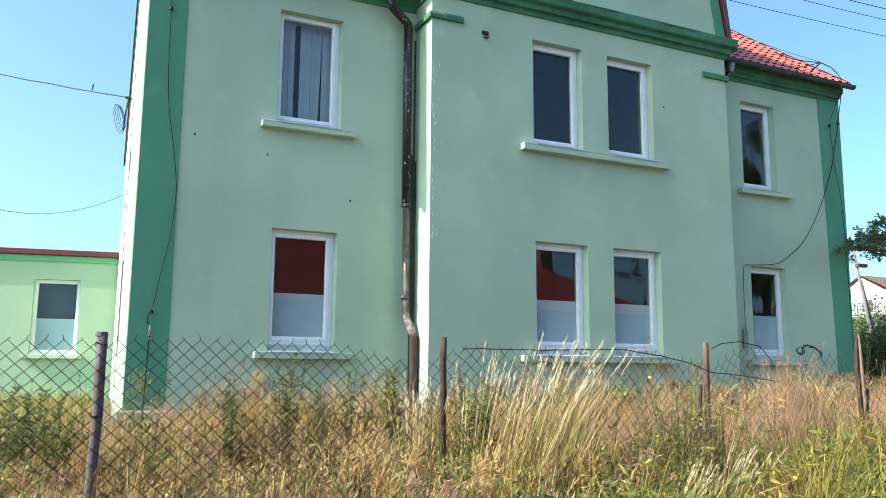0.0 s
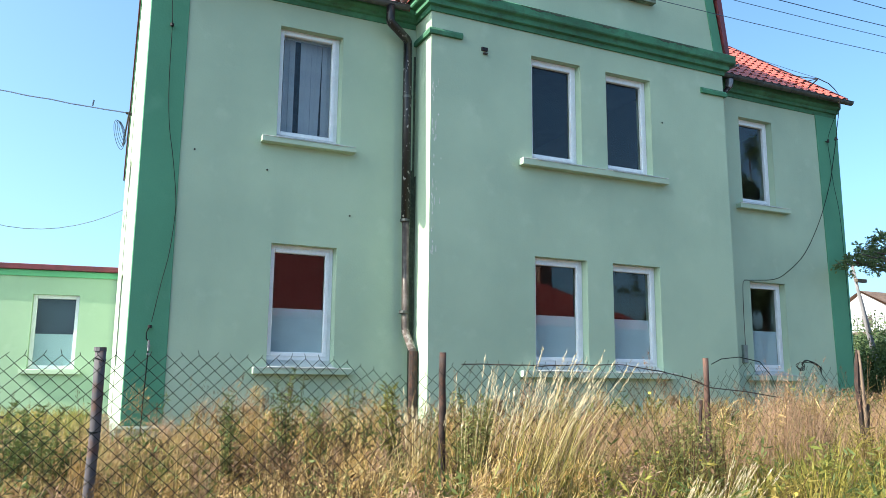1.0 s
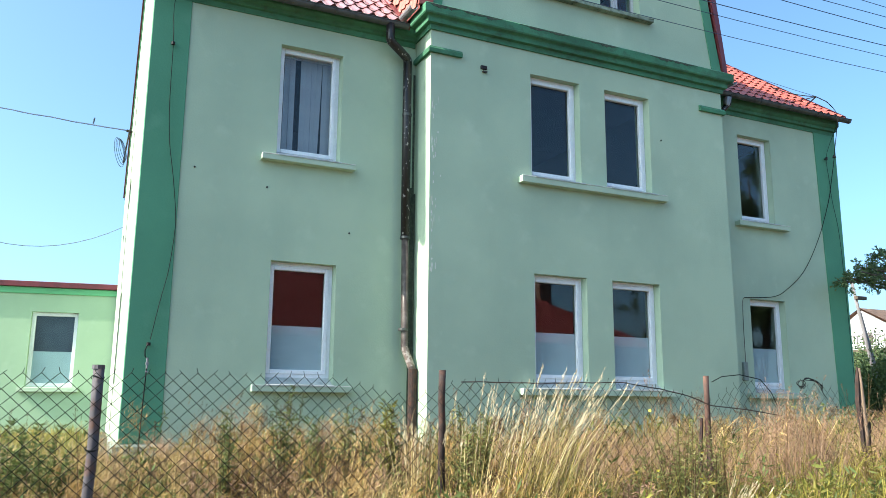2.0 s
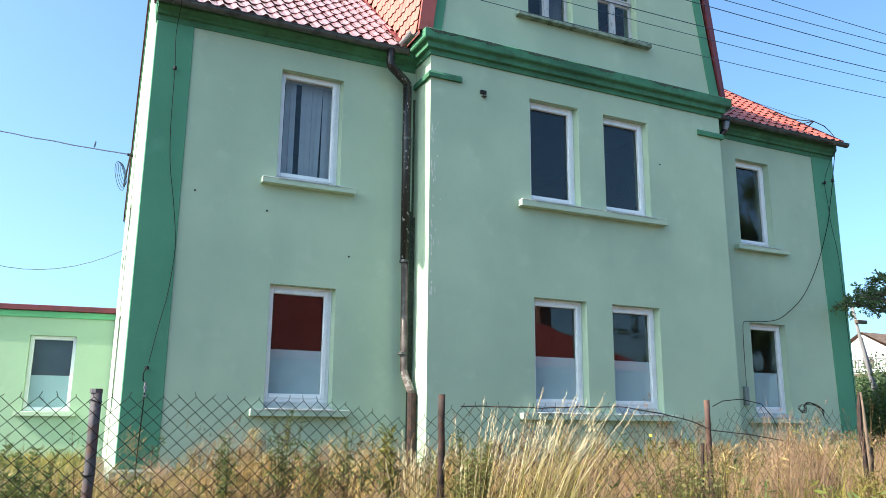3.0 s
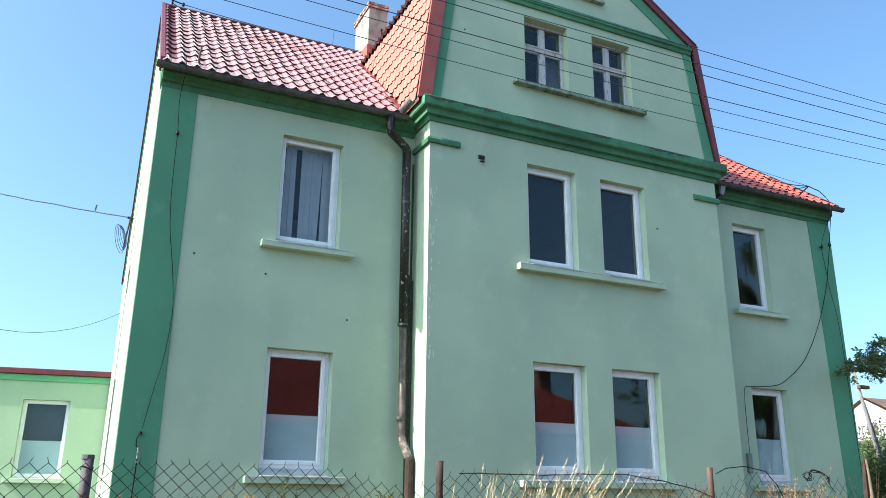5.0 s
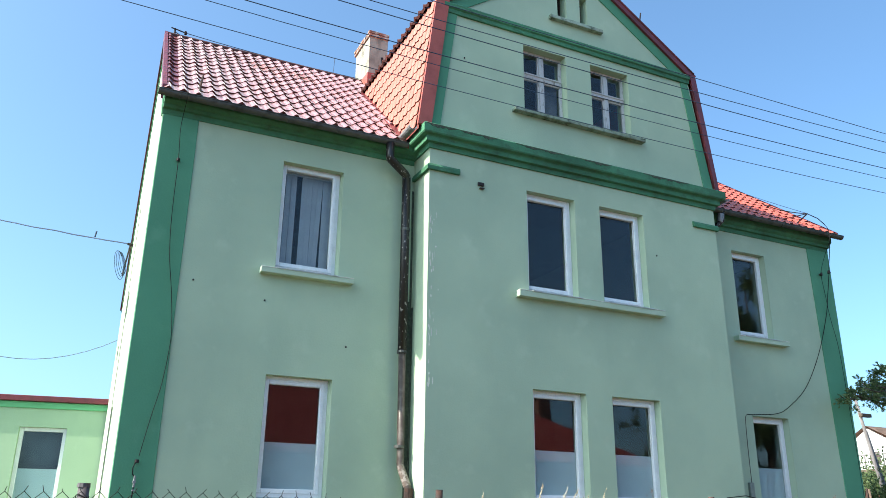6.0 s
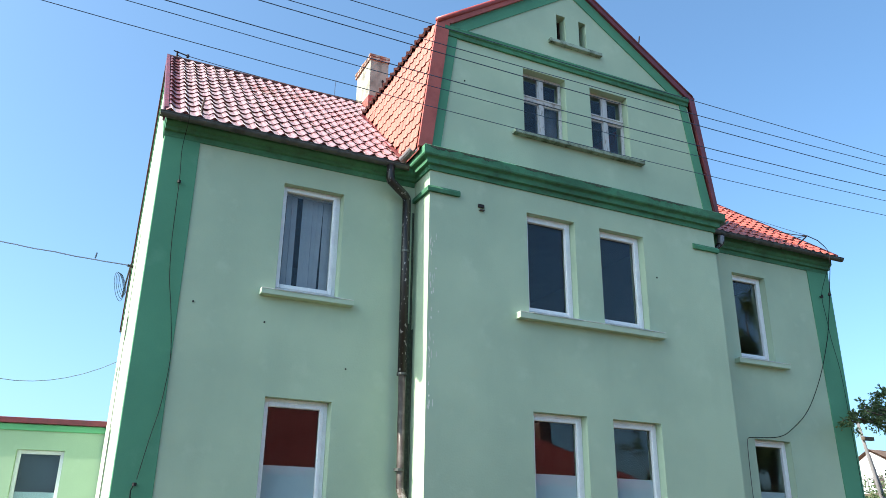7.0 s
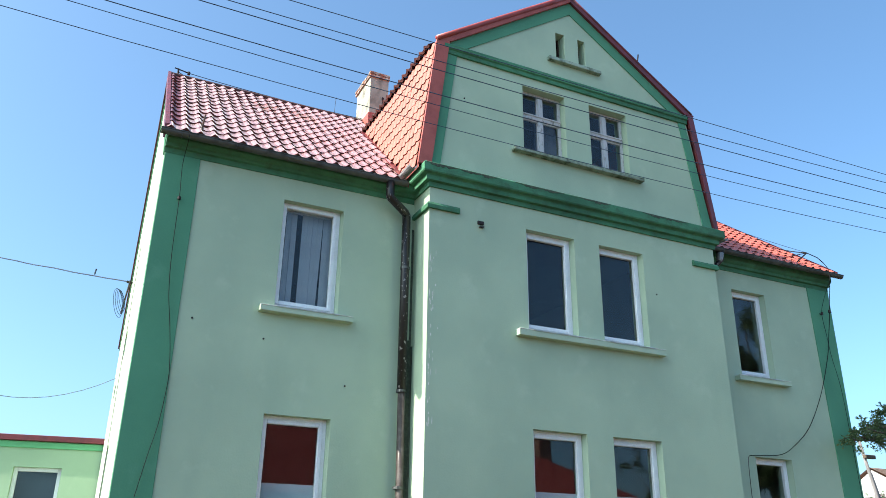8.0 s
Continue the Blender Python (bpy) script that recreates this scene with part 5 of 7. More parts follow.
def tuft_points(n, per, y0, y1, lo, hi, keep=None, spread=0.035, lean=0.5, bias=(0.12, 0.0)):
    """Blades that stand in tufts and fan out from each tuft's foot: x, y, h and way."""
    cx, cy = scatter(n, y0, y1, 0.9)
    if keep is not None:
        ok = keep(cx, cy)
        cx, cy = cx[ok], cy[ok]
    ch = height_of(cx, cy, lo, hi)
    k = len(cx)
    size = rng.uniform(0.6, 1.5, (k, 1))
    ox, oy = rng.normal(0, 1, (k, per)), rng.normal(0, 1, (k, per))
    tilt = np.stack([bias[0] + rng.normal(0, 0.14, k), bias[1] + rng.normal(0, 0.14, k)], 1)
    x, y = cx[:, None] + ox * spread * size, cy[:, None] + oy * spread * size
    wx, wy = ox * lean * 0.5 + tilt[:, :1], oy * lean * 0.5 + tilt[:, 1:]
    h = ch[:, None] * rng.uniform(0.55, 1.05, (k, per))
    return x.ravel(), y.ravel(), h.ravel(), (wx.ravel(), wy.ravel())


def front_green(x, y):
    """Where the verge stays green: its far half, and low down along its edge."""
    return np.clip((x - 1.9) / 1.2, 0, 1) * (y < -6.35) + 0.55 * (y < -6.9)


def build_grass():
    # matted dry blades, bent every way, in loose clumps
    x, y, h, way = tuft_points(900, 14, -8.9, -0.2, 0.20, 0.48, lambda a, c: rng.uniform(0, 1, len(a)) > 0.75 * front_green(a, c), 0.055, 1.0)
    v, q, _ = blades(x, y, h, rng.uniform(0.006, 0.013, len(x)), 0.35, droop=1.2, way=way)
    tagged(quads_object("dry_grass", v, q, STRAW), "knee-high dry straw-coloured grass before the house", "grass", kind="stuff")
    # dry tufts that fan out
    x, y, h, way = tuft_points(1300, 13, -8.9, -0.2, 0.30, 0.60, lambda a, c: rng.uniform(0, 1, len(a)) > 0.8 * front_green(a, c) + 0.65 * (a > 2.5))
    v, q, _ = blades(x, y, h, rng.uniform(0.005, 0.011, len(x)), 0.16, droop=0.95, way=way)
    tagged(quads_object("dry_tufts", v, q, STRAW), "fanned tufts of dry straw-coloured grass", "grass", kind="stuff")
    # low pale tufts along the near half of the verge
    x, y, h, way = tuft_points(620, 13, -8.6, -6.4, 0.18, 0.36, lambda a, c: (a < 2.2) & (patchy(a, c, 1.9, 51.0) > -0.15), 0.04, 0.9)
    v, q, _ = blades(x, y, h, rng.uniform(0.005, 0.011, len(x)), 0.25, droop=1.1, way=way)
    tagged(quads_object("pale_tufts", v, q, STRAW), "low pale straw tufts along the verge", "grass", kind="stuff")
    # dead brown litter between them, darkened to paint shade into the gaps
    x, y = scatter(15000, -8.9, -0.15, 0.9)
    h = height_of(x, y, 0.08, 0.34)
    v, q, _ = blades(x, y, h, rng.uniform(0.005, 0.013, len(x)), 0.8, (0.08, 0.0), 1.0, 0.4)
    tagged(quads_object("withered_grass", v, q, WEED_BROWN), "dark withered stalks filling shaded gaps in the grass", "grass", kind="stuff")
    # green undergrowth, stronger towards the far end of the verge
    x, y, h, way = tuft_points(2300, 12, -8.9, -0.2, 0.20, 0.50, lambda a, c: patchy(a, c, 1.6, 2.0) + 0.55 * front_green(a, c) + rng.normal(0, 0.08, len(a)) > 0.20, 0.04, 0.7)
    v, q, _ = blades(x, y, h, rng.uniform(0.005, 0.013, len(x)), 0.15, droop=0.9, way=way)
    tagged(quads_object("green_grass", v, q, GREENISH), "green and yellowing grass among dry straw", "grass", kind="stuff")
    # russet tufts behind the far half of the fence
    x, y, h, way = tuft_points(1500, 11, -6.6, -3.0, 0.28, 0.50, lambda a, c: (a > 2.2) & (rng.uniform(0, 1, len(a)) < 0.5), 0.04, 0.4)
    v, q, sp = blades(x, y, h, rng.uniform(0.003, 0.006, len(x)), 0.1, droop=0.6, way=way)
    tagged(quads_object("russet_tufts", v, q, RUSSET), "reddish brown dry grass tufts behind the fence", "grass", kind="stuff")
    # fine green blades over the far half of the verge and in patches of the plot
    x, y, h, way = tuft_points(1500, 14, -8.4, -3.0, 0.34, 0.62, lambda a, c: rng.uniform(0, 1, len(a)) < 0.75 * front_green(a, c) + 0.6 * (a > 2.4) + 0.4 * (patchy(a, c, 0.7, 61.0) > 0.28), 0.05, 0.5)
    v, q, _ = blades(x, y, h, rng.uniform(0.003, 0.006, len(x)), 0.1, droop=0.7, way=way)
    tagged(quads_object("fine_green_grass", v, q, GREENISH), "fine green grass tufts yellowing at the tips", "grass", kind="stuff")
    # lush tufts along the far half of the verge
    x, y, h, way = tuft_points(1400, 14, -7.6, -5.7, 0.36, 0.60, lambda a, c: (a > 1.9) & (patchy(a, c, 1.5, 77.0) > -0.12 + 0.3 * (c > -6.3)), 0.045, 0.6)
    v, q, _ = blades(x, y, h, rng.uniform(0.004, 0.009, len(x)), 0.12, droop=0.85, way=way)
    tagged(quads_object("lush_grass", v, q, LUSH), "lush green grass tufts along the verge", "grass", kind="stuff")
    # upright dead stalks
    x, y, h, way = tuft_points(260, 3, -8.2, -1.5, 0.45, 0.78, None, 0.05, 0.2)
    v, q, sp = blades(x, y, h, rng.uniform(0.005, 0.009, len(x)), 0.08, droop=0.25, way=way)
    tagged(quads_object("dead_stalks", v, q, WEED_BROWN), "dark upright dead stalks in the grass", "grass", kind="stuff")
    v, q = spikelets(sp, 26, rng.uniform(0.08, 0.2, len(x)), 0.010, 0.009)
    tagged(quads_object("dead_heads", v, q, WEED_BROWN), "dark withered seed heads on dead stalks", "grass", kind="stuff")
    # flowering stems with heads, in drifts
    x, y, h, way = tuft_points(520, 6, -8.7, -0.6, 0.42, 0.74, lambda a, c: (patchy(a, c, 1.1, 12.0) + rng.normal(0, 0.15, len(a)) > 0.02) & (rng.uniform(0, 1, len(a)) > 0.6 * front_green(a, c)), 0.05, 0.3, (0.2, 0.0))
    v, q, sp = blades(x, y, h, rng.uniform(0.003, 0.005, len(x)), 0.1, droop=0.6, way=way)
    tagged(quads_object("grass_stems", v, q, STRAW), "thin dry grass stems leaning with the wind", "grass", kind="stuff")
    tone = patchy(x, y, 0.6, 5.0) + 0.12 * (x - 2.0) + rng.normal(0, 0.12, len(x))
    for name, mask, mat, label in (("russet_grass_heads", tone > -0.12, RUSSET, "reddish brown seed heads of tall grass"), ("pale_grass_heads", tone <= -0.12, PALE_HEAD, "pale straw seed heads of tall grass")):
        s = sp[mask]
        v, q = spikelets(s, 26, rng.uniform(0.08, 0.18, len(s)), 0.007, 0.009, 0.3, 0.3)
        tagged(quads_object(name, v, q, mat), label, "grass", kind="stuff")
    # short growth along the edge of the verge and beside the seen stretch
    x, y = rng.uniform(-11, 20, 9000), -10.6 + 3.0 * rng.uniform(0, 1, 9000) ** 0.6
    v, q, _ = blades(x, y, rng.uniform(0.05, 0.22, 9000) * (0.4 + 0.2 * (y + 10.6)), rng.uniform(0.006, 0.012, 9000), 0.6, (0.08, 0.0), 0.9, 0.3)
    tagged(quads_object("verge_grass", v, q, GREENISH), "short trodden grass at the verge's edge", "grass", kind="stuff")
    # low growth over the plot beside the annex
    x, y = rng.uniform(-8, -0.15, 7000), rng.uniform(-0.2, 9.0, 7000)
    v, q, _ = blades(x, y, rng.uniform(0.12, 0.42, 7000) * (1 + 0.5 * patchy(x, y, 1.5, 3.0)), rng.uniform(0.006, 0.016, 7000), 0.6, (0.08, 0.0), 0.9, 0.3)
    tagged(quads_object("plot_grass", v, q, GREENISH), "low green and dry grass before the annex", "grass", kind="stuff")
    # leafy herbs in between, green and withered; the dark ones add leaf shadow by colour
    for name, n, mat, leaf, tall, label in (("leafy_undergrowth", 1300, MID_LEAF, 0.085, 0.44, "green leafy herbs tangled in the grass"), ("dark_undergrowth", 1500, WEED_LEAF, 0.075, 0.5, "dark green herbs tangled in the grass"),
                                            ("withered_undergrowth", 700, WEED_BROWN, 0.06, 0.5, "small withered brown herbs tangled in the grass"), ("yellowing_undergrowth", 420, LIME_LEAF, 0.07, 0.42, "small yellowing herbs tangled in the grass")):
        x, y = scatter(n, -8.4, -1.2, 0.9)
        g = front_green(x, y)
        if mat is WEED_BROWN:
            ok = patchy(x, y, 1.4, 31.0) > 0.0
        else:
            ok = (patchy(x, y, 1.3, 40.0 + leaf * 300) > 0.16) | (rng.uniform(0, 1, len(x)) < 0.75 * g)
        x, y = x[ok], y[ok]
        h = height_of(x, y, 0.2, tall)
        k = 30
        t = rng.uniform(0.25, 1.0, (len(x), k))
        P = np.stack([x[:, None] + t * h[:, None] * 0.12 + rng.normal(0, 0.03, t.shape), y[:, None] + rng.normal(0, 0.03, t.shape), ground_at(x, y)[:, None] + t * h[:, None]], -1).reshape(-1, 3)
        D = rng.normal(0, 1, P.shape) + np.array([0, 0, 0.5])
        s = rng.uniform(0.5, 1.4, len(P))
        v, q = leaf_quads(P, D, leaf * s, leaf * 0.2 * s * rng.uniform(0.7, 1.4, len(P)))
        tagged(quads_object(name, v, q, mat), label, "undergrowth", kind="stuff")
    # fluffy masses of withered panicles, each a cloud of small husks
    for name, n, mat, label in (("tan_husk_mass", 230, HAY, "fluffy tan masses of withered panicles"), ("pinkish_husk_mass", 150, PINK_HEAD, "fluffy pinkish masses of withered panicles"), ("brown_husk_mass", 170, PALE_HEAD, "tan dried flower clusters over the grass"), ("dark_husk_mass", 200, WEED_BROWN, "dark brown withered clusters in the grass")):
        x, y = scatter(n, -8.0, -2.0, 0.9)
        ok = rng.uniform(0, 1, len(x)) > 0.85 * front_green(x, y) + (0.7 if mat in (HAY, PALE_HEAD) else 0.0) * (x > 2.6)
        x, y = x[ok], y[ok]
        h = height_of(x, y, 0.20, 0.45)
        big = rng.uniform(0.6, 1.6, (len(x), 1, 1))
        P = (np.stack([x, y, ground_at(x, y) + h], 1)[:, None, :] + rng.normal(0, 1, (len(x), 260, 3)) * big * np.array([0.045, 0.045, 0.06])).reshape(-1, 3)
        D = rng.normal(0, 0.55, P.shape) + np.array([0.35, 0, 0.8])
        v, q = leaf_quads(P, D, 0.04 * rng.uniform(0.5, 1.6, len(P)), 0.0048 * rng.uniform(0.6, 1.4, len(P)))
        tagged(quads_object(name, v, q, mat), label, "undergrowth", kind="stuff")
    # long curled dry leaves that bend over among the tufts
    x, y = scatter(1500, -8.2, -3.0, 0.9)
    ok = rng.uniform(0, 1, len(x)) > 0.7 * front_green(x, y)
    x, y = x[ok], y[ok]
    v, q, _ = blades(x, y, height_of(x, y, 0.3, 0.55), rng.uniform(0.007, 0.014, len(x)), 0.8, (0.12, 0.0), 1.3)
    tagged(quads_object("curled_dry_leaves", v, q, HAY), "broad curled dry leaves bent over in the grass", "grass", kind="stuff")
    # long pale straws that have fallen over
    x, y = scatter(420, -8.6, -5.0, 0.9)
    m = len(x)
    v, q, _ = blades(x, y, rng.uniform(0.45, 0.8, m), rng.uniform(0.006, 0.011, m), 1.1, (0.35, 0.0), 1.0)
    tagged(quads_object("fallen_straw", v, q, PALE_HEAD), "long pale straws fallen over the green grass", "grass", kind="stuff")
    # hazy pink drift behind the fence, and russet mounds by the far posts
    for n, xa, xb, yc, dy, h0, h1, mat, label in ((300, 2.7, 5.4, -5.3, 0.35, 0.40, 0.70, PINK_HEAD, "hazy pinkish seed heads over the plot"), (170, 3.3, 4.6, -5.6, 0.25, 0.5, 0.82, PINK_HEAD, "hazy pinkish seed heads behind the fence"), (170, 4.0, 4.9, -6.4, 0.12, 0.5, 0.9, RUSSET, "russet seed heads round the fence post"), (420, 5.3, 7.4, -5.9, 0.3, 0.42, 0.66, RUSSET, "dense russet mound of seeding grass"), (120, 4.6, 5.6, -6.2, 0.2, 0.5, 0.95, PINK_HEAD, "hazy pinkish seed heads by the fence"), (120, 4.7, 5.2, -6.12, 0.08, 0.82, 1.22, PINK_HEAD, "tall hazy pinkish seed heads by the fence"), (50, 5.2, 5.6, -6.12, 0.06, 0.75, 1.1, RUSSET, "tall russet seed heads by the fence"), (60, 2.2, 3.1, -6.1, 0.12, 0.6, 0.86, PINK_HEAD, "hazy pinkish seed heads by the fence")):
        x, y = rng.uniform(xa, xb, n), yc + rng.normal(0, dy, n)
        h = rng.uniform(h0, h1, n) * (1 + 0.4 * patchy(x, y, 1.6, 9.0))
        v, q, sp = blades(x, y, h, rng.uniform(0.002, 0.004, n), 0.2, (0.16, 0.0), 0.5)
        tagged(quads_object("grass_stems", v, q, RUSSET), "thin tall dry stems round the far fence posts", "grass", kind="stuff")
        v, q = spikelets(sp, 40, rng.uniform(0.12, 0.24, n), 0.014, 0.0065)
        tagged(quads_object("seed_heads", v, q, mat), label, "grass", kind="stuff")


build_grass()


def tall_tuft(cx, cy, n, h0, h1, spread, lean, label, heads=FEATHER):
    """A tussock of tall leaning stems with feathery heads."""
    t = tagged(new("grass_tussock"), label, "grass")
    ox, oy = rng.normal(0, 1, n), rng.normal(0, 1, n)
    h = rng.uniform(h0, h1, n)
    v, q, sp = blades(cx + ox * spread, cy + oy * spread, h, rng.uniform(0.003, 0.006, n), 0.05, droop=0.45, way=(lean + ox * 0.12, oy * 0.12))
    tagged(quads_object("culm_mass", v, q, CULM, t), kind="stuff")
    k = int(n * 0.7)
    v, q = spikelets(sp[:k], 34, rng.uniform(0.14, 0.32, k), 0.004, 0.016, 0.10, 0.14)
    tagged(quads_object("seed_mass", v, q, heads, t), kind="stuff")
    n = int(n * 1.8)
    ox, oy = rng.normal(0, 1, n), rng.normal(0, 1, n)
    v, q, _ = blades(cx + ox * spread * 1.2, cy + oy * spread, rng.uniform(h0 * 0.45, h1 * 0.74, n), rng.uniform(0.004, 0.008, n), 0.05, droop=0.6, way=(lean * 0.8 + ox * 0.15, oy * 0.15))
    tagged(quads_object("foliage", v, q, MID_LEAF, t), kind="stuff")
    return t


tall_tuft(2.00, -6.60, 46, 0.95, 1.36, 0.055, 0.40, "tall feathery dry grass tussock leaning over the fence")
tall_tuft(2.20, -6.62, 40, 0.95, 1.34, 0.055, 0.46, "tall feathery dry grass tussock leaning over the fence")
tall_tuft(1.80, -6.50, 40, 0.85, 1.25, 0.055, 0.28, "tall feathery dry grass tussock leaning over the fence")
tall_tuft(2.46, -6.6, 40, 0.7, 0.95, 0.05, 0.36, "reddish dry grass tussock beside the fence", RUSSET)
tall_tuft(1.62, -6.0, 36, 0.8, 1.0, 0.05, 0.10, "upright dry grass tussock beside a fence post")
tall_tuft(3.35, -7.05, 28, 0.45, 0.66, 0.05, 0.65, "pale dry grass tussock bent over the verge")
tall_tuft(2.75, -7.3, 28, 0.45, 0.62, 0.05, 0.7, "pale dry grass tussock bent over the verge")


def curled(x, y, h, n, label):
    """A dead stalk with long curled leaves."""
    w = tagged(new("dead_weed"), label, "weed")
    z = float(ground_at(np.array([x]), np.array([y]))[0])
    tagged(part("stalk", tube(bmesh.new(), [(x, y, z - 0.03), (x + 0.02, y, z + h * 0.5), (x + 0.05, y, z + h)], [0.006, 0.005, 0.003], 5), WEED_BROWN, w), kind="stuff")
    t = rng.uniform(0.35, 1.0, n)
    P = np.stack([x + 0.05 * t, np.full(n, y), z + h * t], 1)
    D = np.stack([rng.normal(0.2, 0.8, n), rng.normal(0, 0.6, n), rng.uniform(-0.6, 0.9, n)], 1)
    v, q = leaf_quads(P, D, rng.uniform(0.05, 0.13, n), rng.uniform(0.006, 0.011, n))
    tagged(quads_object("foliage", v, q, DRY_LEAF, w), kind="stuff")


for x, y, h in ((3.95, -6.45, 0.80), (4.25, -6.4, 0.86), (4.45, -6.5, 0.82), (4.75, -6.35, 0.95), (4.9, -6.5, 0.85)):
    curled(x, y, h, 26, "dead weed with curled tan leaves at the fence")


def weed(x, y, h, stems, leaf, label, leaf_mat=WEED_LEAF, per=40, spread=0.12, bloom=None):
    """An upright herb: several stems with many small leaves."""
    w = tagged(new("weed"), label, "weed")
    z = float(ground_at(np.array([x]), np.array([y]))[0]) - 0.02
    bm = bmesh.new()
    P, D = [], []
    for _ in range(stems):
        bx, by = x + rng.normal(0, spread * 0.5), y + rng.normal(0, spread * 0.5)
        tx, ty = bx + rng.normal(0.02, spread), by + rng.normal(0, spread)
        hh = h * rng.uniform(0.6, 1.0)
        tube(bm, [(bx, by, z), ((bx + tx) / 2 + rng.normal(0, 0.01), (by + ty) / 2, z + hh * 0.5), (tx, ty, z + hh)], [0.006, 0.004, 0.002], 4)
        for t in rng.uniform(0.2, 1.0, per):
            P.append((bx + (tx - bx) * t, by + (ty - by) * t, z + hh * t))
            a = rng.uniform(0, 2 * math.pi)
            D.append((math.cos(a), math.sin(a), rng.uniform(0.1, 0.9)))
    tagged(part("stemwork", bm, WEED_BROWN, w), kind="stuff")
    P, D = np.array(P), np.array(D)
    v, q = leaf_quads(P, D, leaf * rng.uniform(0.4, 1.2, len(P)), leaf * 0.22 * rng.uniform(0.7, 1.3, len(P)))
    tagged(quads_object("foliage", v, q, leaf_mat, w), kind="stuff")
    if bloom:
        k = rng.integers(0, len(P), bloom)
        v, q = leaf_quads(P[k] + np.array([0, 0, h * 0.2]), D[k], 0.03 * np.ones(bloom), 0.025 * np.ones(bloom))
        tagged(quads_object("bloom", v, q, BLOOM, w), kind="stuff")
    return w


weed(-0.95, -3.6, 0.90, 18, 0.06, "dark green bushy weed behind the chain-link fence", per=150, spread=0.17)
weed(-0.70, -3.9, 0.82, 14, 0.06, "dark green bushy weed behind the chain-link fence", per=150, spread=0.14)
weed(-1.30, -3.2, 0.50, 5, 0.05, "dark green bushy weed behind the chain-link fence", per=70, spread=0.16)
weed(0.56, -4.6, 1.08, 6, 0.05, "withered dark spire of a herb in the grass", WEED_LEAF, 110, 0.035)
weed(0.62, -4.5, 0.80, 5, 0.045, "dark green herb standing in the grass", WEED_LEAF, 60, 0.08)
weed(1.04, -4.6, 1.06, 8, 0.05, "dark green herb standing in the grass", WEED_LEAF, 120, 0.09)
weed(0.95, -4.5, 0.86, 4, 0.05, "dark green herb standing in the grass", WEED_LEAF, 50, 0.08)
weed(1.62, -4.6, 0.90, 12, 0.05, "dark green herb at the foot of the fence", WEED_LEAF, 60, 0.14)
weed(0.30, -4.4, 0.86, 4, 0.04, "rust-brown flowering herb in the grass", RUSSET, 50, 0.06)
weed(1.54, -5.6, 1.16, 6, 0.06, "tall green climbing weed on the chain-link fence", MID_LEAF, 110, 0.025)
weed(1.55, -5.6, 0.85, 5, 0.05, "tall green climbing weed on the chain-link fence", WEED_LEAF, 60, 0.05)
for k in range(22):
    weed(float(rng.uniform(-0.1, 1.7)), float(rng.uniform(-5.7, -3.2)), float(rng.uniform(0.45, 0.72)), 6, 0.04, "withered brown herb standing in the grass", (WEED_BROWN, RUSSET, WEED_BROWN, WEED_LEAF)[k % 4], 60, 0.09)
for k in range(16):
    weed(-1.1 + 0.17 * k + float(rng.normal(0, 0.05)), float(rng.uniform(-7.0, -6.35)), float(rng.uniform(0.66, 0.84) if k < 10 else rng.uniform(0.52, 0.7)), 8, 0.035, "pale yellow-green herb at the foot of the fence", (LIME_LEAF, PALE_HEAD, LIME_LEAF, DRY_LEAF)[k % 4], 80, 0.06)
for k in range(26):
    weed(float(rng.uniform(2.2, 6.4)), float(rng.uniform(-6.2, -4.6)), float(rng.uniform(0.45, 0.68)), 6, 0.04, "green herb standing in the dry grass", (MID_LEAF, WEED_BROWN, RUSSET, LIME_LEAF)[k % 4], 60, 0.10)
for k in range(28):
    weed(float(rng.uniform(2.3, 6.2)), float(rng.uniform(-7.4, -6.35)), float(rng.uniform(0.36, 0.6)), 5, float(rng.uniform(0.032, 0.052)), "green lance-leaved herb in the verge", (MID_LEAF, LIME_LEAF, WEED_LEAF, LIME_LEAF)[k % 4], 34, 0.10)
weed(1.93, -6.1, 0.96, 9, 0.05, "yellow-green bushy herb beside a fence post", LIME_LEAF, 90, 0.06)
weed(1.84, -6.42, 0.98, 14, 0.05, "yellow-green bushy herb beside a fence post", LIME_LEAF, 120, 0.07)
weed(1.88, -6.35, 0.62, 14, 0.04, "withered brown dock in the verge", WEED_BROWN, 80, 0.10)
weed(3.05, -6.7, 0.62, 14, 0.045, "yellow-flowering green herb in the verge", LIME_LEAF, 70, 0.16, 10)
weed(3.35, -6.6, 0.66, 16, 0.045, "yellow-flowering green herb in the verge", LIME_LEAF, 70, 0.16, 14)
weed(4.05, -6.8, 0.66, 10, 0.036, "green bushy herb in the verge", MID_LEAF, 80, 0.15)
weed(4.40, -6.9, 0.60, 10, 0.036, "green bushy herb in the verge", MID_LEAF, 80, 0.16, 6)
weed(4.75, -6.7, 0.62, 10, 0.036, "dark green bushy herb in the verge", WEED_LEAF, 70, 0.16)
weed(5.35, -6.6, 0.66, 10, 0.05, "grey-green bushy herb in the verge", MID_LEAF, 70, 0.14)
weed(3.42, -6.62, 0.90, 22, 0.04, "yellow-green bushy herb in front of the fence", LIME_LEAF, 110, 0.13, 6)
weed(3.72, -6.62, 0.84, 18, 0.04, "yellow-green bushy herb in front of the fence", LIME_LEAF, 100, 0.13)
weed(2.30, -7.2, 0.5, 10, 0.06, "low green leafy herb in the verge", MID_LEAF, 60, 0.16)
weed(2.75, -6.85, 0.52, 16, 0.05, "rust-brown dock in the verge", RUSSET, 90, 0.10)
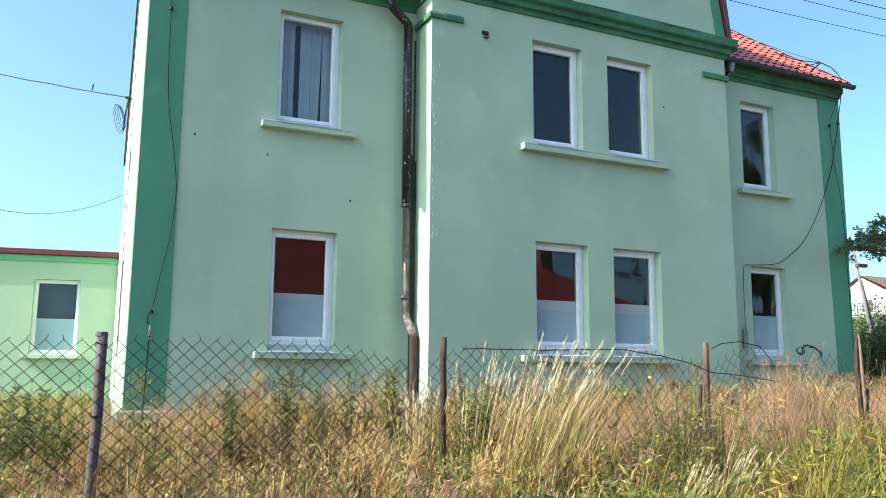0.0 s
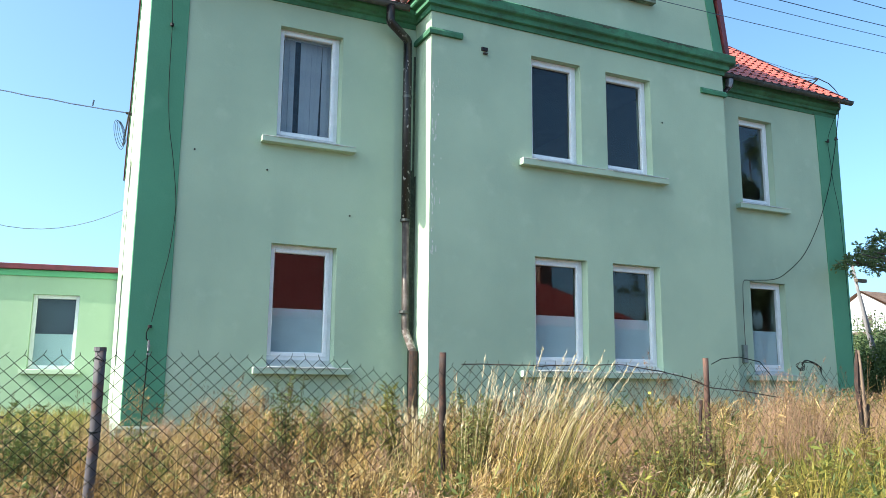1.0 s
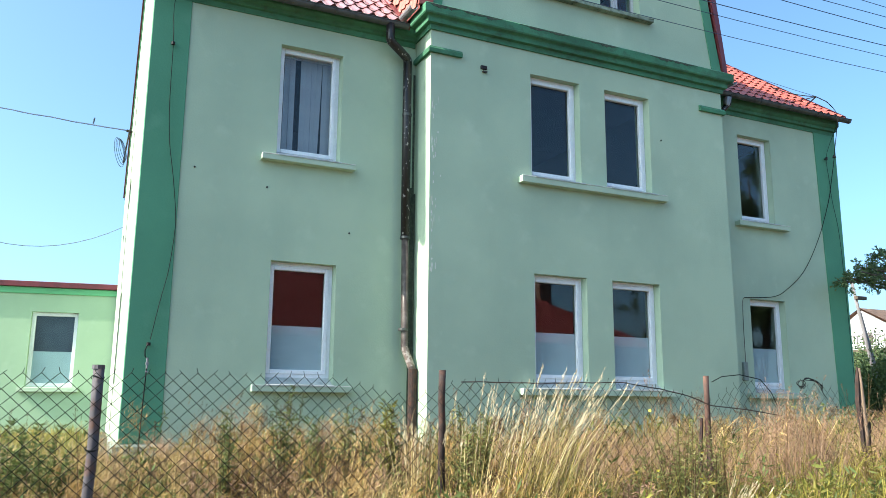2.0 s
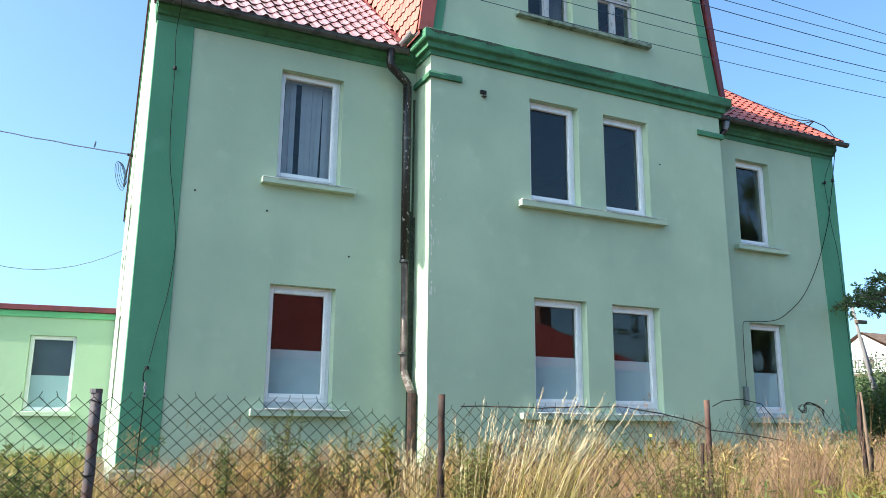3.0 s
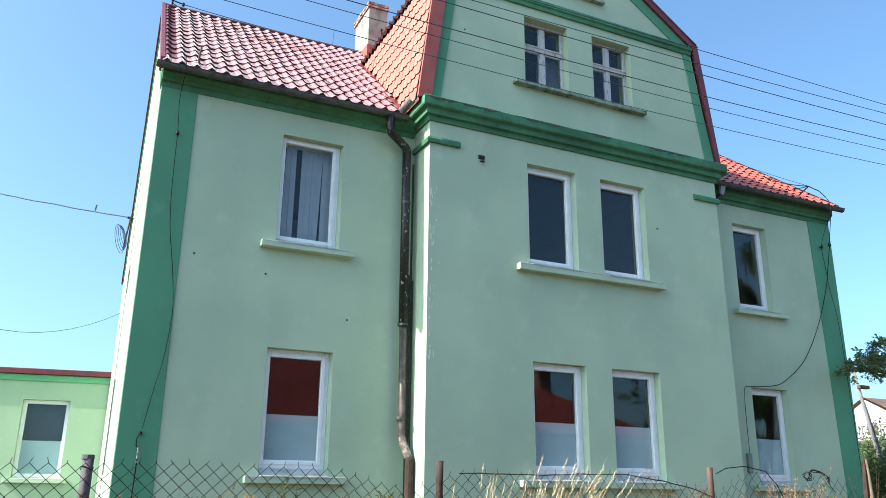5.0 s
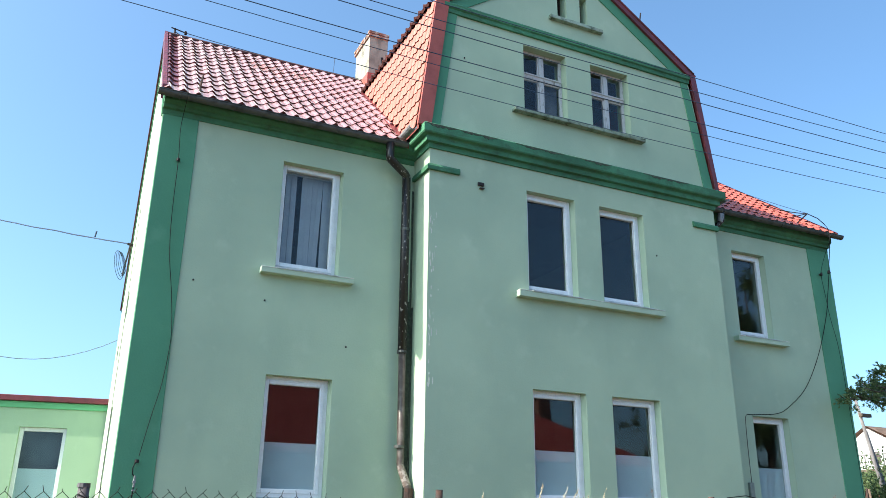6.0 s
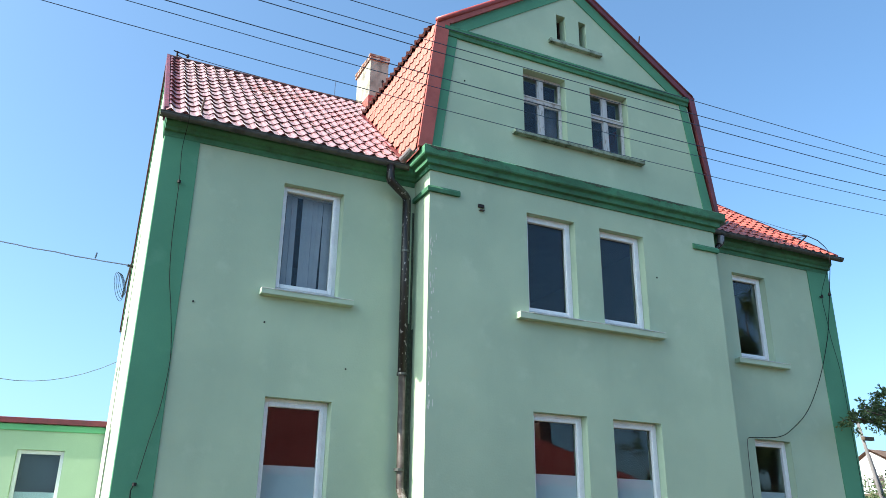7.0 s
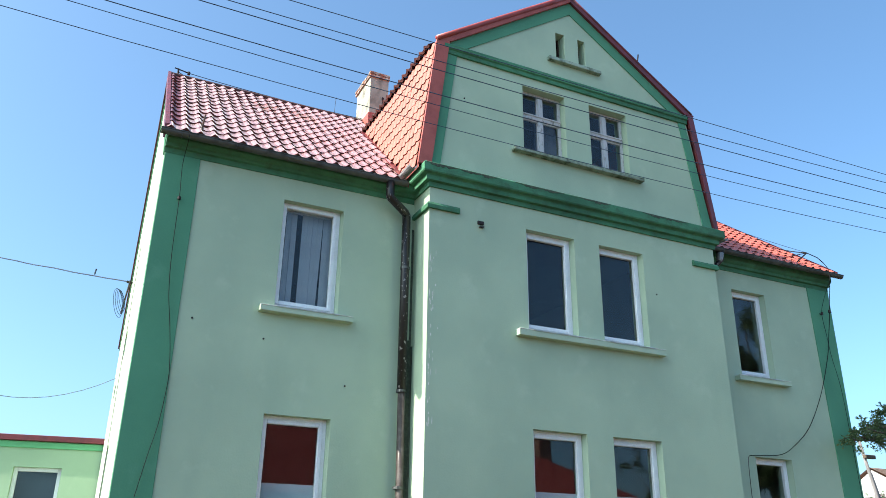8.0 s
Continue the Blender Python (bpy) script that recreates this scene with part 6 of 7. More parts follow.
weed(3.75, -7.3, 0.46, 10, 0.036, "low green leafy herb in the verge", MID_LEAF, 60, 0.2, 6)
weed(4.9, -7.2, 0.5, 10, 0.036, "low green leafy herb in the verge", WEED_LEAF, 60, 0.2, 5)


# ---------------------------------------------------------------- chain-link fence
FENCE_Y = -6.2
TOP = [(-6.0, 0.12), (-1.0, 0.13), (0.0, 0.15), (0.95, 0.14), (1.22, 0.07), (1.45, 0.03), (1.65, 0.07), (1.73, 0.11), (1.86, 0.135), (2.5, 0.135), (3.22, 0.155), (3.6, 0.11),
       (3.9, 0.06), (4.12, 0.01), (4.3, 0.10), (4.5, 0.20), (4.7, 0.16), (4.95, -0.02), (5.3, 0.18), (5.6, 0.12), (5.9, -0.05), (6.3, 0.05), (7.0, 0.08), (12.0, 0.1)]


def fence_top(x):
    return float(np.interp(x, [p[0] for p in TOP], [p[1] for p in TOP]))


def fence_bulge(x, z):
    return 0.04 * noise.noise((x * 0.8, z * 1.5, 1.7)) + 0.015 * noise.noise((x * 3.0, z * 3.0, 4.0))


def build_fence():
    f = tagged(new("chain_link_fence"), "sagging old chain-link fence on rusty iron posts", "fence")
    for x, r, top, mat, lab in ((-2.72, 0.031, 0.17, POST_GREY, ""), (-0.475, 0.031, 0.175, POST_GREY, "grey weathered iron tube post with a cap"), (1.725, 0.024, 0.21, RUST, "thin rusty iron post"), (4.12, 0.024, 0.22, RUST_PALE, "bent rusty iron post"), (5.975, 0.026, 0.33, POST_TAN, "broken flaking tan post"), (8.1, 0.027, 0.2, RUST, "")):
        z = soft_ground(x, FENCE_Y) - 0.2
        n = 7
        pts = [(x + 0.012 * noise.noise((x, k * 0.7, 2.0)) + (0.03 * (1 - k / n) if x > 5 else 0), FENCE_Y + 0.045 + 0.01 * noise.noise((x, k * 0.6, 8.0)), z + (top - z) * k / n) for k in range(n + 1)]
        rr = [r * (1 + (0.18 * noise.noise((x, k * 1.7, 5.0)) if x > 4 else 0.0)) for k in range(n + 1)]
        if x > 5 and x < 7:
            rr[-1], rr[-2] = r * 0.45, r * 0.9
        p = part("post", tube(bmesh.new(), pts, rr, 10), mat, f, lab, smooth=True)
        if 5 < x < 7:
            # the split half of the post and a stake leaning at its foot
            part("splinter", tube(bmesh.new(), [(x - 0.012, FENCE_Y + 0.05, z), (x - 0.022, FENCE_Y + 0.05, -0.25), (x - 0.038, FENCE_Y + 0.055, 0.02), (x - 0.03, FENCE_Y + 0.05, 0.2), (x - 0.018, FENCE_Y + 0.05, 0.34)], [0.02, 0.02, 0.024, 0.02, 0.006], 6), RUST, p, "dark rotten split side")
            part("stake", tube(bmesh.new(), [(x + 0.03, FENCE_Y + 0.06, z), (x + 0.06, FENCE_Y + 0.06, -0.42), (x + 0.10, FENCE_Y + 0.06, -0.16)], [0.022, 0.02, 0.012], 6), RUST, p, "dark short stake")
        if x == 4.12:
            part("stake", tube(bmesh.new(), [(x - 0.10, FENCE_Y + 0.07, z), (x - 0.085, FENCE_Y + 0.06, -0.42), (x - 0.05, FENCE_Y + 0.06, -0.12)], [0.018, 0.017, 0.012], 6), RUST, p, "dark rusty stake")
        if x < 0:
            part("post_cap", tube(bmesh.new(), [(x, FENCE_Y + 0.045, top - 0.012), (x, FENCE_Y + 0.045, top + 0.012)], [r + 0.006, r + 0.003], 10), POST_GREY, p)
            part("tie_wire", tube(bmesh.new(), [(x + (r + 0.005) * math.cos(a), FENCE_Y + 0.045 + (r + 0.005) * math.sin(a), top - 0.46 + 0.012 * math.sin(a)) for a in [k * math.pi / 6 for k in range(13)]], 0.004, 4), MESH_WIRE, p)
            part("tie_wire", tube(bmesh.new(), [(x + (r + 0.004) * math.cos(a), FENCE_Y + 0.045 + (r + 0.004) * math.sin(a), top - 0.06 + 0.01 * math.sin(2 * a)) for a in [k * math.pi / 6 for k in range(13)]], 0.003, 4), MESH_WIRE, p)
    # woven wires: each zigzags down between two columns
    half, r = 0.047, 0.0019
    verts, quads = [], []

    def bar(a, b):
        d = Vector(b) - Vector(a)
        s = d.cross(Vector((0, 1, 0))).normalized() * r
        u = Vector((0, r, 0))
        i = len(verts)
        for c in (Vector(a), Vector(b)):
            verts.extend(((c + s)[:], (c + u)[:], (c - s)[:], (c - u)[:]))
        quads.extend([(i + k, i + (k + 1) % 4, i + 4 + (k + 1) % 4, i + 4 + k) for k in range(4)])
    cols = int((8.4 + 3.4) / half)
    for c in range(cols):
        xa = -3.4 + c * half
        zt = fence_top(xa)
        bottom = soft_ground(xa, FENCE_Y) + 0.02
        prev = None
        stretch = 1.0 + 0.18 * min(1.0, max(0.0, (xa - 1.8) / 1.0))
        k = 0
        z = zt
        while z > bottom:
            x = xa + (half if (k + c) % 2 else 0.0) + 0.005 * noise.noise((xa * 2.5, z * 2.5, 6.0))
            p = (x, FENCE_Y + fence_bulge(x, z) + (0.002 if k % 2 else -0.002), z)
            if prev:
                bar(prev, p)
            elif (k + c) % 2 == 0:
                bar((x + random.uniform(-0.012, 0.02), p[1] + random.uniform(-0.01, 0.01), z + random.uniform(0.012, 0.035)), p)
            prev = p
            k += 1
            z -= half * 0.94 * stretch
    m = quads_object("mesh_panel", verts, quads, MESH_WIRE, f)
    tagged(m, "dark woven diamond wire mesh", kind="stuff")
    # straining wires along the top
    part("top_wire", tube(bmesh.new(), [(x / 20, FENCE_Y + 0.006 + fence_bulge(x / 20, 0.1), fence_top(x / 20) - 0.004 + 0.008 * noise.noise((x * 0.31, 2.0, 2.0))) for x in range(37, 80)] + [(4.12, FENCE_Y, -0.02), (4.5, FENCE_Y, -0.05), (4.9, FENCE_Y, -0.10)], 0.0042, 6), RUST, f, "thick rusty straining wire")
    part("top_wire", tube(bmesh.new(), [(4.14, FENCE_Y, 0.17), (4.25, FENCE_Y, 0.215), (4.45, FENCE_Y, 0.235), (4.68, FENCE_Y, 0.20), (4.80, FENCE_Y, 0.09), (4.86, FENCE_Y, -0.02)], 0.004, 6), MESH_WIRE, f)
    for k in range(4):
        line = [(5.15, 0.20), (5.12, 0.165), (5.16, 0.14), (5.20, 0.17), (5.18, 0.205), (5.26, 0.215), (5.34, 0.195), (5.40, 0.155), (5.43, 0.11), (5.45, 0.05)]
        pts = [(x + random.uniform(-0.012, 0.012), FENCE_Y + random.uniform(-0.02, 0.02), z + random.uniform(-0.012, 0.012)) for x, z in line[k % 3:8 + k % 3]]
        part("wire_tangle", tube(bmesh.new(), smooth_path(pts, 3), 0.0035, 5), MESH_WIRE, f, "tangle of dark rusty wire")


build_fence()


# ---------------------------------------------------------------- trees, poles and far houses
def sprays(base, direction, n_leaflets, length, leaf):
    """Feathery compound leaves: leaflets in pairs along a stalk."""
    n = len(base)
    d = direction / np.linalg.norm(direction, axis=1, keepdims=True)
    side = np.cross(d, np.array([0, 0, 1.0]) + rng.normal(0, 0.4, (n, 3)))
    side /= np.linalg.norm(side, axis=1, keepdims=True) + 1e-6
    P, D = [], []
    for k in range(n_leaflets):
        t = 0.2 + 0.8 * (k // 2) / (n_leaflets // 2)
        P.append(base + d * length * t + np.array([0, 0, -0.25]) * length * t * t)
        D.append(side * (1 if k % 2 else -1) + d * 0.5 + rng.normal(0, 0.2, (n, 3)))
    return leaf_quads(np.concatenate(P), np.concatenate(D), leaf * rng.uniform(0.7, 1.2, n * n_leaflets), leaf * 0.42 * np.ones(n * n_leaflets))


def limb_points(a, b, wobble, n=6):
    a, b = Vector(a), Vector(b)
    return [a.lerp(b, k / n) + Vector((rng.normal(0, wobble), rng.normal(0, wobble), rng.normal(0, wobble) + wobble * 2 * math.sin(math.pi * k / n))) * (0 if k in (0,) else 1) for k in range(n + 1)]


def tree(foot, fork, ends, trunk_r, spray_n, spray_len, leaf, label, reach=0.6, leaflets=10, twigs=5):
    """Trunk, limbs that divide into twigs, and sprays of leaves along the twigs."""
    t = tagged(new("tree"), label, "tree")
    bm = bmesh.new()
    trunk = limb_points(foot, fork, trunk_r * 0.3)
    tube(bm, trunk, [trunk_r * (1 - 0.4 * k / 6) for k in range(7)], 10)
    tips, ways = [], []
    for e in ends:
        limb = limb_points(fork, e, trunk_r * 0.35)
        tube(bm, limb, [trunk_r * 0.5 * (1 - 0.8 * k / 6) + 0.006 for k in range(7)], 7)
        main = (Vector(e) - Vector(fork)).normalized()
        for k in range(twigs):
            s = limb[2 + int(rng.integers(0, 5))] if k else limb[-1]
            way = (main * 0.6 + Vector(rng.normal(0, 0.7, 3))).normalized()
            q = s + way * reach * rng.uniform(0.5, 1.1)
            tube(bm, [s, (s + q) / 2 + Vector((0, 0, 0.04)), q], [0.014, 0.009, 0.004], 5)
            for j in range(spray_n):
                u = rng.uniform(0.15, 1.0)
                tips.append((s.lerp(q, u))[:])
                ways.append((way * 0.5 + Vector(rng.normal(0, 0.8, 3)))[:])
    part("trunk", bm, BARK, t)
    v, q = sprays(np.array(tips), np.array(ways), leaflets, spray_len, leaf)
    quads_object("crown", v, q, TREE_LEAF, t)
    return t


def build_trees():
    g = soft_ground(18.6, 0.4)
    ends = [(13.28, -0.5, 2.42), (13.36, -0.5, 2.5), (13.60, -0.45, 2.50), (13.68, -0.45, 2.62), (13.78, -0.4, 2.48), (13.9, -0.4, 2.66), (14.1, -0.3, 2.74), (14.3, -0.2, 2.66), (14.45, -0.2, 2.80), (14.65, -0.1, 2.70), (14.8, 0.0, 2.92), (14.95, 0.0, 3.12), (15.1, 0.0, 2.74), (15.15, 0.1, 3.2), (15.7, 0.2, 3.3),
            (16.2, -0.4, 3.2), (16.9, 0.6, 3.9), (17.4, -0.8, 4.2), (18.6, 0.2, 4.6), (20.0, 1.2, 5.0), (21.0, -0.6, 4.2), (21.4, 0.9, 3.6), (19.4, -1.8, 4.2), (17.8, 2.2, 3.4)]
    tree((18.6, 0.4, g - 0.1), (18.0, 0.3, 2.3), ends, 0.07, 8, 0.14, 0.076, "leafy tree with feathery compound leaves beyond the house corner", 0.21, 9, 5)
    # trees across the road that the panes mirror
    for k, (x, y, h) in enumerate(((35.5, -22.0, 13.5), (40.0, -20.0, 12.0), (37.0, -27.0, 8.0))):
        e = [(x + rng.normal(0, 2.2), y + rng.normal(0, 2.2), h * rng.uniform(0.3, 1.0)) for _ in range(34)]
        tree((x, y, -1.7), (x, y, h * 0.36), e, 0.28, 12, 0.6, 0.3, "broad leafy tree across the road", 1.6, 10, 7)
    e = [(29.0 + rng.normal(0, 0.7), -24 + rng.normal(0, 0.9), rng.uniform(3.2, 6.2)) for _ in range(10)]
    tree((29.1, -24.0, -1.7), (29.0, -24.0, 2.6), e, 0.10, 4, 0.4, 0.2, "slender young tree across the road", 0.9, 10, 5)


build_trees()


def shrub(x, y, w, h, n, label, mat=WEED_LEAF):
    s = tagged(new("shrub"), label, "shrub")
    z = -0.9
    bm = bmesh.new()
    P, D = [], []
    for _ in range(max(10, n // 60)):
        a, rr = rng.uniform(0, 2 * math.pi), w * math.sqrt(rng.uniform(0, 1))
        tip = (x + rr * math.cos(a), y + rr * 0.6 * math.sin(a), z + h * rng.uniform(0.45, 1.0) * (1 - 0.35 * (rr / w) ** 2))
        tube(bm, [(x + rng.normal(0, w * 0.15), y, z - 0.2), ((x + tip[0]) / 2, (y + tip[1]) / 2, z + tip[2] * 0.4 + 0.3), tip], [0.025, 0.015, 0.006], 4)
        for _ in range(280):
            c = np.array(tip) + rng.normal(0, 1, 3) * np.array([0.35, 0.3, 0.35])
            P.append(c)
            D.append(rng.normal(0, 1, 3) + np.array([0, 0, 0.4]))
    part("branchwork", bm, BARK, s)
    P, D = np.array(P), np.array(D)
    v, q = leaf_quads(P, D, 0.12 * rng.uniform(0.6, 1.2, len(P)), 0.065 * rng.uniform(0.7, 1.2, len(P)))
    quads_object("foliage", v, q, mat, s)


shrub(20.2, 3.2, 1.5, 2.1, 2600, "dark green hedge shrub behind the house corner")
shrub(22.6, 3.6, 1.6, 1.9, 2600, "dark green hedge shrub behind the house corner")
shrub(24.5, 2.6, 1.6, 1.9, 2200, "green garden shrub beyond the fence", LIME_LEAF)
shrub(27.5, 9.0, 2.2, 3.2, 2600, "green garden shrub beyond the fence", TREE_LEAF)


def build_pole():
    p = tagged(new("utility_pole"), "grey leaning utility pole with a small crossarm", "pole")
    a, b = Vector((23.10, 6.0, -1.0)), Vector((21.97, 6.0, 3.85))
    part("shaft", tube(bmesh.new(), [a, a.lerp(b, 0.5), b], [0.062, 0.056, 0.05], 10), POLE_WOOD, p, smooth=True)
    c = a.lerp(b, 0.895)
    part("crossarm", boxed((c.x - 0.10, 5.85, c.z - 0.05), (c.x + 0.34, 5.98, c.z + 0.06), 0.01), BARK, p)
    part("strut", tube(bmesh.new(), [a + Vector((0.28, 0, 0)), a.lerp(b, 0.8) + Vector((0.05, 0, 0))], 0.04, 6), POLE_WOOD, p)


build_pole()


def far_house(name_label, x0, x1, y0, y1, eave, ridge, wall_mat, roof_mat, windows, hip=0.0, chimneys=()):
    """A plain house: walls, gabled or hipped roof along x, windows on the side towards the road (-y) or the plot (+y)."""
    h = tagged(new("house"), name_label, "house")
    part("wall", boxed((x0, y0, -2.0), (x1, y1, eave)), wall_mat, h)
    ym = (y0 + y1) / 2
    o = 0.4 if hip else 0.15
    bm = bmesh.new()
    k = (ridge - eave) / (ym - y0)
    ez = eave - o * k + 0.25
    c = [bm.verts.new(p) for p in ((x0 - o, y0 - o, ez), (x1 + o, y0 - o, ez), (x1 + o, y1 + o, ez), (x0 - o, y1 + o, ez), (x0 - o + hip, ym, ridge), (x1 + o - hip, ym, ridge))]
    for f in ((0, 1, 5, 4), (2, 3, 4, 5), (1, 2, 5), (3, 0, 4), (3, 2, 1, 0)) if hip else ((0, 1, 5, 4), (2, 3, 4, 5)):
        bm.faces.new([c[i] for i in f])
    if not hip:
        bmesh.ops.solidify(bm, geom=bm.faces[:], thickness=0.07)
    bmesh.ops.recalc_face_normals(bm, faces=bm.faces)
    r = part("roof", bm, roof_mat, h)
    if not hip:
        for x, s in ((x0, -1), (x1, 1)):
            bm = bmesh.new()
            q = [bm.verts.new((x + s * 0.003, y, z)) for y, z in ((y0, eave - 0.2), (y1, eave - 0.2), (ym, ridge - 0.15))]
            q2 = [bm.verts.new((x - s * 0.2, y, z)) for y, z in ((y0, eave - 0.2), (y1, eave - 0.2), (ym, ridge - 0.15))]
            bm.faces.new(q), bm.faces.new(q2[::-1])
            for n in range(3):
                bm.faces.new((q[n], q2[n], q2[(n + 1) % 3], q[(n + 1) % 3]))
            bmesh.ops.recalc_face_normals(bm, faces=bm.faces)
            part("gable", bm, wall_mat, h)
    for (wx, wy, ww, wh, wz) in windows:
        bm = boxed((wx, wy - 0.06, wz), (wx + ww, wy + 0.06, wz + wh))
        w = part("window", bm, PVC, h)
        part("pane", boxed((wx + 0.1, wy - 0.075, wz + 0.1), (wx + ww - 0.1, wy + 0.075, wz + wh - 0.1)), PORCELAIN, w)
    for (cx, cy, top) in chimneys:
        ch = part("chimney", boxed((cx, cy, eave), (cx + 0.7, cy + 0.6, top), 0.02), BRICK, h)
        part("chimney_cap", boxed((cx - 0.06, cy - 0.06, top), (cx + 0.76, cy + 0.66, top + 0.12), 0.02), CHIMNEY, ch)
    return h, r


def build_far():
    h, r = far_house("white rendered house with a brown tiled roof behind the trees", 40.0, 54.0, 14.75, 23.75, 2.75, 5.38, WHITE_WALL, BROWN_TILE, [(42.0, 14.75, 1.3, 1.5, 1.0), (45.0, 14.75, 1.3, 1.5, 1.0)])
    for y, z in ((18.55, 3.2), (16.6, 3.2), (19.6, 1.3), (17.6, 1.3)):
        w = part("window", boxed((39.94, y, z), (40.05, y + 0.85, z + 0.85)), PVC, h)
        part("pane", boxed((39.92, y + 0.1, z + 0.1), (40.0, y + 0.75, z + 0.75)), PIPE_GREY, w)
    bal = part("balcony", boxed((38.9, 16.0, 2.78), (39.99, 20.6, 2.98), 0.02), BARK, h, "dark balcony with a rail")
    for k in range(9):
        part("baluster", boxed((38.93, 16.1 + 0.55 * k, 2.985), (38.97, 16.16 + 0.55 * k, 3.7)), POLE_WOOD, bal)
    part("rail", boxed((38.92, 16.0, 3.70), (38.99, 20.6, 3.76)), POLE_WOOD, bal)
    # house with a red roof across the road, mirrored in the lower panes
    h, r = far_house("house with red tiled roof across the road", 1.0, 25.3, -31.0, -20.4, 2.6, 6.6, WHITE_WALL, TILE_FAR, [(6.0, -20.4, 1.2, 1.4, 0.3), (11.0, -20.4, 1.2, 1.4, 0.3), (16.0, -20.4, 1.2, 1.4, 0.3)], 8.2, [(20.9, -24.4, 6.3)])
    w, l = 0.27, 0.38
    # pantile ribs over the slope that faces the plot
    verts, quads = [], []
    up = Vector((0, -1, 4.0 / 5.3)).normalized()
    run = 5.7 / abs(up.y)
    for k in range(int(25.0 / w)):
        x = 0.65 + k * w
        cut = min(1.0, max(0.0, min((x - 0.6), (25.6 - x)) / 8.2))
        rows = int(max(0.0, run * cut - 0.5) / l)
        for j in range(rows):
            p = Vector((x, -20.0, 2.55)) + up * (j * l)
            i = len(verts)
            verts.extend([(p.x, p.y, p.z + 0.025), (p.x + w * 0.45, p.y, p.z + 0.125), (p.x + w * 0.98, p.y, p.z + 0.01),
                          (p.x, p.y + up.y * l, p.z + up.z * l + 0.01), (p.x + w * 0.45, p.y + up.y * l, p.z + up.z * l + 0.098), (p.x + w * 0.98, p.y + up.y * l, p.z + up.z * l + 0.005)])
            quads.extend([(i, i + 1, i + 4, i + 3), (i + 1, i + 2, i + 5, i + 4)])
    tagged(quads_object("roof_tiles", verts, quads, TILE_FAR, r), kind="stuff")


build_far()


# ends of the overhead lines
for x in (-13.0, 21.0):
    lp = tagged(new("line_pole"), "timber line pole carrying overhead wires", "pole", group="line poles")
    part("shaft", tube(bmesh.new(), [(x, -4.80, -1.8), (x, -4.80, 6.6)], [0.15, 0.11], 10), POLE_WOOD, lp)
    part("wire_board", boxed((x - 0.06, -5.03, 4.6), (x + 0.06, -4.915, 6.0), 0.01), POLE_WOOD, lp)


# ---------------------------------------------------------------- roof tiles
LICHEN = [(2.05, 3.19, 0.34), (2.82, 3.01, 0.36)]


def tile_sheet(origin, across, up, cols, rows_n, inside, material, parent, w=0.21, l=0.40):
    """Courses of tiles joined into one mesh, for slopes that stay out of sight."""
    across, up = Vector(across).normalized(), Vector(up).normalized()
    off = across.cross(up)
    if off.z < 0:
        off = -off
    verts, quads = [], []
    for r in range(rows_n):
        for c in range(cols):
            p = Vector(origin) + across * (c * w) + up * (r * l)
            if not inside(p + across * w / 2 + up * l / 2):
                continue
            i = len(verts)
            for v, lift in ((0.0, 0.045), (l, 0.015)):
                for k, h in enumerate((0.0, 0.03, 0.03, 0.0)):
                    verts.append((p + across * (w * k / 3) + up * v + off * (lift + h))[:])
            quads.extend([(i + k, i + k + 1, i + k + 5, i + k + 4) for k in range(3)])
    tagged(quads_object("roof_tiles", verts, quads, material, parent), kind="stuff")


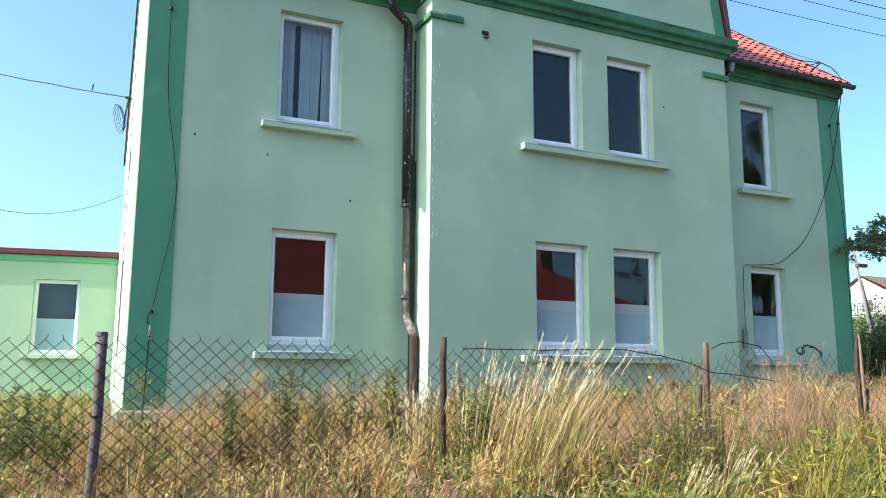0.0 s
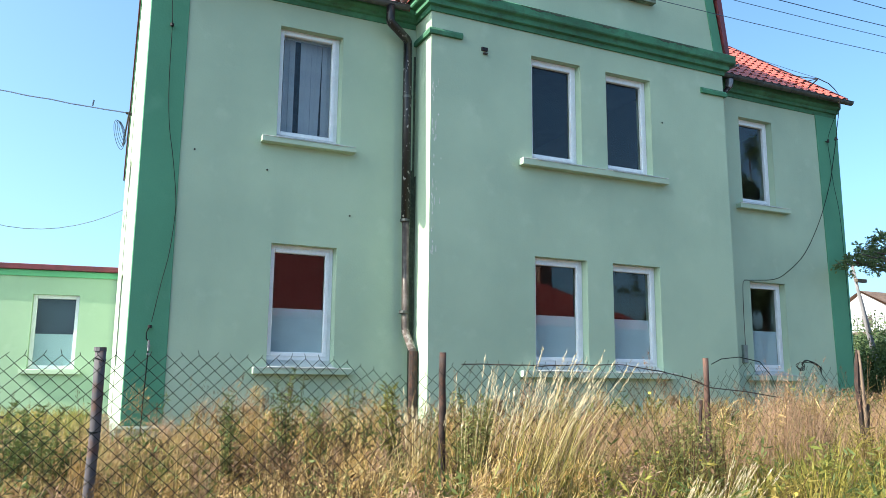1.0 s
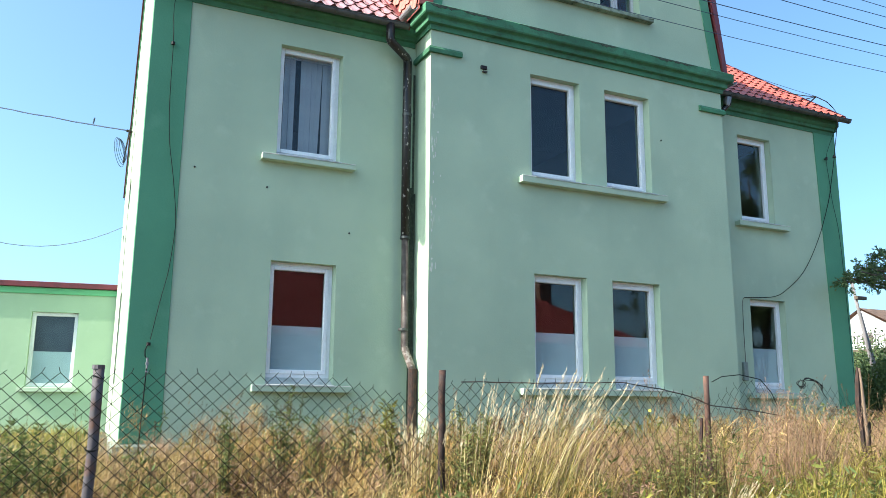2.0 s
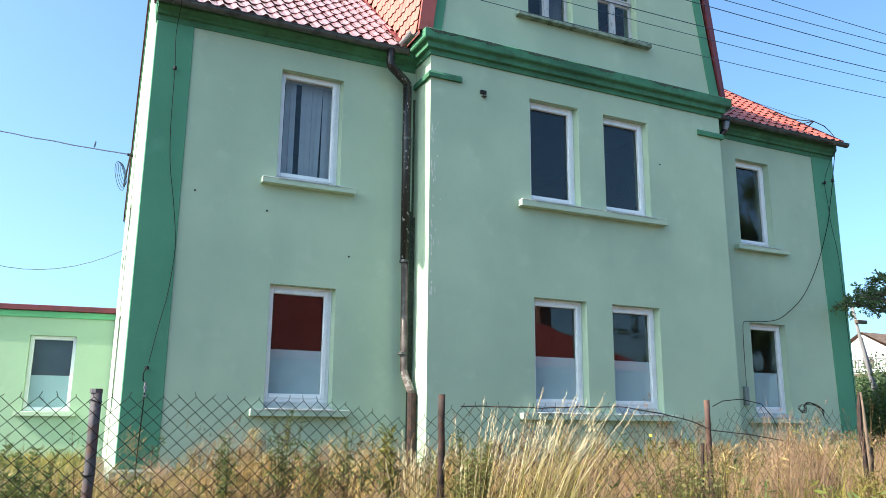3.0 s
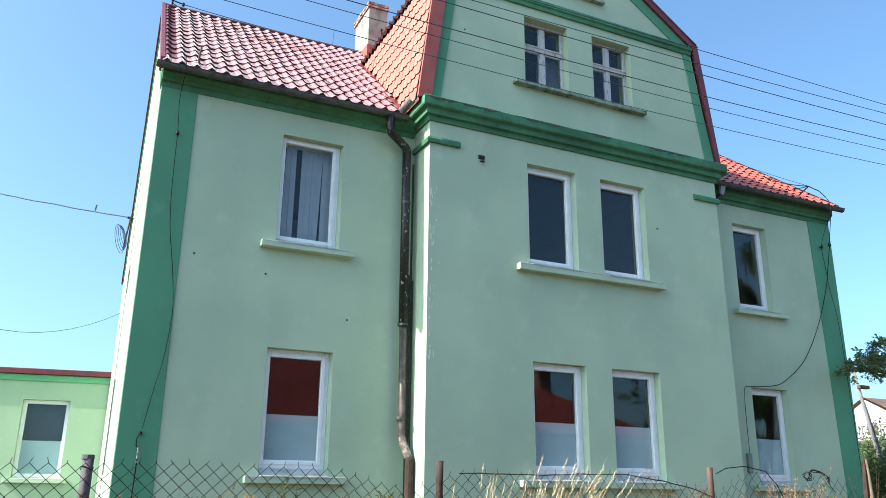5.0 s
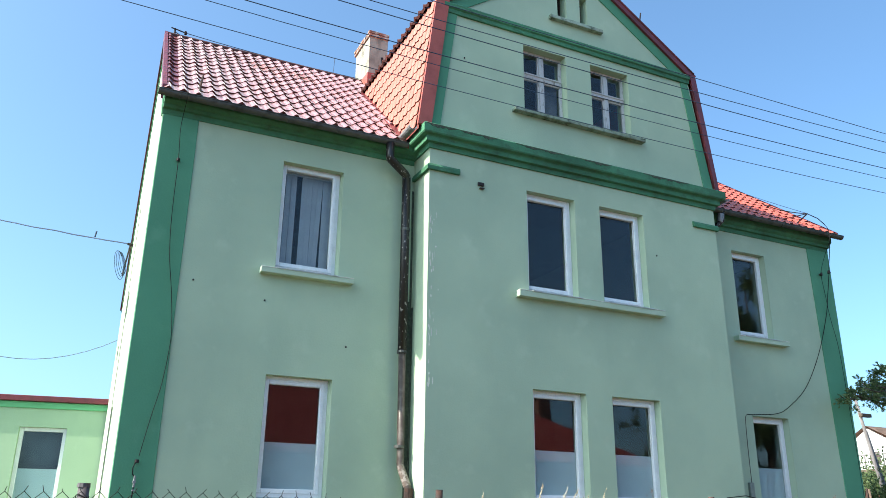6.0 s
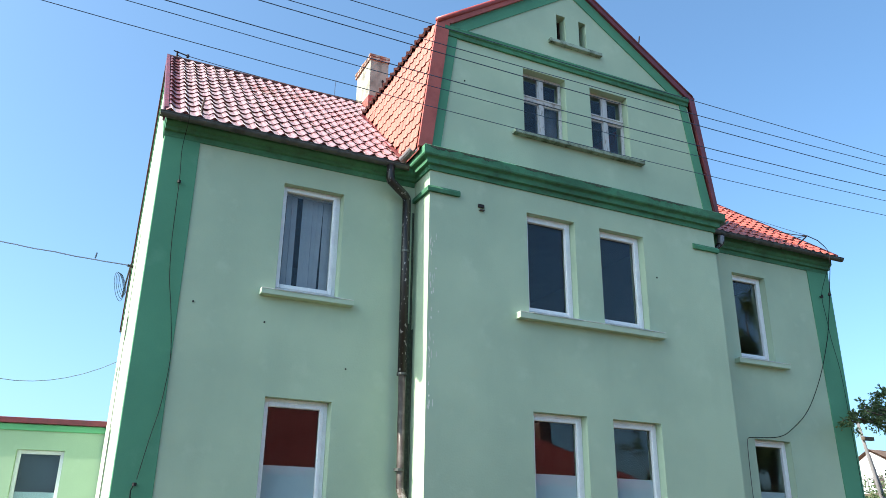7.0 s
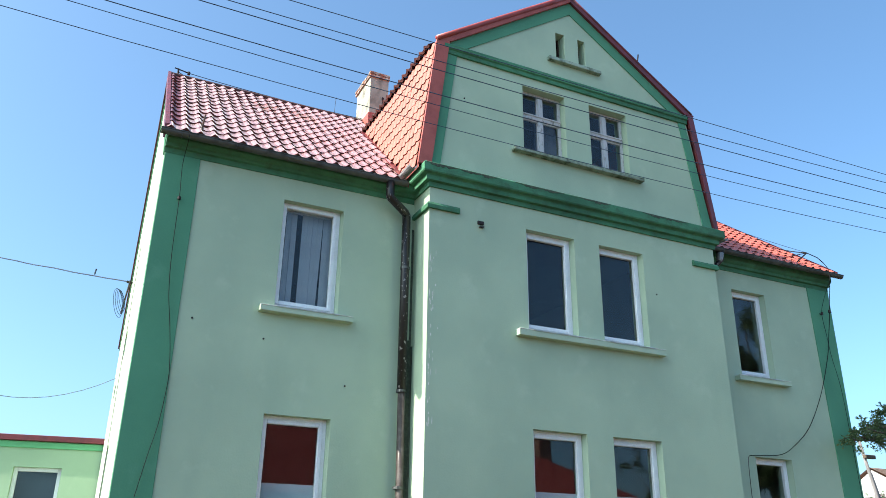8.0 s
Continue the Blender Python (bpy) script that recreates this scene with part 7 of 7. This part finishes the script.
def build_tiles():
    up = Vector((0, 1, PITCH)).normalized()
    lim = lambda z: (z - EAVE_Z) / PITCH + EAVE_Y

    def left_ok(p):
        # stay left of the valley against the steep side of the cross roof and of its upper slope
        if p.z < RB_Z:
            edge = GX - RBOT + (RBOT - RB) * max(0.0, (p.z - 6.10) / (RB_Z - 6.10))
        else:
            edge = GX - RB + RB * (p.z - RB_Z) / (RAPEX - RB_Z)
        return p.x < edge - 0.02 and not (4.5 < p.x < 5.1 and 3.8 < p.y < 5.0) and p.y < RIDGE_Y

    def left_other(c, p):
        # first column: its lack of glare is put into the material
        if c < 1:
            return TILE_MATT
        for x, y, r in LICHEN:
            if math.hypot(p.x + 0.1 - x, (p.y + 0.15 - y) * 1.2) < r * random.uniform(0.5, 1.2):
                return TILE_LICHEN
        return None

    def right_ok(p):
        if p.z < RB_Z:
            edge = GX + RBOT - (RBOT - RB) * max(0.0, (p.z - 6.10) / (RB_Z - 6.10))
        else:
            edge = GX + RB - RB * (p.z - RB_Z) / (RAPEX - RB_Z)
        return p.x > edge and p.x < RIGHT_X and p.y < RIDGE_Y
    tile_field("roof_tile", (verge_x(EAVE_Y) + 0.015, EAVE_Y - 0.06, EAVE_Z - 0.05), (1, 0, 0), up, 30, 15, left_ok, TILE, ROOF_L, 0.21, 0.40, 0.048, shift=0.0122, lip_h=0.024, other=left_other)
    upr = Vector((0, 1, PITCH_R)).normalized()
    tile_field("roof_tile", (GX + 1.2, EAVE_Y - 0.06, EAVE_R - 0.06), (1, 0, 0), upr, 27, 15, right_ok, TILE_BRIGHT, ROOF_R, 0.21, 0.40, lip_h=0.03)
    # lowest course of the upper slopes over the steep sides, backlit shade in its colour
    for sign, side in ((-1, 0),):
        rise = Vector((-sign * RB, 0, RAPEX - RB_Z)).normalized()
        start = Vector((GX + sign * RB, 5.4 if sign < 0 else FRONT_Y + 0.1, RB_Z + 0.02)) - rise * 0.07
        tile_field("roof_tile", start, (0, sign, 0), rise, 29, 1, lambda p: FRONT_Y + 0.02 < p.y < lim(p.z) + 0.6, TILE_EDGE, GABLE_SIDES[side], 0.2, 0.35, 0.05, lip_h=0.04)
    # slopes turned away from the road
    rear = Vector((0, -1, PITCH)).normalized()
    tile_sheet((GX, REAR_Y, RIDGE_Z - PITCH * (REAR_Y - RIDGE_Y)), (-1, 0, 0), rear, 33, 17, lambda p: p.x > verge_x(p.y) + 0.14 and RIDGE_Y < p.y < REAR_Y - 0.2, TILE, ROOF_L)
    tile_sheet((RIGHT_X, REAR_Y, RIDGE_Z - PITCH * (REAR_Y - RIDGE_Y)), (-1, 0, 0), rear, 33, 17, lambda p: GX < p.x < RIGHT_X - 0.12 and RIDGE_Y < p.y < REAR_Y - 0.2, TILE_BRIGHT, ROOF_R)
    for sign in (-1, 1):
        rise = Vector((-sign * RB, 0, RAPEX - RB_Z)).normalized()
        tile_sheet(Vector((GX + sign * RB, FRONT_Y if sign > 0 else 8.7, RB_Z + 0.01)) + rise * 0.3, (0, sign, 0), rise, 44, 8, lambda p: FRONT_Y < p.y < 8.7 and (p.x - GX) * sign > 0, TILE_SIDE, GABLE_SIDES[0 if sign < 0 else 1])
    tile_sheet((GX + RBOT, FRONT_Y, 6.10), (0, 1, 0), Vector((RB - RBOT, 0, RB_Z - 6.10)).normalized(), 44, 6, lambda p: FRONT_Y < p.y < 8.7, TILE_SIDE, GABLE_SIDES[1])
    # steep side of the cross roof: courses run from the gable back into the slope
    lean = Vector((RBOT - RB, 0, RB_Z - 6.10)).normalized()
    tile_field("roof_tile", (GX - RBOT, 4.5, 6.08), (0, -1, 0), lean, 31, 10, lambda p: FRONT_Y + 0.02 < p.y < lim(p.z) - 0.03, TILE_SIDE, GABLE_SIDES[0], 0.175, 0.257, 0.020, lip_h=0.018)


build_tiles()
